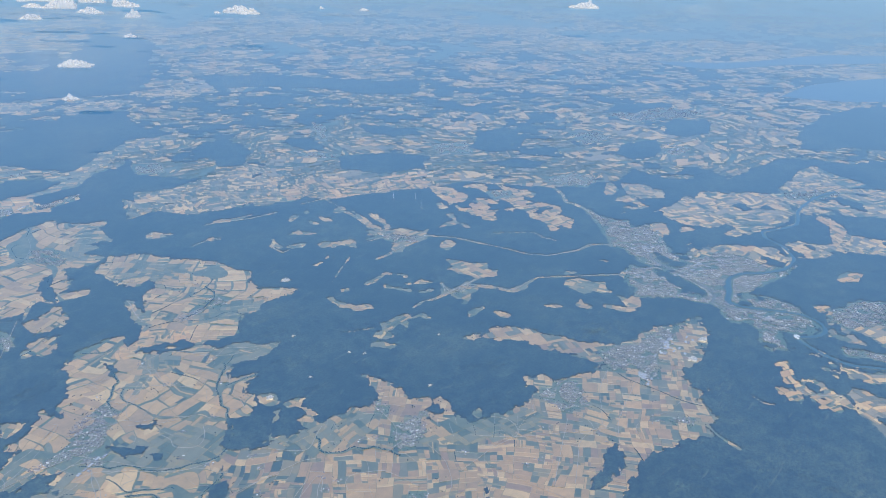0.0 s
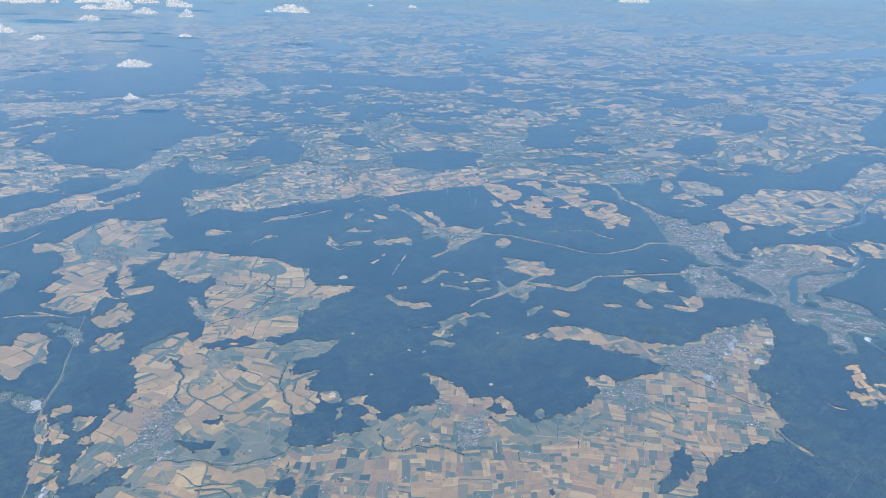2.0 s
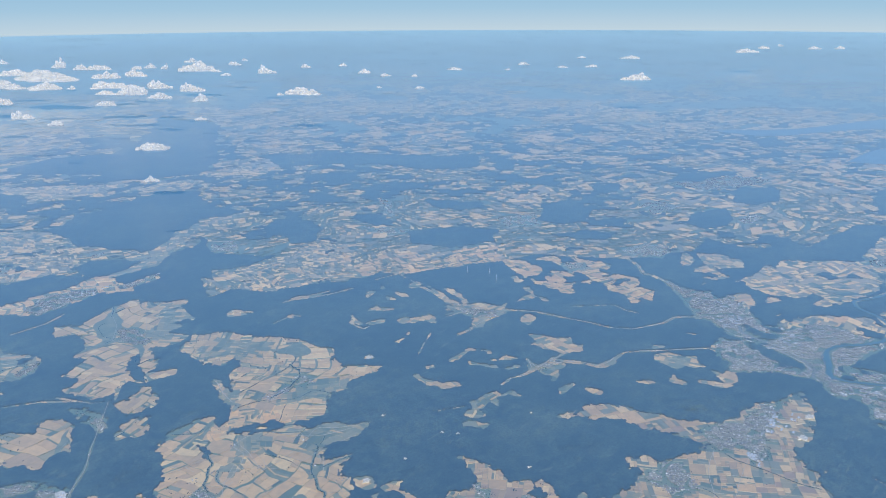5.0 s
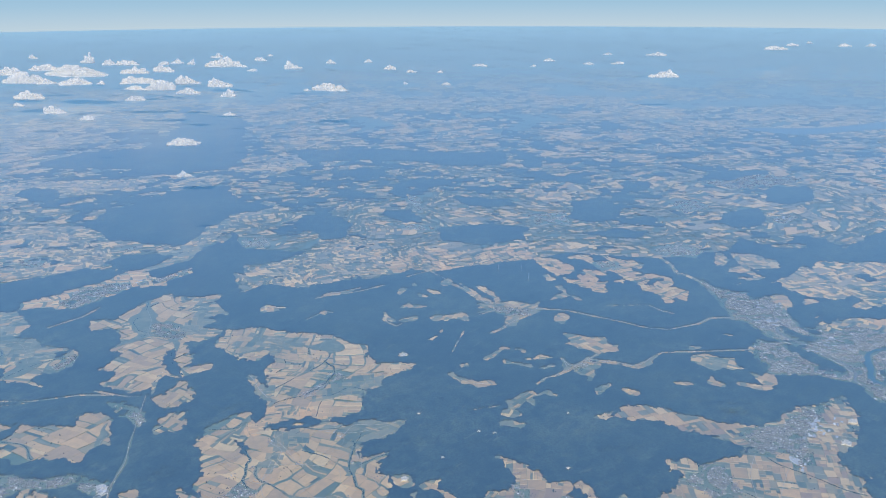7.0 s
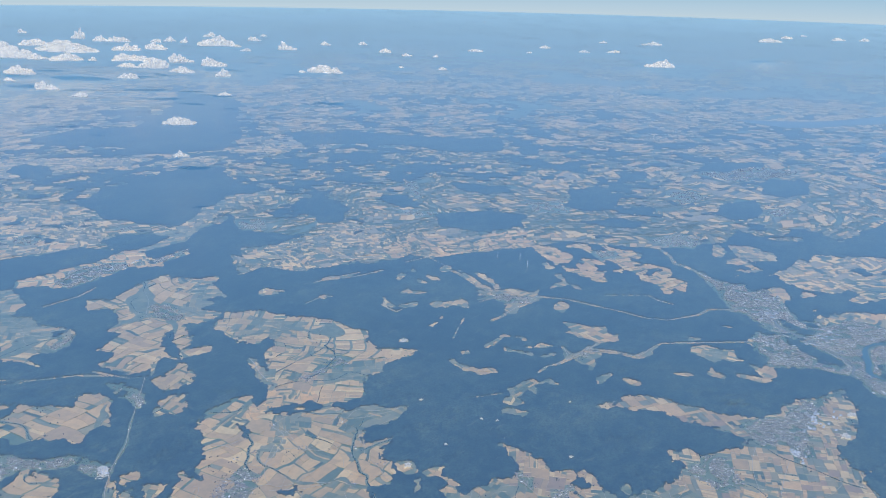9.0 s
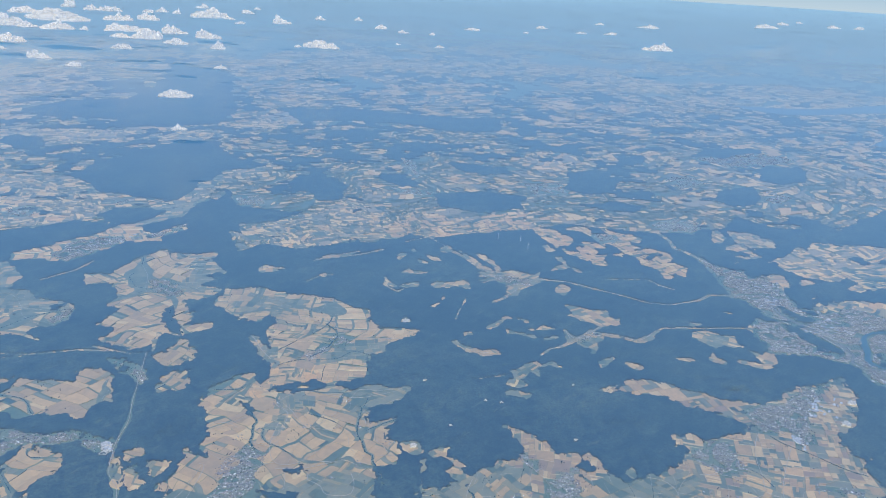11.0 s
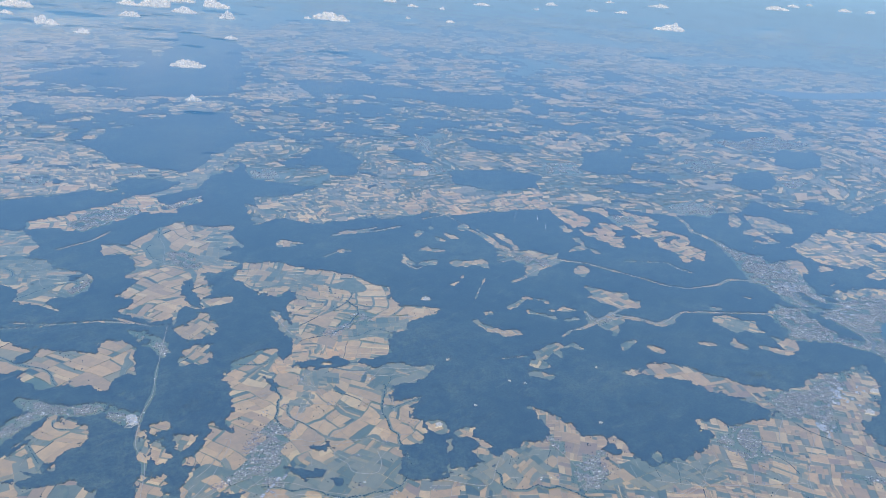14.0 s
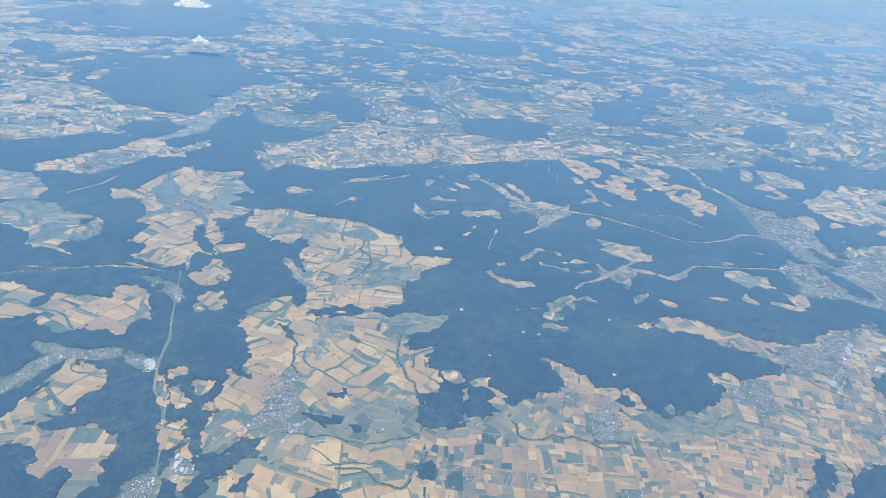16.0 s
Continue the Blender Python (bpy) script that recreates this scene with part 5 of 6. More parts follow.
def sheet(name, verts, faces, material, parent=None, smooth=False, crop=None):
    me = bpy.data.meshes.new(name)
    me.from_pydata([tuple(v) for v in verts], [], [tuple(f) for f in faces])
    for m in material if isinstance(material, (list, tuple)) else (material,):
        me.materials.append(m)
    if smooth:
        me.polygons.foreach_set("use_smooth", [True] * len(me.polygons))
    if crop is not None:
        me.attributes.new("crop", "FLOAT", "FACE").data.foreach_set("value", np.array(crop, np.float32))
    ob = new(name, me)
    if parent is not None:
        ob.parent = parent
    return ob


def crops_of(q, chance, size, share, rng, narrow=0.0):
    """A crop number for each plot: by chance, by the lie of the land, and green where the plot is narrow."""
    q = np.array(q)
    if not len(q):
        return []
    m = q.mean(1)
    c = 0.5 + share * swell(m[:, 0], m[:, 1], size, 71, 2) + chance * np.array([rng.uniform(-0.5, 0.5) for _ in m])
    if narrow:
        n = q.shape[1]
        sides = np.linalg.norm(q[:, 0] - q[:, n // 4], axis=1), np.linalg.norm(q[:, n // 4] - q[:, n // 2], axis=1)
        thin = np.minimum(*sides)
        low = thin < np.quantile(thin, 0.45)
        pick = np.array([rng.random() for _ in m])
        c = np.where(low & (pick < narrow), 0.02 + 0.30 * pick / narrow, np.where(low, c, np.maximum(c, 0.33 + 0.2 * pick)))
    return np.clip(c, 0.0, 0.999).tolist()


def thing(name, x=0, y=0, z=0):
    ob = new(name)
    ob.location = (x, y, z)
    return ob


# ---- ground: one sheet to the horizon ----
def build_ground():
    rings = [0] + [40 * 1.32 ** i for i in range(16)] + [EDGE]
    verts, faces, n = [], [], 128
    for r in rings[1:]:
        for k in range(n):
            a = 2 * math.pi * k / n
            verts.append((CENTRE[0] + r * math.cos(a), CENTRE[1] + r * math.sin(a), 0))
    verts.append((*CENTRE, 0))
    for i in range(len(rings) - 2):
        for k in range(n):
            faces.append((i * n + k, (i + 1) * n + k, (i + 1) * n + (k + 1) % n, i * n + (k + 1) % n))
    for k in range(n):
        faces.append((len(verts) - 1, k, (k + 1) % n))
    tagged(sheet("ground", verts, faces, M_GROUND), "wide rolling grassland and dry meadows reaching the horizon", "ground", kind="structure")


def hills_at(x, y, s):
    """The height of the wooded hills and ravines, flattened with distance to suit the camera's view."""
    deep = np.clip((-s - 2) / 26, 0, 1)
    hills = 3.4 * (swell(x, y, 62, 31, 4) + 0.4) * deep * deep * (3 - 2 * deep)
    hills = hills + np.clip((-s - 1) / 8, 0, 1) * (0.7 - 1.7 * np.abs(swell(x, y, 21, 33, 3)))
    return np.maximum(hills, 0) * np.clip(230 / (np.hypot(x - CENTRE[0], y - CENTRE[1]) + 1), 0.1, 1) ** 1.5


def build_forest():
    """Tree canopy over all land that is not open, with hills under the deep woods."""
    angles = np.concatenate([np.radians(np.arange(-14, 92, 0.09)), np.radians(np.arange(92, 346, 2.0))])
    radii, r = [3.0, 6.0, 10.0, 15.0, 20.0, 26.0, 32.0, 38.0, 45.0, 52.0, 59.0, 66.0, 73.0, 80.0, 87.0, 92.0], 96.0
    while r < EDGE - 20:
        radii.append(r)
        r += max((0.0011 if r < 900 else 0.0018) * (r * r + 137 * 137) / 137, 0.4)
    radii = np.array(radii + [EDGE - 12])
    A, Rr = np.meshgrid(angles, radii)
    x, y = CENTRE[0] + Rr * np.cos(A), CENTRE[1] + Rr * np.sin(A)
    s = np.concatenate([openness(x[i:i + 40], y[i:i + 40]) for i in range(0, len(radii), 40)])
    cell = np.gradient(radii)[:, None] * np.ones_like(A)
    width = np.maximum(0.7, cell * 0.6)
    rise = np.clip(-s / width, -1, 1)
    z = np.where(rise > 0, rise * 0.36, rise * 0.6) + np.where(rise > 0.5, 0.10 * swell(x, y, 1.3, 41, 2), 0) + hills_at(x, y, s)
    nr, na = A.shape
    idx = np.arange(nr * na).reshape(nr, na)
    a, b = idx[:-1, :], idx[1:, :]
    q = np.stack([a, np.roll(a, -1, 1), np.roll(b, -1, 1), b], -1).reshape(-1, 4)
    top = z.reshape(-1)[q].max(1)
    q = q[top > -0.1]
    used = np.unique(q)
    back = np.full(nr * na, -1)
    back[used] = np.arange(len(used))
    co = np.stack([x.reshape(-1), y.reshape(-1), z.reshape(-1)], 1)[used]
    me = bpy.data.meshes.new("forest")
    quads = back[q][:, ::-1]
    me.vertices.add(len(co))
    me.vertices.foreach_set("co", co.astype(np.float32).reshape(-1))
    me.loops.add(quads.size)
    me.loops.foreach_set("vertex_index", quads.astype(np.int32).reshape(-1))
    me.polygons.add(len(quads))
    me.polygons.foreach_set("loop_start", np.arange(0, quads.size, 4, dtype=np.int32))
    me.polygons.foreach_set("use_smooth", np.ones(len(quads), bool))
    me.update(calc_edges=True)
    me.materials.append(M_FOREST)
    ob = new("forest", me)
    tagged(ob, "dense dark green mixed forest covering hills between farmland", "forest", kind="stuff")


def town_depth(pts, x, y):
    """How far inside the built-up part of a settlement a place lies."""
    return depth_in(pts, x, y) + 1.5 * swell(x, y, 5, 81, 3)


def leaves_of(rect, fits, rng, out, lean):
    """Cuts a rectangle into plots."""
    u0, v0, u1, v1 = rect
    w, h = u1 - u0, v1 - v0
    size, keep = fits((u0 + u1) / 2, (v0 + v1) / 2, w, h)
    if not keep:
        return
    if w * h < size * rng.uniform(0.55, 1.7) and max(w, h) < 5.5 * min(w, h):
        out.append(rect)
        return
    f = rng.uniform(0.36, 0.64)
    if w * rng.uniform(0.6, 1.5) * lean > h:
        leaves_of((u0, v0, u0 + w * f, v1), fits, rng, out, lean)
        leaves_of((u0 + w * f, v0, u1, v1), fits, rng, out, lean)
    else:
        leaves_of((u0, v0, u1, v0 + h * f), fits, rng, out, lean)
        leaves_of((u0, v0 + h * f, u1, v1), fits, rng, out, lean)


def plots(outline, angle, size, warp, seed, gap=0.045, wide=False, tracks=None, split=0.7, verge=0.0, lean=1.0):
    """Field outlines (8 corners each) over an area, turned by an angle and bent by the lie of the land."""
    rng = random.Random(seed)
    a = np.array(outline)
    c, s = math.cos(radians(angle)), math.sin(radians(angle))
    uv = np.stack([a[:, 0] * c + a[:, 1] * s, -a[:, 0] * s + a[:, 1] * c], 1)
    lo, hi = uv.min(0) - 2, uv.max(0) + 2

    def fits(u, v, w, h):
        if not wide:
            return size * 6, True
        x, y = u * c - v * s, u * s + v * c
        r = math.hypot(x - CENTRE[0], y - CENTRE[1])
        half = math.hypot(w, h) / 2
        if r - half > EDGE - 30:
            return 1, False
        turn = math.degrees(math.atan2(y - CENTRE[1], x - CENTRE[0]))
        if half < r * 0.3 and not -14 < turn < 92 and r > 420:
            return 1, False
        grown = (r / 100) ** 2
        return (min(max(grown, 8), 90) if r < 1500 else grown * 0.8) * (1.15 if r < 650 else 1.7), True

    leaves, paths = [], []
    leaves_of((lo[0], lo[1], hi[0], hi[1]), fits, rng, leaves, lean)
    cut = []
    for u0, v0, u1, v1 in leaves:
        if verge:
            a0, a1, b0, b1 = (verge * rng.choice((0, 0, 0.2, 0.5, 1.5)) for _ in range(4))
            u0, u1, v0, v1 = u0 + a0, u1 - a1, v0 + b0, v1 - b1
        w, h = u1 - u0, v1 - v0
        n = rng.choice((1, 1, 2, 2, 3) if wide else (1, 2, 2, 3, 3, 4, 5))
        along = (w > h) if rng.random() < 0.75 else (w < h)
        marks = [0.0]
        for _ in range(n):
            marks.append(marks[-1] + rng.uniform(0.4, 1.6))
        marks = [k / marks[-1] for k in marks]
        if tracks is not None and rng.random() < 0.48:
            paths.append((u0, v0 - 0.05, u1, v0 + 0.05) if rng.random() < 0.5 else (u0 - 0.05, v0, u0 + 0.05, v1))
        for a0, a1 in zip(marks, marks[1:]):
            strip = (u0 + w * a0, v0, u0 + w * a1, v1) if along else (u0, v0 + h * a0, u1, v0 + h * a1)
            if rng.random() < split:
                f = rng.uniform(0.3, 0.7)
                b0, c0, b1, c1 = strip
                if along:
                    cut += [(b0, c0, b1, c0 + (c1 - c0) * f), (b0, c0 + (c1 - c0) * f, b1, c1)]
                else:
                    cut += [(b0, c0, b0 + (b1 - b0) * f, c1), (b0 + (b1 - b0) * f, c0, b1, c1)]
            else:
                cut.append(strip)
    q = np.array(cut + paths)
    is_path = np.arange(len(q)) >= len(cut)
    g = np.minimum(gap, 0.1 * np.minimum(q[:, 2] - q[:, 0], q[:, 3] - q[:, 1]))
    u0, v0, u1, v1 = q[:, 0] + g, q[:, 1] + g, q[:, 2] - g, q[:, 3] - g
    um, vm = (u0 + u1) / 2, (v0 + v1) / 2
    if wide:
        U, V = np.stack([u0, um, u1, u1, u1, um, u0, u0], 1), np.stack([v0, v0, v0, vm, v1, v1, v1, vm], 1)
    else:
        cu = (0, 0.25, 0.5, 0.75, 1, 1, 1, 1, 1, 0.75, 0.5, 0.25, 0, 0, 0, 0)
        cv = (0, 0, 0, 0, 0, 0.25, 0.5, 0.75, 1, 1, 1, 1, 1, 0.75, 0.5, 0.25)
        U, V = u0[:, None] + (u1 - u0)[:, None] * np.array(cu), v0[:, None] + (v1 - v0)[:, None] * np.array(cv)
    X, Y = U * c - V * s, U * s + V * c
    if wide:
        X, Y = X + 26 * swell(X, Y, 120, 55, 2) + 13 * swell(X, Y, 50, 57, 2), Y + 26 * swell(X, Y, 120, 56, 2) + 13 * swell(X, Y, 50, 58, 2)
    if warp:
        X, Y = X + warp * swell(X, Y, 30, 51, 2) + 0.32 * warp * swell(X, Y, 11, 53, 3), Y + warp * swell(X, Y, 30, 52, 2) + 0.32 * warp * swell(X, Y, 11, 54, 3)
    n = X.shape[1] // 4
    cu, cv = X[:, ::n], Y[:, ::n]
    du, dv = np.roll(cu, -1, 1) - cu, np.roll(cv, -1, 1) - cv
    sound = (du * np.roll(dv, -1, 1) - dv * np.roll(du, -1, 1)).min(1) > 0          # plots that stay four-cornered
    along = (np.roll(X, -1, 1) - X) * np.repeat(du, n, 1) + (np.roll(Y, -1, 1) - Y) * np.repeat(dv, n, 1)
    sound &= along.min(1) > 0
    ex, ey = np.roll(X, -1, 1) - X, np.roll(Y, -1, 1) - Y
    bend = (ex * np.roll(ex, -1, 1) + ey * np.roll(ey, -1, 1)).reshape(len(X), 4, n)[:, :, :-1]
    sound &= bend.min((1, 2)) > 0
    area = 0.5 * (X * np.roll(Y, -1, 1) - Y * np.roll(X, -1, 1)).sum(1)
    sound &= area > 0.4 * np.hypot(du, dv)[:, 0] * np.hypot(du, dv)[:, 1]
    X, Y, is_path = X[sound], Y[sound], is_path[sound]
    cx, cy = X.mean(1), Y.mean(1)
    if wide:
        ok = depth_in(outline, cx, cy) > -1
    else:
        ok = depth_in(outline, cx, cy) > -2.0
    X, Y, cx, cy, is_path = X[ok], Y[ok], cx[ok], cy[ok], is_path[ok]
    keep = openness(cx, cy, False) > -2.5
    for town, *_ in TOWNS:
        keep &= (depth_in(town, cx, cy) < -1.0) | (town_depth(town, cx, cy) < -0.3)
    if tracks is not None:
        tracks.extend(np.stack([X[keep & is_path], Y[keep & is_path]], -1))
    keep &= ~is_path
    return np.stack([X[keep], Y[keep]], -1)


def slab(corners, z, low=0.0):
    """A field: its top and a low bank round it."""
    n = len(corners)
    verts = [(p[0], p[1], z) for p in corners] + [(p[0], p[1], low) for p in corners]
    faces = [tuple(range(n))] + [(i, n + i, n + (i + 1) % n, (i + 1) % n) for i in range(n)]
    return verts, faces


def farmland(label, q, material, mix, rng, most=300, low=0.03, high=0.10):
    """A stretch of farmland: its nearest plots are parts, the rest is joined."""
    near = thing("farmland", *np.concatenate(q).mean(0))
    tagged(near, label, "farmland", kind="structure")
    ox, oy = near.location.x, near.location.y
    q = sorted(q, key=lambda c: float(np.hypot(*(c.mean(0) - CENTRE))))
    crop = crops_of(q, *mix)
    for c, k in zip(q[:most], crop):
        o = c.mean(0)
        v, f = slab(c - o, rng.uniform(low, high))
        ob = sheet("field", v, f, material, near, crop=[k] * len(f))
        ob.location = (o[0] - ox, o[1] - oy, 0)
    verts, faces, tone = [], [], []
    for c, k in zip(q[most:], crop[most:]):
        b = len(verts)
        v, f = slab(c - np.array((ox, oy)), rng.uniform(low, high))
        verts += v
        faces += [tuple(i + b for i in g) for g in f]
        tone += [k] * len(f)
    if verts:
        tagged(sheet("field_rest", verts, faces, material, near, crop=tone), "farther plots of the same farmland", kind="stuff")


FARM_LABELS = {"hill": "rolling tan stubble fields with green strips between lanes", "basin": "flat patchwork of harvested wheat, stubble and green crops", "green": "grey-green valley pasture and hay plots", "far": "far pale harvested fields mixed with meadows", "patchy": "small tan and green plots broken by copses"}


def unfolded(c):
    """True where a plot's outline turns one way round its middle."""
    d = np.array(c) - np.mean(c, axis=0)
    n = np.roll(d, -1, axis=0)
    turn = d[:, 0] * n[:, 1] - d[:, 1] * n[:, 0]
    return bool(np.all(turn > 0) or np.all(turn < 0))


def build_fields():
    rng = random.Random(8)
    tracks, hedges = [], []
    for k, (pts, angle, size, warp, crop) in enumerate(FARMS):
        hilly = crop == "hill"
        angle, lean = (angle, 1.0) if k < 20 else (-18 - angle * 0.3, 0.75)
        q = plots(pts, angle, size, warp, 100 + k, lean=lean, tracks=tracks if k < 20 else None, split=0.35 if hilly else 0.7, verge=0.34 if hilly else 0.0)
        if len(q):
            farmland(FARM_LABELS[crop], q, TONES["ridge" if hilly and k > 19 else crop], (0.42, 9, 0.14, rng, 0.62) if hilly else (0.8, 19, 0.12, rng), rng, 300 if k < 10 else 100 if k < 21 else 24)
    verts, faces = [], []
    for c in tracks:
        if rng.random() < 0.16:
            for i in range(16):
                p, n = c[i], c[(i + 1) % 16]
                d = float(np.hypot(*(n - p)))
                if i % 8 < 4 and d > 0.15:
                    hedges += [(*(p + (n - p) * (j * 0.14 / d) + np.array((rng.gauss(0, 0.03), rng.gauss(0, 0.03)))), rng.uniform(0.06, 0.12)) for j in range(int(d / 0.14)) if rng.random() < 0.8]
            continue
        b = len(verts)
        v, f = slab(c, 0.145 + 0.012 * rng.random(), 0.12)
        verts += v
        faces += [tuple(i + b for i in g) for g in f]
    tagged(sheet("farm_tracks", verts, faces, M_ROAD), "pale dirt tracks between field blocks", "track", kind="stuff")
    tree_rows("hedgerow", hedges, "dark hedgerows along the borders of field blocks", rng)
    glens = [[(p[0] + d, p[1] + d) for p, d in zip(list(q) + list(q)[::-1], [0] * len(q) + [1.5] * len(q))] for q, _ in STRIPS[1:]]
    for pts in CLEARINGS + glens:
        q = plots(pts, rng.uniform(0, 90), 9, 1.5, int(pts[0][0] * 10) % 997)
        if len(q):
            farmland("hay meadow and stubble plots in a forest clearing", q, M_MEADOW, (0.7, 9, 0.2, rng), rng, 14)
    for k, pts in enumerate(GREENS):
        q = plots(pts, 15 * k, 9, 3, 700 + k)
        if len(q):
            farmland("grey-green meadows and pasture strips in a valley", q, M_GREEN, (0.8, 8, 0.2, rng), rng, 30, 0.105, 0.14)
    home = [(-500, -480), (-10, -480), (30, -150), (-20, -60), (-60, 20), (-95, 40), (-125, 330), (-500, 330)]
    q = list(plots(home, 20, 16, 5, 9, 0.06)[:, ::2]) + list(plots(UPLAND, -24, 20, 7, 7, 0.06, True, lean=0.72))
    q = [c for c in q if unfolded(c)]
    m = np.array([np.mean(c, axis=0) for c in q])
    far = np.hypot(m[:, 0] - CENTRE[0], m[:, 1] - CENTRE[1])
    wooded = swell(m[:, 0], m[:, 1], 75, 41, 3) + 0.35 * swell(m[:, 0], m[:, 1], 260, 43, 2)
    q = [c for c, d, w in zip(q, far, wooded) if w > np.interp(d, (650, 850, 1150, 1700), (-1.5, -0.42, -0.18, -0.08))]
    verts, faces = [], []
    for c in q:
        b = len(verts)
        z = rng.uniform(0.03, 0.10)
        verts += [(p[0], p[1], z) for p in c]
        faces.append(tuple(range(b, b + 8)))
    tagged(sheet("upland_fields", verts, faces, M_FAR, crop=crops_of(q, 0.8, 45, 0.15, rng, 0.7)), "far patchwork of pale harvested fields and meadows", "fields", kind="stuff")


# ---- roads and water ----
def smooth_line(pts, step=1.0):
    p = np.array(pts, float)
    p = np.vstack([2 * p[0] - p[1], p, 2 * p[-1] - p[-2]])
    out = []
    for i in range(1, len(p) - 2):
        n = max(2, int(np.linalg.norm(p[i + 1] - p[i]) / step))
        for t in np.linspace(0, 1, n, endpoint=False):
            a, b, c, d = p[i - 1], p[i], p[i + 1], p[i + 2]
            out.append(0.5 * (2 * b + (c - a) * t + (2 * a - 5 * b + 4 * c - d) * t * t + (3 * b - 3 * c + d - a) * t ** 3))
    out.append(p[-2])
    return np.array(out)


def ribbon(name, pts, width, z, material, wander=0.0, seed=0):
    p = smooth_line(pts)
    if wander:
        p = p + wander * np.stack([swell(p[:, 0], p[:, 1], 6, seed), swell(p[:, 0], p[:, 1], 6, seed + 3)], 1)
    d = np.gradient(p, axis=0)
    d /= np.linalg.norm(d, axis=1)[:, None] + 1e-9
    nrm = np.stack([-d[:, 1], d[:, 0]], 1) * width / 2
    n = len(p)
    lo, hi = p - nrm, p + nrm
    verts = [(*v, z) for v in lo] + [(*v, z) for v in hi] + [(*v, z - 0.03) for v in lo] + [(*v, z - 0.03) for v in hi]
    faces = []
    for i in range(n - 1):
        faces += [(i, i + 1, n + i + 1, n + i), (2 * n + i, 2 * n + i + 1, i + 1, i), (n + i, n + i + 1, 3 * n + i + 1, 3 * n + i)]
    return sheet(name, verts, faces, material)


def build_lines():
    for k, pts in enumerate(ROADS):
        tagged(ribbon("road", pts, 0.15, 0.158 + 0.001 * k, M_ROAD, 0.15, 60 + k), "pale narrow country road between fields", "road", kind="structure")
    for k, (pts, half) in enumerate(STRIPS[1:]):
        if half > 0.3:
            tagged(ribbon("road", pts, 0.26, 0.16, M_ROAD, 0.15, 160 + k), "pale valley road winding through the woods", "road", kind="structure")
    tagged(ribbon("river", RIVER, 1.6, 0.1, M_WATER), "broad blue-green river bending through the city", "river", kind="structure")
    tagged(sheet("river_pool", [(*v, 0.106) for v in smooth_line(list(POOL) + [POOL[0]], 0.8)][:-1], [tuple(range(len(smooth_line(list(POOL) + [POOL[0]], 0.8)) - 1))], M_WATER), "wide blue-green reach of the river in the city", "river", kind="structure")
    tagged(ribbon("railway", RAILWAY, 0.9, 0.06, M_BALLAST), "broad grey railway yard curving through the city", "railway", kind="structure")
    for pts in LAKES:
        p = smooth_line(list(pts) + [pts[0]], 12)
        verts = [(*v, 0.11) for v in p]
        tagged(sheet("lake", verts, [tuple(range(len(verts)))], M_LAKE), "large pale blue lake far off in haze", "lake", kind="structure")


# ---- winding grass belts and lanes between the fields ----
def open_grid(x0, y0, x1, y1, step, farms):
    X, Y = np.meshgrid(np.arange(x0, x1, step), np.arange(y0, y1, step))
    s = np.full(X.shape, -9.0)
    for pts, *_ in farms:
        s = np.maximum(s, depth_in(pts, X, Y, 9.0))
    for pts, *_ in TOWNS:
        s = np.minimum(s, -depth_in(pts, X, Y, 9.0))
    for pts in WOODS:
        s = np.minimum(s, -depth_in(pts, X, Y, 9.0))
    return X, Y, s


def contour(X, Y, F, S, level=0.0):
    """Short pieces of the line where a field of heights takes a level, inside open land."""
    a, b, c, d = F[:-1, :-1] - level, F[:-1, 1:] - level, F[1:, 1:] - level, F[1:, :-1] - level
    ok = (S[:-1, :-1] > 0.5) & (S[1:, 1:] > 0.5)
    step = X[0, 1] - X[0, 0]
    x, y = X[:-1, :-1], Y[:-1, :-1]
    cuts = []
    for p, q, ex, ey, fx, fy in ((a, b, 0, 0, 1, 0), (b, c, 1, 0, 1, 1), (c, d, 1, 1, 0, 1), (d, a, 0, 1, 0, 0)):
        t = p / (p - q + 1e-12)
        cuts.append((p * q < 0, x + step * (ex + (fx - ex) * t), y + step * (ey + (fy - ey) * t)))
    out = []
    for i in range(4):
        for j in range(i + 1, 4):
            k = ok & cuts[i][0] & cuts[j][0] & (sum(c[0].astype(int) for c in cuts) == 2)
            out.append(np.stack([cuts[i][1][k], cuts[i][2][k], cuts[j][1][k], cuts[j][2][k]], 1))
    return np.concatenate(out)


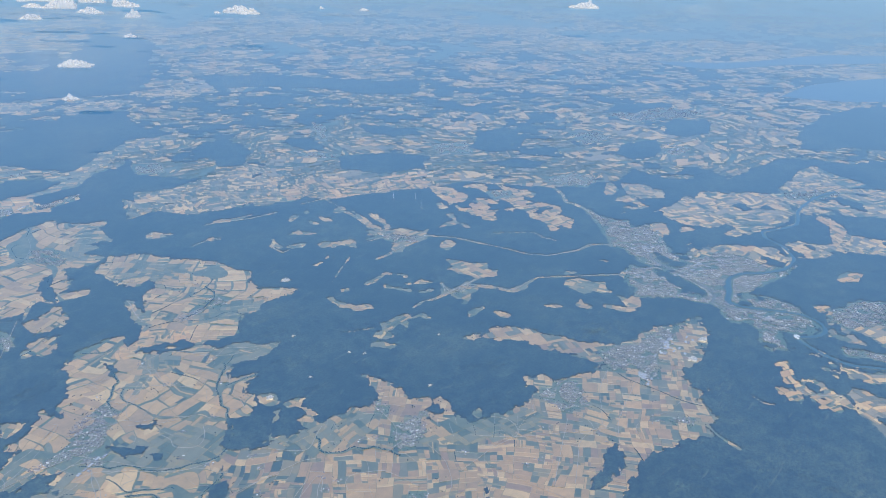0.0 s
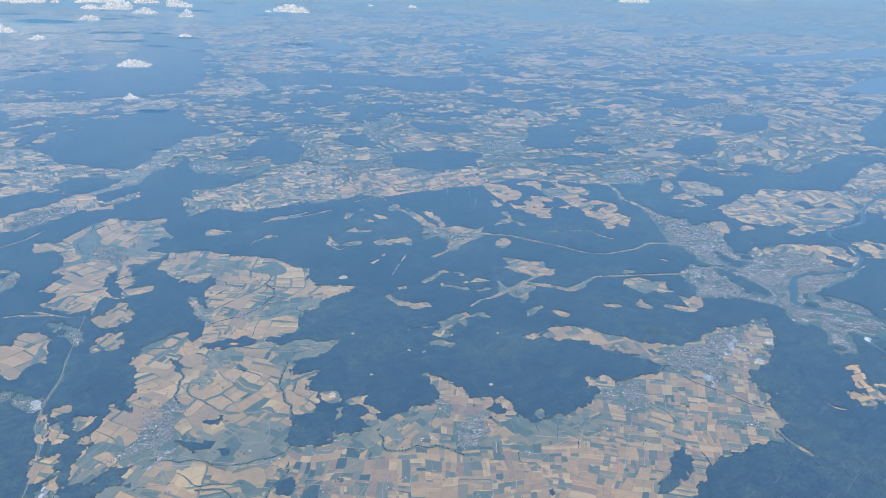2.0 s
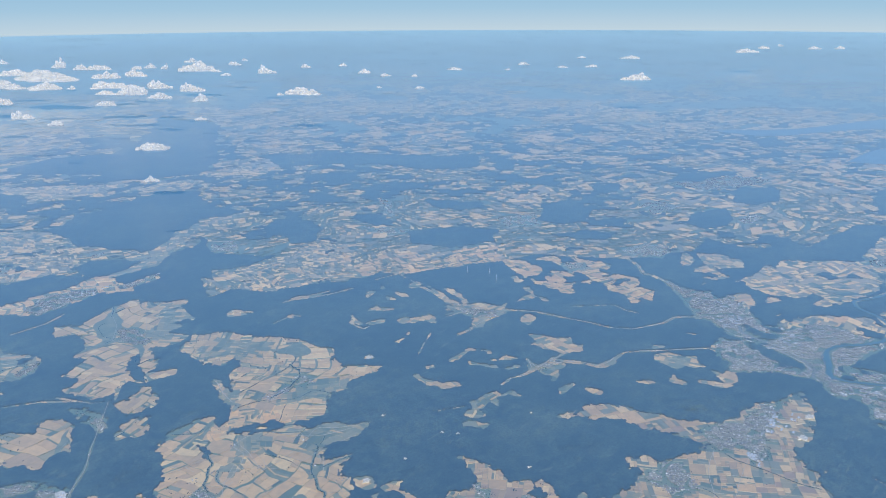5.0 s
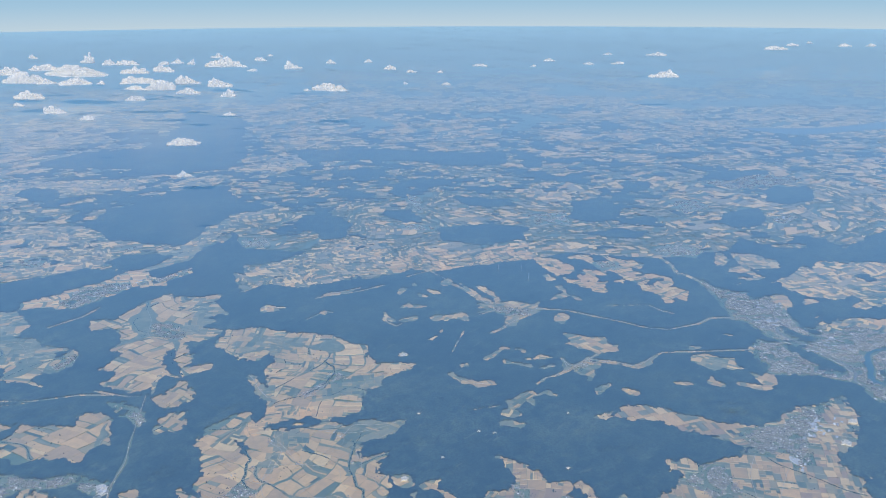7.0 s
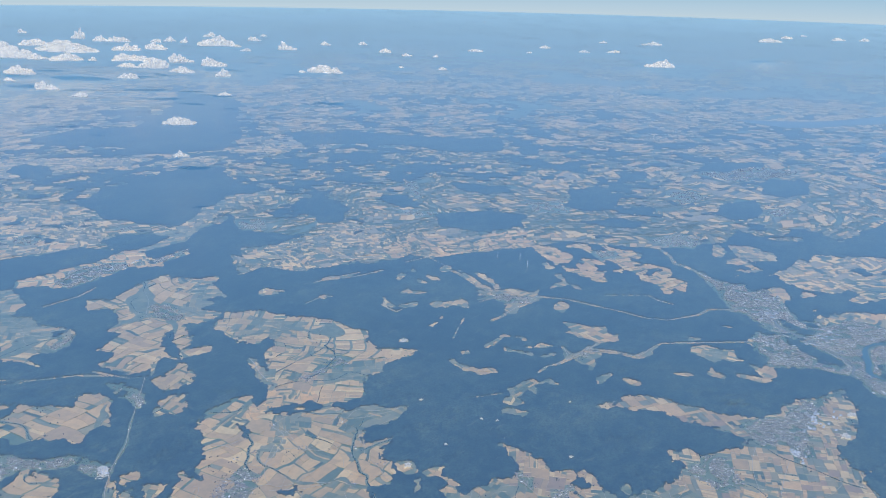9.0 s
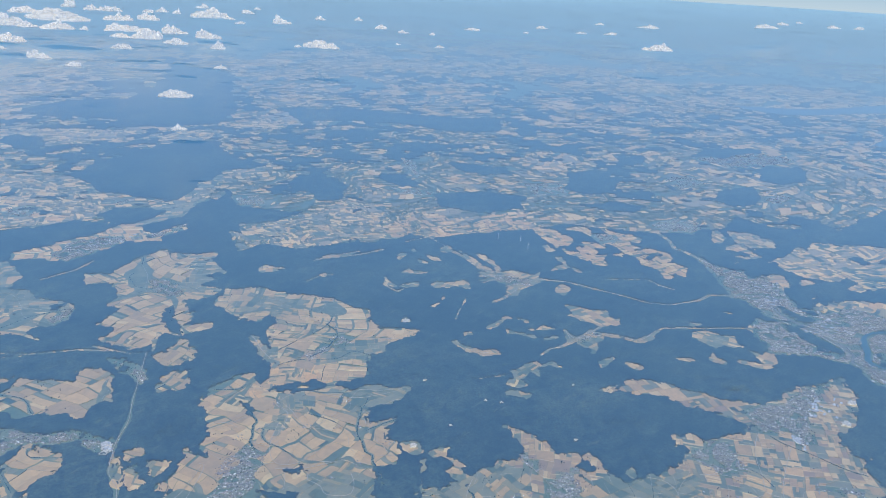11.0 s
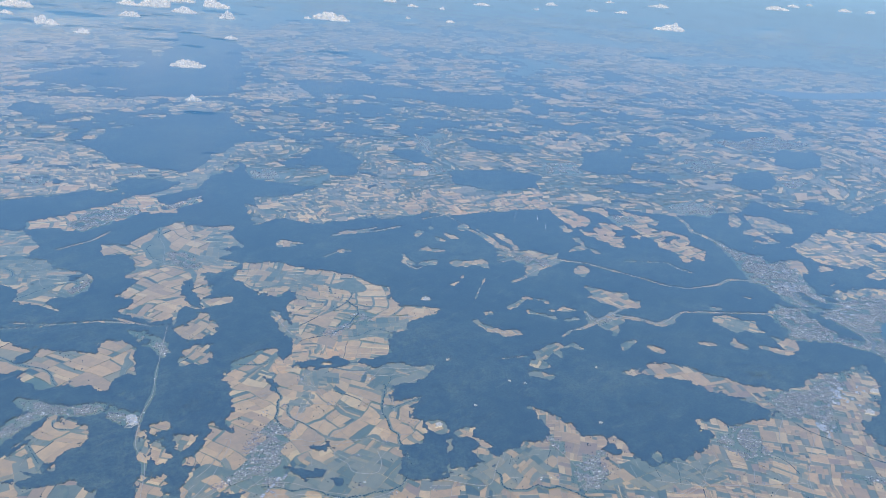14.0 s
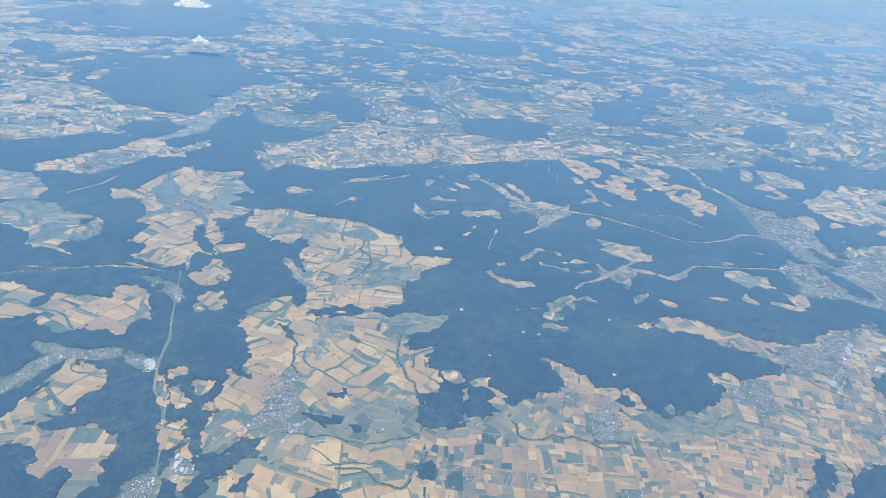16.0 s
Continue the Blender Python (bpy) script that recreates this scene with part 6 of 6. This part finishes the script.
def build_belts():
    rng = random.Random(23)
    boxes = [(-118, 22, 80, 216, 0.5, FARMS[2:10]), (-5, -30, 110, 90, 0.5, FARMS[:2]), (-52, 183, 66, 282, 0.6, FARMS[18:20])]
    lanes, spots, bv, bf = [], [], [], []
    for n, (x0, y0, x1, y1, step, farms) in enumerate(boxes):
        X, Y, S = open_grid(x0, y0, x1, y1, step, farms)
        wx, wy = X + 5 * swell(X, Y, 20, 61, 2), Y + 5 * swell(X, Y, 20, 62, 2)
        belt = swell(wx, wy, (21, 48, 24)[n], 63, 1)
        half = (0.085, 0.012, 0.10)[n] * (1 + 0.9 * swell(X, Y, 11, 64, 2))
        rise = np.minimum((half - np.abs(belt)) * 12, S * 0.5)
        z = np.clip(rise, -0.3, 0.15)
        ny, nx = X.shape
        idx = np.arange(nx * ny).reshape(ny, nx)
        q = np.stack([idx[:-1, :-1], idx[:-1, 1:], idx[1:, 1:], idx[1:, :-1]], -1).reshape(-1, 4)
        q = q[z.reshape(-1)[q].max(1) > -0.02]
        used = np.unique(q)
        back = np.full(nx * ny, -1)
        back[used] = np.arange(len(used)) + len(bv)
        bv += np.stack([X.reshape(-1), Y.reshape(-1), z.reshape(-1)], 1)[used].tolist()
        bf += back[q].tolist()
        for ax, ay, bx, by in contour(X, Y, belt, S):
            if float(swell(np.array([ax]), np.array([ay]), 14, 65, 2)[0]) > 0.05:
                for t in (0.0, 0.3, 0.6):
                    spots.append((ax + (bx - ax) * t + rng.gauss(0, 0.08), ay + (by - ay) * t + rng.gauss(0, 0.08), rng.uniform(0.08, 0.16)))
        lane = swell(wx + 40, wy, (19, 34, 26)[n], 66, 1)
        lanes += [contour(X, Y, lane, S)]
    tagged(sheet("valley_grass", bv, bf, M_GRASS, smooth=True), "winding grey-green grass belts along brooks between fields", "grass", kind="stuff")
    tree_rows("brook_trees", spots, "winding rows of dark trees along field brooks", rng)
    verts, faces = [], []
    for ax, ay, bx, by in np.concatenate(lanes):
        d = math.hypot(bx - ax, by - ay)
        if d < 1e-3:
            continue
        nx, ny, ux, uy = -(by - ay) / d * 0.055, (bx - ax) / d * 0.055, (bx - ax) / d * 0.02, (by - ay) / d * 0.02
        b = len(verts)
        verts += [(ax - ux + nx, ay - uy + ny, 0.17), (ax - ux - nx, ay - uy - ny, 0.17), (bx + ux - nx, by + uy - ny, 0.17), (bx + ux + nx, by + uy + ny, 0.17)]
        faces.append((b, b + 1, b + 2, b + 3))
    tagged(sheet("farm_lanes", verts, faces, M_ROAD), "pale winding farm lanes between fields", "track", kind="stuff")


# ---- trees in lines and singly ----
def ball():
    bm = bmesh.new()
    bmesh.ops.create_icosphere(bm, subdivisions=1, radius=1)
    v = np.array([t.co[:] for t in bm.verts])
    f = [tuple(k.index for k in g.verts) for g in bm.faces]
    bm.free()
    return v, f


BALL_V, BALL_F = ball()


def tree_rows(name, spots, label, rng):
    verts, faces = [], []
    for x, y, r in spots:
        b = len(verts)
        v = BALL_V * np.array([r, r, r * 0.95]) * np.array([[rng.uniform(0.75, 1.25)] for _ in BALL_V]) + (x, y, r * 0.75)
        verts += v.tolist()
        faces += [tuple(i + b for i in f) for f in BALL_F]
    tagged(sheet(name, verts, faces, M_TREE), label, "trees", kind="stuff")


def build_hedges():
    rng = random.Random(17)
    for pts in STREAMS:
        spots = []
        line = smooth_line(pts, 0.13)
        line = line + 1.1 * np.stack([swell(line[:, 0], line[:, 1], 5, 91, 2), swell(line[:, 0], line[:, 1], 5, 92, 2)], 1)
        tagged(ribbon("brook_meadow", line[::8], 0.9, 0.152, M_GRASS, 0.5, 95), "narrow green meadow strip along a brook", "meadow", kind="stuff")
        for p in line:
            if rng.random() < 0.85:
                spots.append((p[0] + rng.gauss(0, 0.13), p[1] + rng.gauss(0, 0.13), rng.uniform(0.10, 0.22)))
        tree_rows("stream_trees", spots, "winding line of dark trees along a stream", rng)
    spots = []
    for pts, *_ in FARMS[:18]:
        a = np.array(pts)
        area = np.prod(a.max(0) - a.min(0))
        n = int(area * 0.05)
        x = np.array([rng.uniform(a[:, 0].min(), a[:, 0].max()) for _ in range(n)])
        y = np.array([rng.uniform(a[:, 1].min(), a[:, 1].max()) for _ in range(n)])
        ok = (depth_in(pts, x, y) > 0) & (swell(x, y, 9, 77, 2) > 0.40)
        spots += [(u + rng.gauss(0, 0.3), v + rng.gauss(0, 0.3), rng.uniform(0.08, 0.2)) for u, v in zip(x[ok], y[ok]) for _ in range(2)]
    for pts, gap, _ in TOWNS:
        if gap > 1:
            continue
        a = np.array(pts)
        n = int(np.prod(a.max(0) - a.min(0)) * 1.0)
        x = np.array([rng.uniform(a[:, 0].min(), a[:, 0].max()) for _ in range(n)])
        y = np.array([rng.uniform(a[:, 1].min(), a[:, 1].max()) for _ in range(n)])
        ok = (depth_in(pts, x, y) > -0.8) & (line_gap(RIVER, x, y) > 1.3)
        spots += [(u, v, rng.uniform(0.06, 0.14)) for u, v in zip(x[ok], y[ok])]
    tree_rows("field_trees", spots, "scattered orchard and hedge trees among fields", rng)


# ---- houses ----
def house_bits(x, y, w, d, h, turn, z=0.0):
    c, s = math.cos(turn), math.sin(turn)

    def at(u, v, k):
        return (x + u * c - v * s, y + u * s + v * c, z + k)
    a, b, e = w / 2, d / 2, min(w, d) * 0.09
    top = h + b * 0.35
    walls = [at(-a, -b, 0), at(a, -b, 0), at(a, b, 0), at(-a, b, 0), at(-a, -b, h), at(a, -b, h), at(a, b, h), at(-a, b, h), at(-a, 0, top), at(a, 0, top)]
    wf = [(0, 1, 5, 4), (2, 3, 7, 6), (1, 2, 6, 9, 5), (3, 0, 4, 8, 7)]
    o = 0.012
    roof = [at(-a - e, -b - e, h - e * 0.7 + o), at(a + e, -b - e, h - e * 0.7 + o), at(a + e, 0, top + o), at(-a - e, 0, top + o), at(a + e, b + e, h - e * 0.7 + o), at(-a - e, b + e, h - e * 0.7 + o)]
    rf = [(0, 1, 2, 3), (3, 2, 4, 5)]
    return walls, wf, roof, rf


def houses(name, spots, label, tiles=M_ROOF):
    """A settlement too fine to count: gabled houses with walls and roofs."""
    base = thing(name, *CENTRE)
    tagged(base, label, "houses", kind="stuff")
    sets = ([], [], [], [])
    for sp in spots:
        w, wf, r, rf = house_bits(*sp)
        b, e = len(sets[0]), len(sets[2])
        sets[0].extend(w)
        sets[1].extend(tuple(i + b for i in f) for f in wf)
        sets[2].extend(r)
        sets[3].extend(tuple(i + e for i in f) for f in rf)
    for nm, v, f, m in (("walls", sets[0], sets[1], M_WALL), ("roofs", sets[2], sets[3], tiles)):
        ob = sheet(nm, [(p[0] - CENTRE[0], p[1] - CENTRE[1], p[2]) for p in v], f, m, base)
        ob["kind"] = "stuff"


def build_house(x, y, w, d, h, turn):
    base = thing("farmhouse", x, y, 0)
    walls, wf, roof, rf = house_bits(0, 0, w, d, h, turn)
    sheet("wall", walls, wf, M_WALL, base)
    sheet("roof", roof, rf, M_ROOF, base)
    tagged(base, "small gabled farm building with tiled roof among fields", "house", "farm buildings")


def town_spots(pts, gap, big, rng):
    a = np.array(pts)
    lo, hi = a.min(0), a.max(0)
    long = a[np.argmax(((a - a.mean(0)) ** 2).sum(1))] - a.mean(0)
    turn = math.atan2(long[1], long[0])
    gx, gy = np.meshgrid(np.arange(lo[0], hi[0], gap), np.arange(lo[1], hi[1], gap))
    x, y = gx.ravel(), gy.ravel()
    x = x + np.array([rng.uniform(-0.45, 0.45) * gap for _ in x])
    y = y + np.array([rng.uniform(-0.45, 0.45) * gap for _ in y])
    ok = (town_depth(pts, x, y) > 0.1) & (depth_in(pts, x, y) > -1.2) & ((swell(x, y, 9, 89, 2) > -0.64) if gap > 0.5 else (swell(x, y, 5, 88, 2) > -0.72)) & (swell(x, y, 2.4, 83, 2) > -0.40) & (np.abs(swell(x, y, 9, 84, 1)) > 0.045) & (np.abs(swell(x, y, 6, 86, 1)) > 0.03) & (line_gap(RIVER, x, y) > 1.5) & (line_gap(RAILWAY, x, y) > 0.9)
    for wood in PARKS:
        ok &= depth_in(wood, x, y) < -0.5
    thick = np.array([rng.random() for _ in x]) < 0.4 + 0.33 * town_depth(pts, x, y)      # loose at the rim
    ok &= thick
    out = []
    for u, v in zip(x[ok], y[ok]):
        t = turn + 0.9 * float(swell(np.array([u]), np.array([v]), 14, 85, 1)[0]) + (math.pi / 2 if rng.random() < 0.4 else 0)
        k = big * rng.uniform(0.8, 1.25) * (1.9 if rng.random() < (0.07 if gap < 0.5 else 0.14) else 1)
        out.append((u, v, 0.40 * k, 0.27 * k, 0.13 * k + 0.03, t))
    return out


def build_towns():
    rng = random.Random(5)
    for pts, gap, big in TOWNS:
        houses("village" if gap < 0.5 else "town", town_spots(pts, gap, big, rng), "dense settlement of small pale houses with grey and red roofs", M_ROOF if gap < 0.5 else M_CITY)
    for pts, half in STRIPS:
        if half < 0.3:
            continue
        p = smooth_line(pts, 0.5)
        on = swell(p[:, 0], p[:, 1], 7, 87, 2)
        spots = [(u + rng.gauss(0, half * 0.5), v + rng.gauss(0, half * 0.5), rng.uniform(0.22, 0.42), rng.uniform(0.16, 0.26), rng.uniform(0.1, 0.16), rng.uniform(0, 3.1)) for (u, v), o in zip(p, on) if o > 0.05 and rng.random() < 0.75]
        if len(spots) > 3:
            houses("valley_hamlet", spots, "loose row of pale houses along a valley road")
    for x, y in HAMLETS:
        spots = [(x + rng.gauss(0, 0.7), y + rng.gauss(0, 0.7), rng.uniform(0.3, 0.65), rng.uniform(0.22, 0.36), rng.uniform(0.12, 0.2), rng.uniform(0, 3.1)) for _ in range(rng.randint(5, 9))]
        for sp in spots:
            build_house(*sp)


def build_hall(x, y, w, d, h, turn):
    base = thing("factory_hall", x, y, 0)
    base.rotation_euler = (0, 0, turn)
    bm = bmesh.new()
    bmesh.ops.create_cube(bm, size=1, matrix=Matrix.Translation((0, 0, h / 2)) @ Matrix.Diagonal((w, d, h, 1)))
    part("wall", bm, M_WALL, base)
    bm = bmesh.new()
    bmesh.ops.create_cube(bm, size=1, matrix=Matrix.Translation((0, 0, h + 0.02)) @ Matrix.Diagonal((w + 0.04, d + 0.04, 0.04, 1)))
    roof = part("roof", bm, M_HALL, base)
    n = max(1, int(w / 0.5))
    for k in range(n):
        bm = bmesh.new()
        bmesh.ops.create_cube(bm, size=1, matrix=Matrix.Translation((-w / 2 + (k + 0.5) * w / n, 0, h + 0.06)) @ Matrix.Diagonal((0.12, d * 0.8, 0.06, 1)))
        part("skylight", bm, M_WHITE, roof, "raised pale skylight strip")
    tagged(base, "long flat-roofed industrial hall with pale metal roof", "factory", "industrial halls")


def build_halls():
    rng = random.Random(12)
    for cx, cy, spread, turn, n in HALLS:
        for _ in range(n):
            u, v = rng.gauss(0, spread[0]), rng.gauss(0, spread[1])
            c, s = math.cos(radians(turn)), math.sin(radians(turn))
            build_hall(cx + u * c - v * s, cy + u * s + v * c, rng.uniform(0.7, 2.0), rng.uniform(0.5, 1.1), rng.uniform(0.15, 0.28), radians(turn) + rng.gauss(0, 0.06))


def build_quarry(x, y, r, seed):
    """A bare cut in the woods: a rim, a floor and heaps of stone."""
    rng = random.Random(seed)
    bm = bmesh.new()
    n = 14
    rim = []
    for k in range(n):
        a = 2 * math.pi * k / n
        q = r * rng.uniform(0.45, 1.1)
        rim.append(bm.verts.new((q * math.cos(a) * 1.3, q * math.sin(a), 0.40 + rng.uniform(0, 0.12))))
    mid = [bm.verts.new((v.co.x * 0.6, v.co.y * 0.6, 0.34 + rng.uniform(0, 0.04))) for v in rim]
    foot = [bm.verts.new((v.co.x * 1.1, v.co.y * 1.1, 0.0)) for v in rim]
    for k in range(n):
        j = (k + 1) % n
        bm.faces.new((rim[k], rim[j], mid[j], mid[k]))
        bm.faces.new((foot[k], foot[j], rim[j], rim[k]))
    bm.faces.new(mid)
    for _ in range(5):
        bmesh.ops.create_cone(bm, segments=8, radius1=r * 0.22, radius2=0.03, depth=0.25, cap_ends=True, matrix=Matrix.Translation((rng.uniform(-0.5, 0.5) * r, rng.uniform(-0.4, 0.4) * r, 0.42)))
    ob = part("quarry", bm, M_GRAVEL)
    ob.location = (x, y, GROUND_AT(x, y))
    tagged(ob, "small bright limestone quarry with stone heaps in forest", "quarry")


def build_works(outline):
    """A gravel works: a pale yard with heaps and sheds."""
    rng = random.Random(77)
    c = np.array(outline).mean(0)
    base = thing("gravel_works", c[0], c[1], 0)
    v, f = slab(np.array(outline) - c, 0.165)
    sheet("yard", v, f, M_LIME, base)
    for _ in range(16):
        u, v = rng.gauss(0, 0.8), rng.gauss(0, 0.8)
        bm = bmesh.new()
        if rng.random() < 0.6:
            bmesh.ops.create_cone(bm, segments=10, radius1=rng.uniform(0.15, 0.35), radius2=0.04, depth=0.3, cap_ends=True, matrix=Matrix.Translation((u, v, 0.31)))
            part("gravel_heap", bm, M_LIME, base)
        else:
            bmesh.ops.create_cube(bm, size=1, matrix=Matrix.Translation((u, v, 0.28)) @ Matrix.Rotation(rng.uniform(0, 3), 4, "Z") @ Matrix.Diagonal((rng.uniform(0.3, 0.6), 0.25, 0.25, 1)))
            part("shed", bm, M_WHITE, base)
    tagged(base, "bright white gravel works with heaps beside the valley road", "quarry")


def build_falls(x, y):
    """White water: a broken lip, a sloping sheet and a foaming basin."""
    rng = random.Random(3)
    bm = bmesh.new()
    for i in range(26):
        a = rng.uniform(0, 6.28)
        d = rng.uniform(0, 1.0)
        m = Matrix.Translation((d * 1.7 * math.cos(a), d * 1.1 * math.sin(a), 0.22 + 0.12 * (1 - d))) @ Matrix.Diagonal((rng.uniform(0.25, 0.6), rng.uniform(0.2, 0.45), rng.uniform(0.08, 0.2), 1))
        bmesh.ops.create_icosphere(bm, subdivisions=2, radius=1, matrix=m)
    ob = part("waterfall", bm, M_FOAM)
    ob.location = (x, y, 0)
    tagged(ob, "bright white foaming waterfall and basin in the river", "waterfall", kind="stuff")


def GROUND_AT(x, y):
    ax, ay = np.array([x]), np.array([y])
    return float(hills_at(ax, ay, openness(ax, ay))[0])


def build_turbine(x, y, turn):
    z = GROUND_AT(x, y)
    base = thing("wind_turbine", x, y, z)
    base.rotation_euler = (0, 0, turn)
    bm = bmesh.new()
    bmesh.ops.create_cone(bm, segments=12, radius1=0.09, radius2=0.05, depth=2.9, cap_ends=True, matrix=Matrix.Translation((0, 0, 1.45)))
    part("tower", bm, M_WHITE, base)
    bm = bmesh.new()
    bmesh.ops.create_cube(bm, size=1, matrix=Matrix.Translation((0, 0.06, 2.95)) @ Matrix.Diagonal((0.11, 0.3, 0.12, 1)))
    part("nacelle", bm, M_WHITE, base)
    bm = bmesh.new()
    bmesh.ops.create_uvsphere(bm, u_segments=10, v_segments=6, radius=0.075, matrix=Matrix.Translation((0, -0.13, 2.95)))
    hub = part("rotor", bm, M_WHITE, base)
    for k in range(3):
        bm = bmesh.new()
        m = Matrix.Translation((0, -0.12, 2.95)) @ Matrix.Rotation(radians(25 + 120 * k), 4, "Y")
        bmesh.ops.create_cone(bm, segments=6, radius1=0.055, radius2=0.012, depth=1.1, cap_ends=True, matrix=m @ Matrix.Translation((0, 0, 0.58)) @ Matrix.Diagonal((1, 0.35, 1, 1)))
        part("blade", bm, M_WHITE, hub)
    tagged(base, "tall white three-bladed wind turbine on a wooded ridge", "wind turbine", "wind turbines")


# ---- clouds ----
def build_cloud(x, y, z, w, h, seed, turn):
    """A fair-weather cloud: puffs that bud from one another over a flat base, grown into one skin."""
    rng = random.Random(seed)
    puffs = [(u * w, rng.uniform(-0.05, 0.05) * w, rng.uniform(0.11, 0.15) * w, h * (0.25 + 0.75 * math.exp(-(u - lean) ** 2 / 0.09)) * rng.uniform(0.5, 0.8)) for lean in (rng.uniform(-0.2, 0.2),) for u in (-0.37, -0.22, -0.07, 0.07, 0.22, 0.37)]
    for _ in range(90):
        if len(puffs) > 16 + 0.2 * w:
            break
        px, py, pr, _ = rng.choice(puffs)
        a, r = rng.uniform(0, 6.283), pr * rng.uniform(0.6, 1.05)
        u, v = px + pr * 0.9 * math.cos(a), py + pr * 0.7 * math.sin(a)
        if abs(u) + r > 0.52 * w or abs(v) + r > 0.26 * w or r < 0.05 * w:
            continue
        edge = max(0.25, 1 - (u / (0.5 * w)) ** 2)
        puffs.append((u, v, r, min(h * edge * rng.uniform(0.2, 0.65), 1.5 * r)))
    balls = [(u, v, 0.2 * k, r, k * 0.8) for u, v, r, k in puffs]
    for u, v, r, k in puffs:
        for _ in range(4):
            a, e = rng.uniform(0, 6.283), rng.uniform(0.1, 1.4)
            d = rng.uniform(0.36, 0.6)
            balls.append((u + 0.85 * r * math.cos(a) * math.cos(e), v + 0.85 * r * math.sin(a) * math.cos(e), 0.2 * k + 0.75 * k * math.sin(e), r * d, max(k, 0.5 * r) * d * 0.8))
    verts, faces = [], []
    for u, v, k, r, q in balls:
        b = len(verts)
        p = PUFF_V * np.array((r, r, q)) + np.array((u, v, k))
        p[:, 2] = np.where(p[:, 2] < 0, p[:, 2] * 0.1, p[:, 2])
        verts += p.tolist()
        faces += [tuple(j + b for j in f) for f in PUFF_F]
    heap = sheet("heap", verts, faces, M_CLOUD)
    skin = heap.modifiers.new("skin", "REMESH")
    skin.mode, skin.voxel_size, skin.use_smooth_shade = "VOXEL", max(w / 110, h / 45), True
    me = bpy.data.meshes.new_from_object(heap.evaluated_get(bpy.context.evaluated_depsgraph_get()))
    bpy.data.objects.remove(heap)
    co = np.empty(len(me.vertices) * 3, np.float32)
    me.vertices.foreach_get("co", co)
    co = co.reshape(-1, 3).astype(float)
    lift = np.clip(co[:, 2] / (0.3 * h), 0, 1)
    f = 0.07 * w
    bud = np.stack([swell(co[:, 0] + co[:, 2], co[:, 1] - co[:, 2], f, seed % 90, 3), swell(co[:, 1], co[:, 2] - co[:, 0], f, seed % 90 + 7, 3), swell(co[:, 0] - co[:, 1], co[:, 2] + co[:, 1], f, seed % 90 + 14, 3)], 1)
    co = co + bud * (0.006 * w * lift)[:, None] * np.array((1, 1, 0.7))
    me.vertices.foreach_set("co", co.astype(np.float32).reshape(-1))
    me.update()
    ob = new("cloud", me)
    ob.location, ob.rotation_euler = (x, y, z), (0, 0, turn)
    tagged(ob, "white fair-weather cumulus cloud with flat base", "cloud", "cumulus clouds")


def puff():
    bm = bmesh.new()
    bmesh.ops.create_icosphere(bm, subdivisions=3, radius=1)
    v = np.array([t.co[:] for t in bm.verts])
    f = [tuple(k.index for k in g.verts) for g in bm.faces]
    bm.free()
    return v, f


PUFF_V, PUFF_F = puff()


def build_clouds():
    for k, (x, y, w, h) in enumerate(CLOUDS):
        build_cloud(x, y, CLOUD_BASE, w, h, 300 + k, -0.85 + 0.25 * math.sin(k * 2.3))


build_clouds()
build_ground()
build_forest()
build_lines()
build_towns()
build_halls()
build_hedges()
build_belts()
for k, (x, y, r) in enumerate(QUARRIES):
    build_quarry(x, y, r, 40 + k)
for k, (x, y) in enumerate(TURBINES):
    build_turbine(x, y, 0.5 + 0.4 * k)
build_works([(-44, 140.2), (-42.5, 140.4), (-41.6, 138.9), (-42.3, 136.5), (-43.8, 135.6), (-45.5, 133.1), (-45.2, 135), (-44.9, 137.2)])
build_falls(*FALLS)
build_fields()
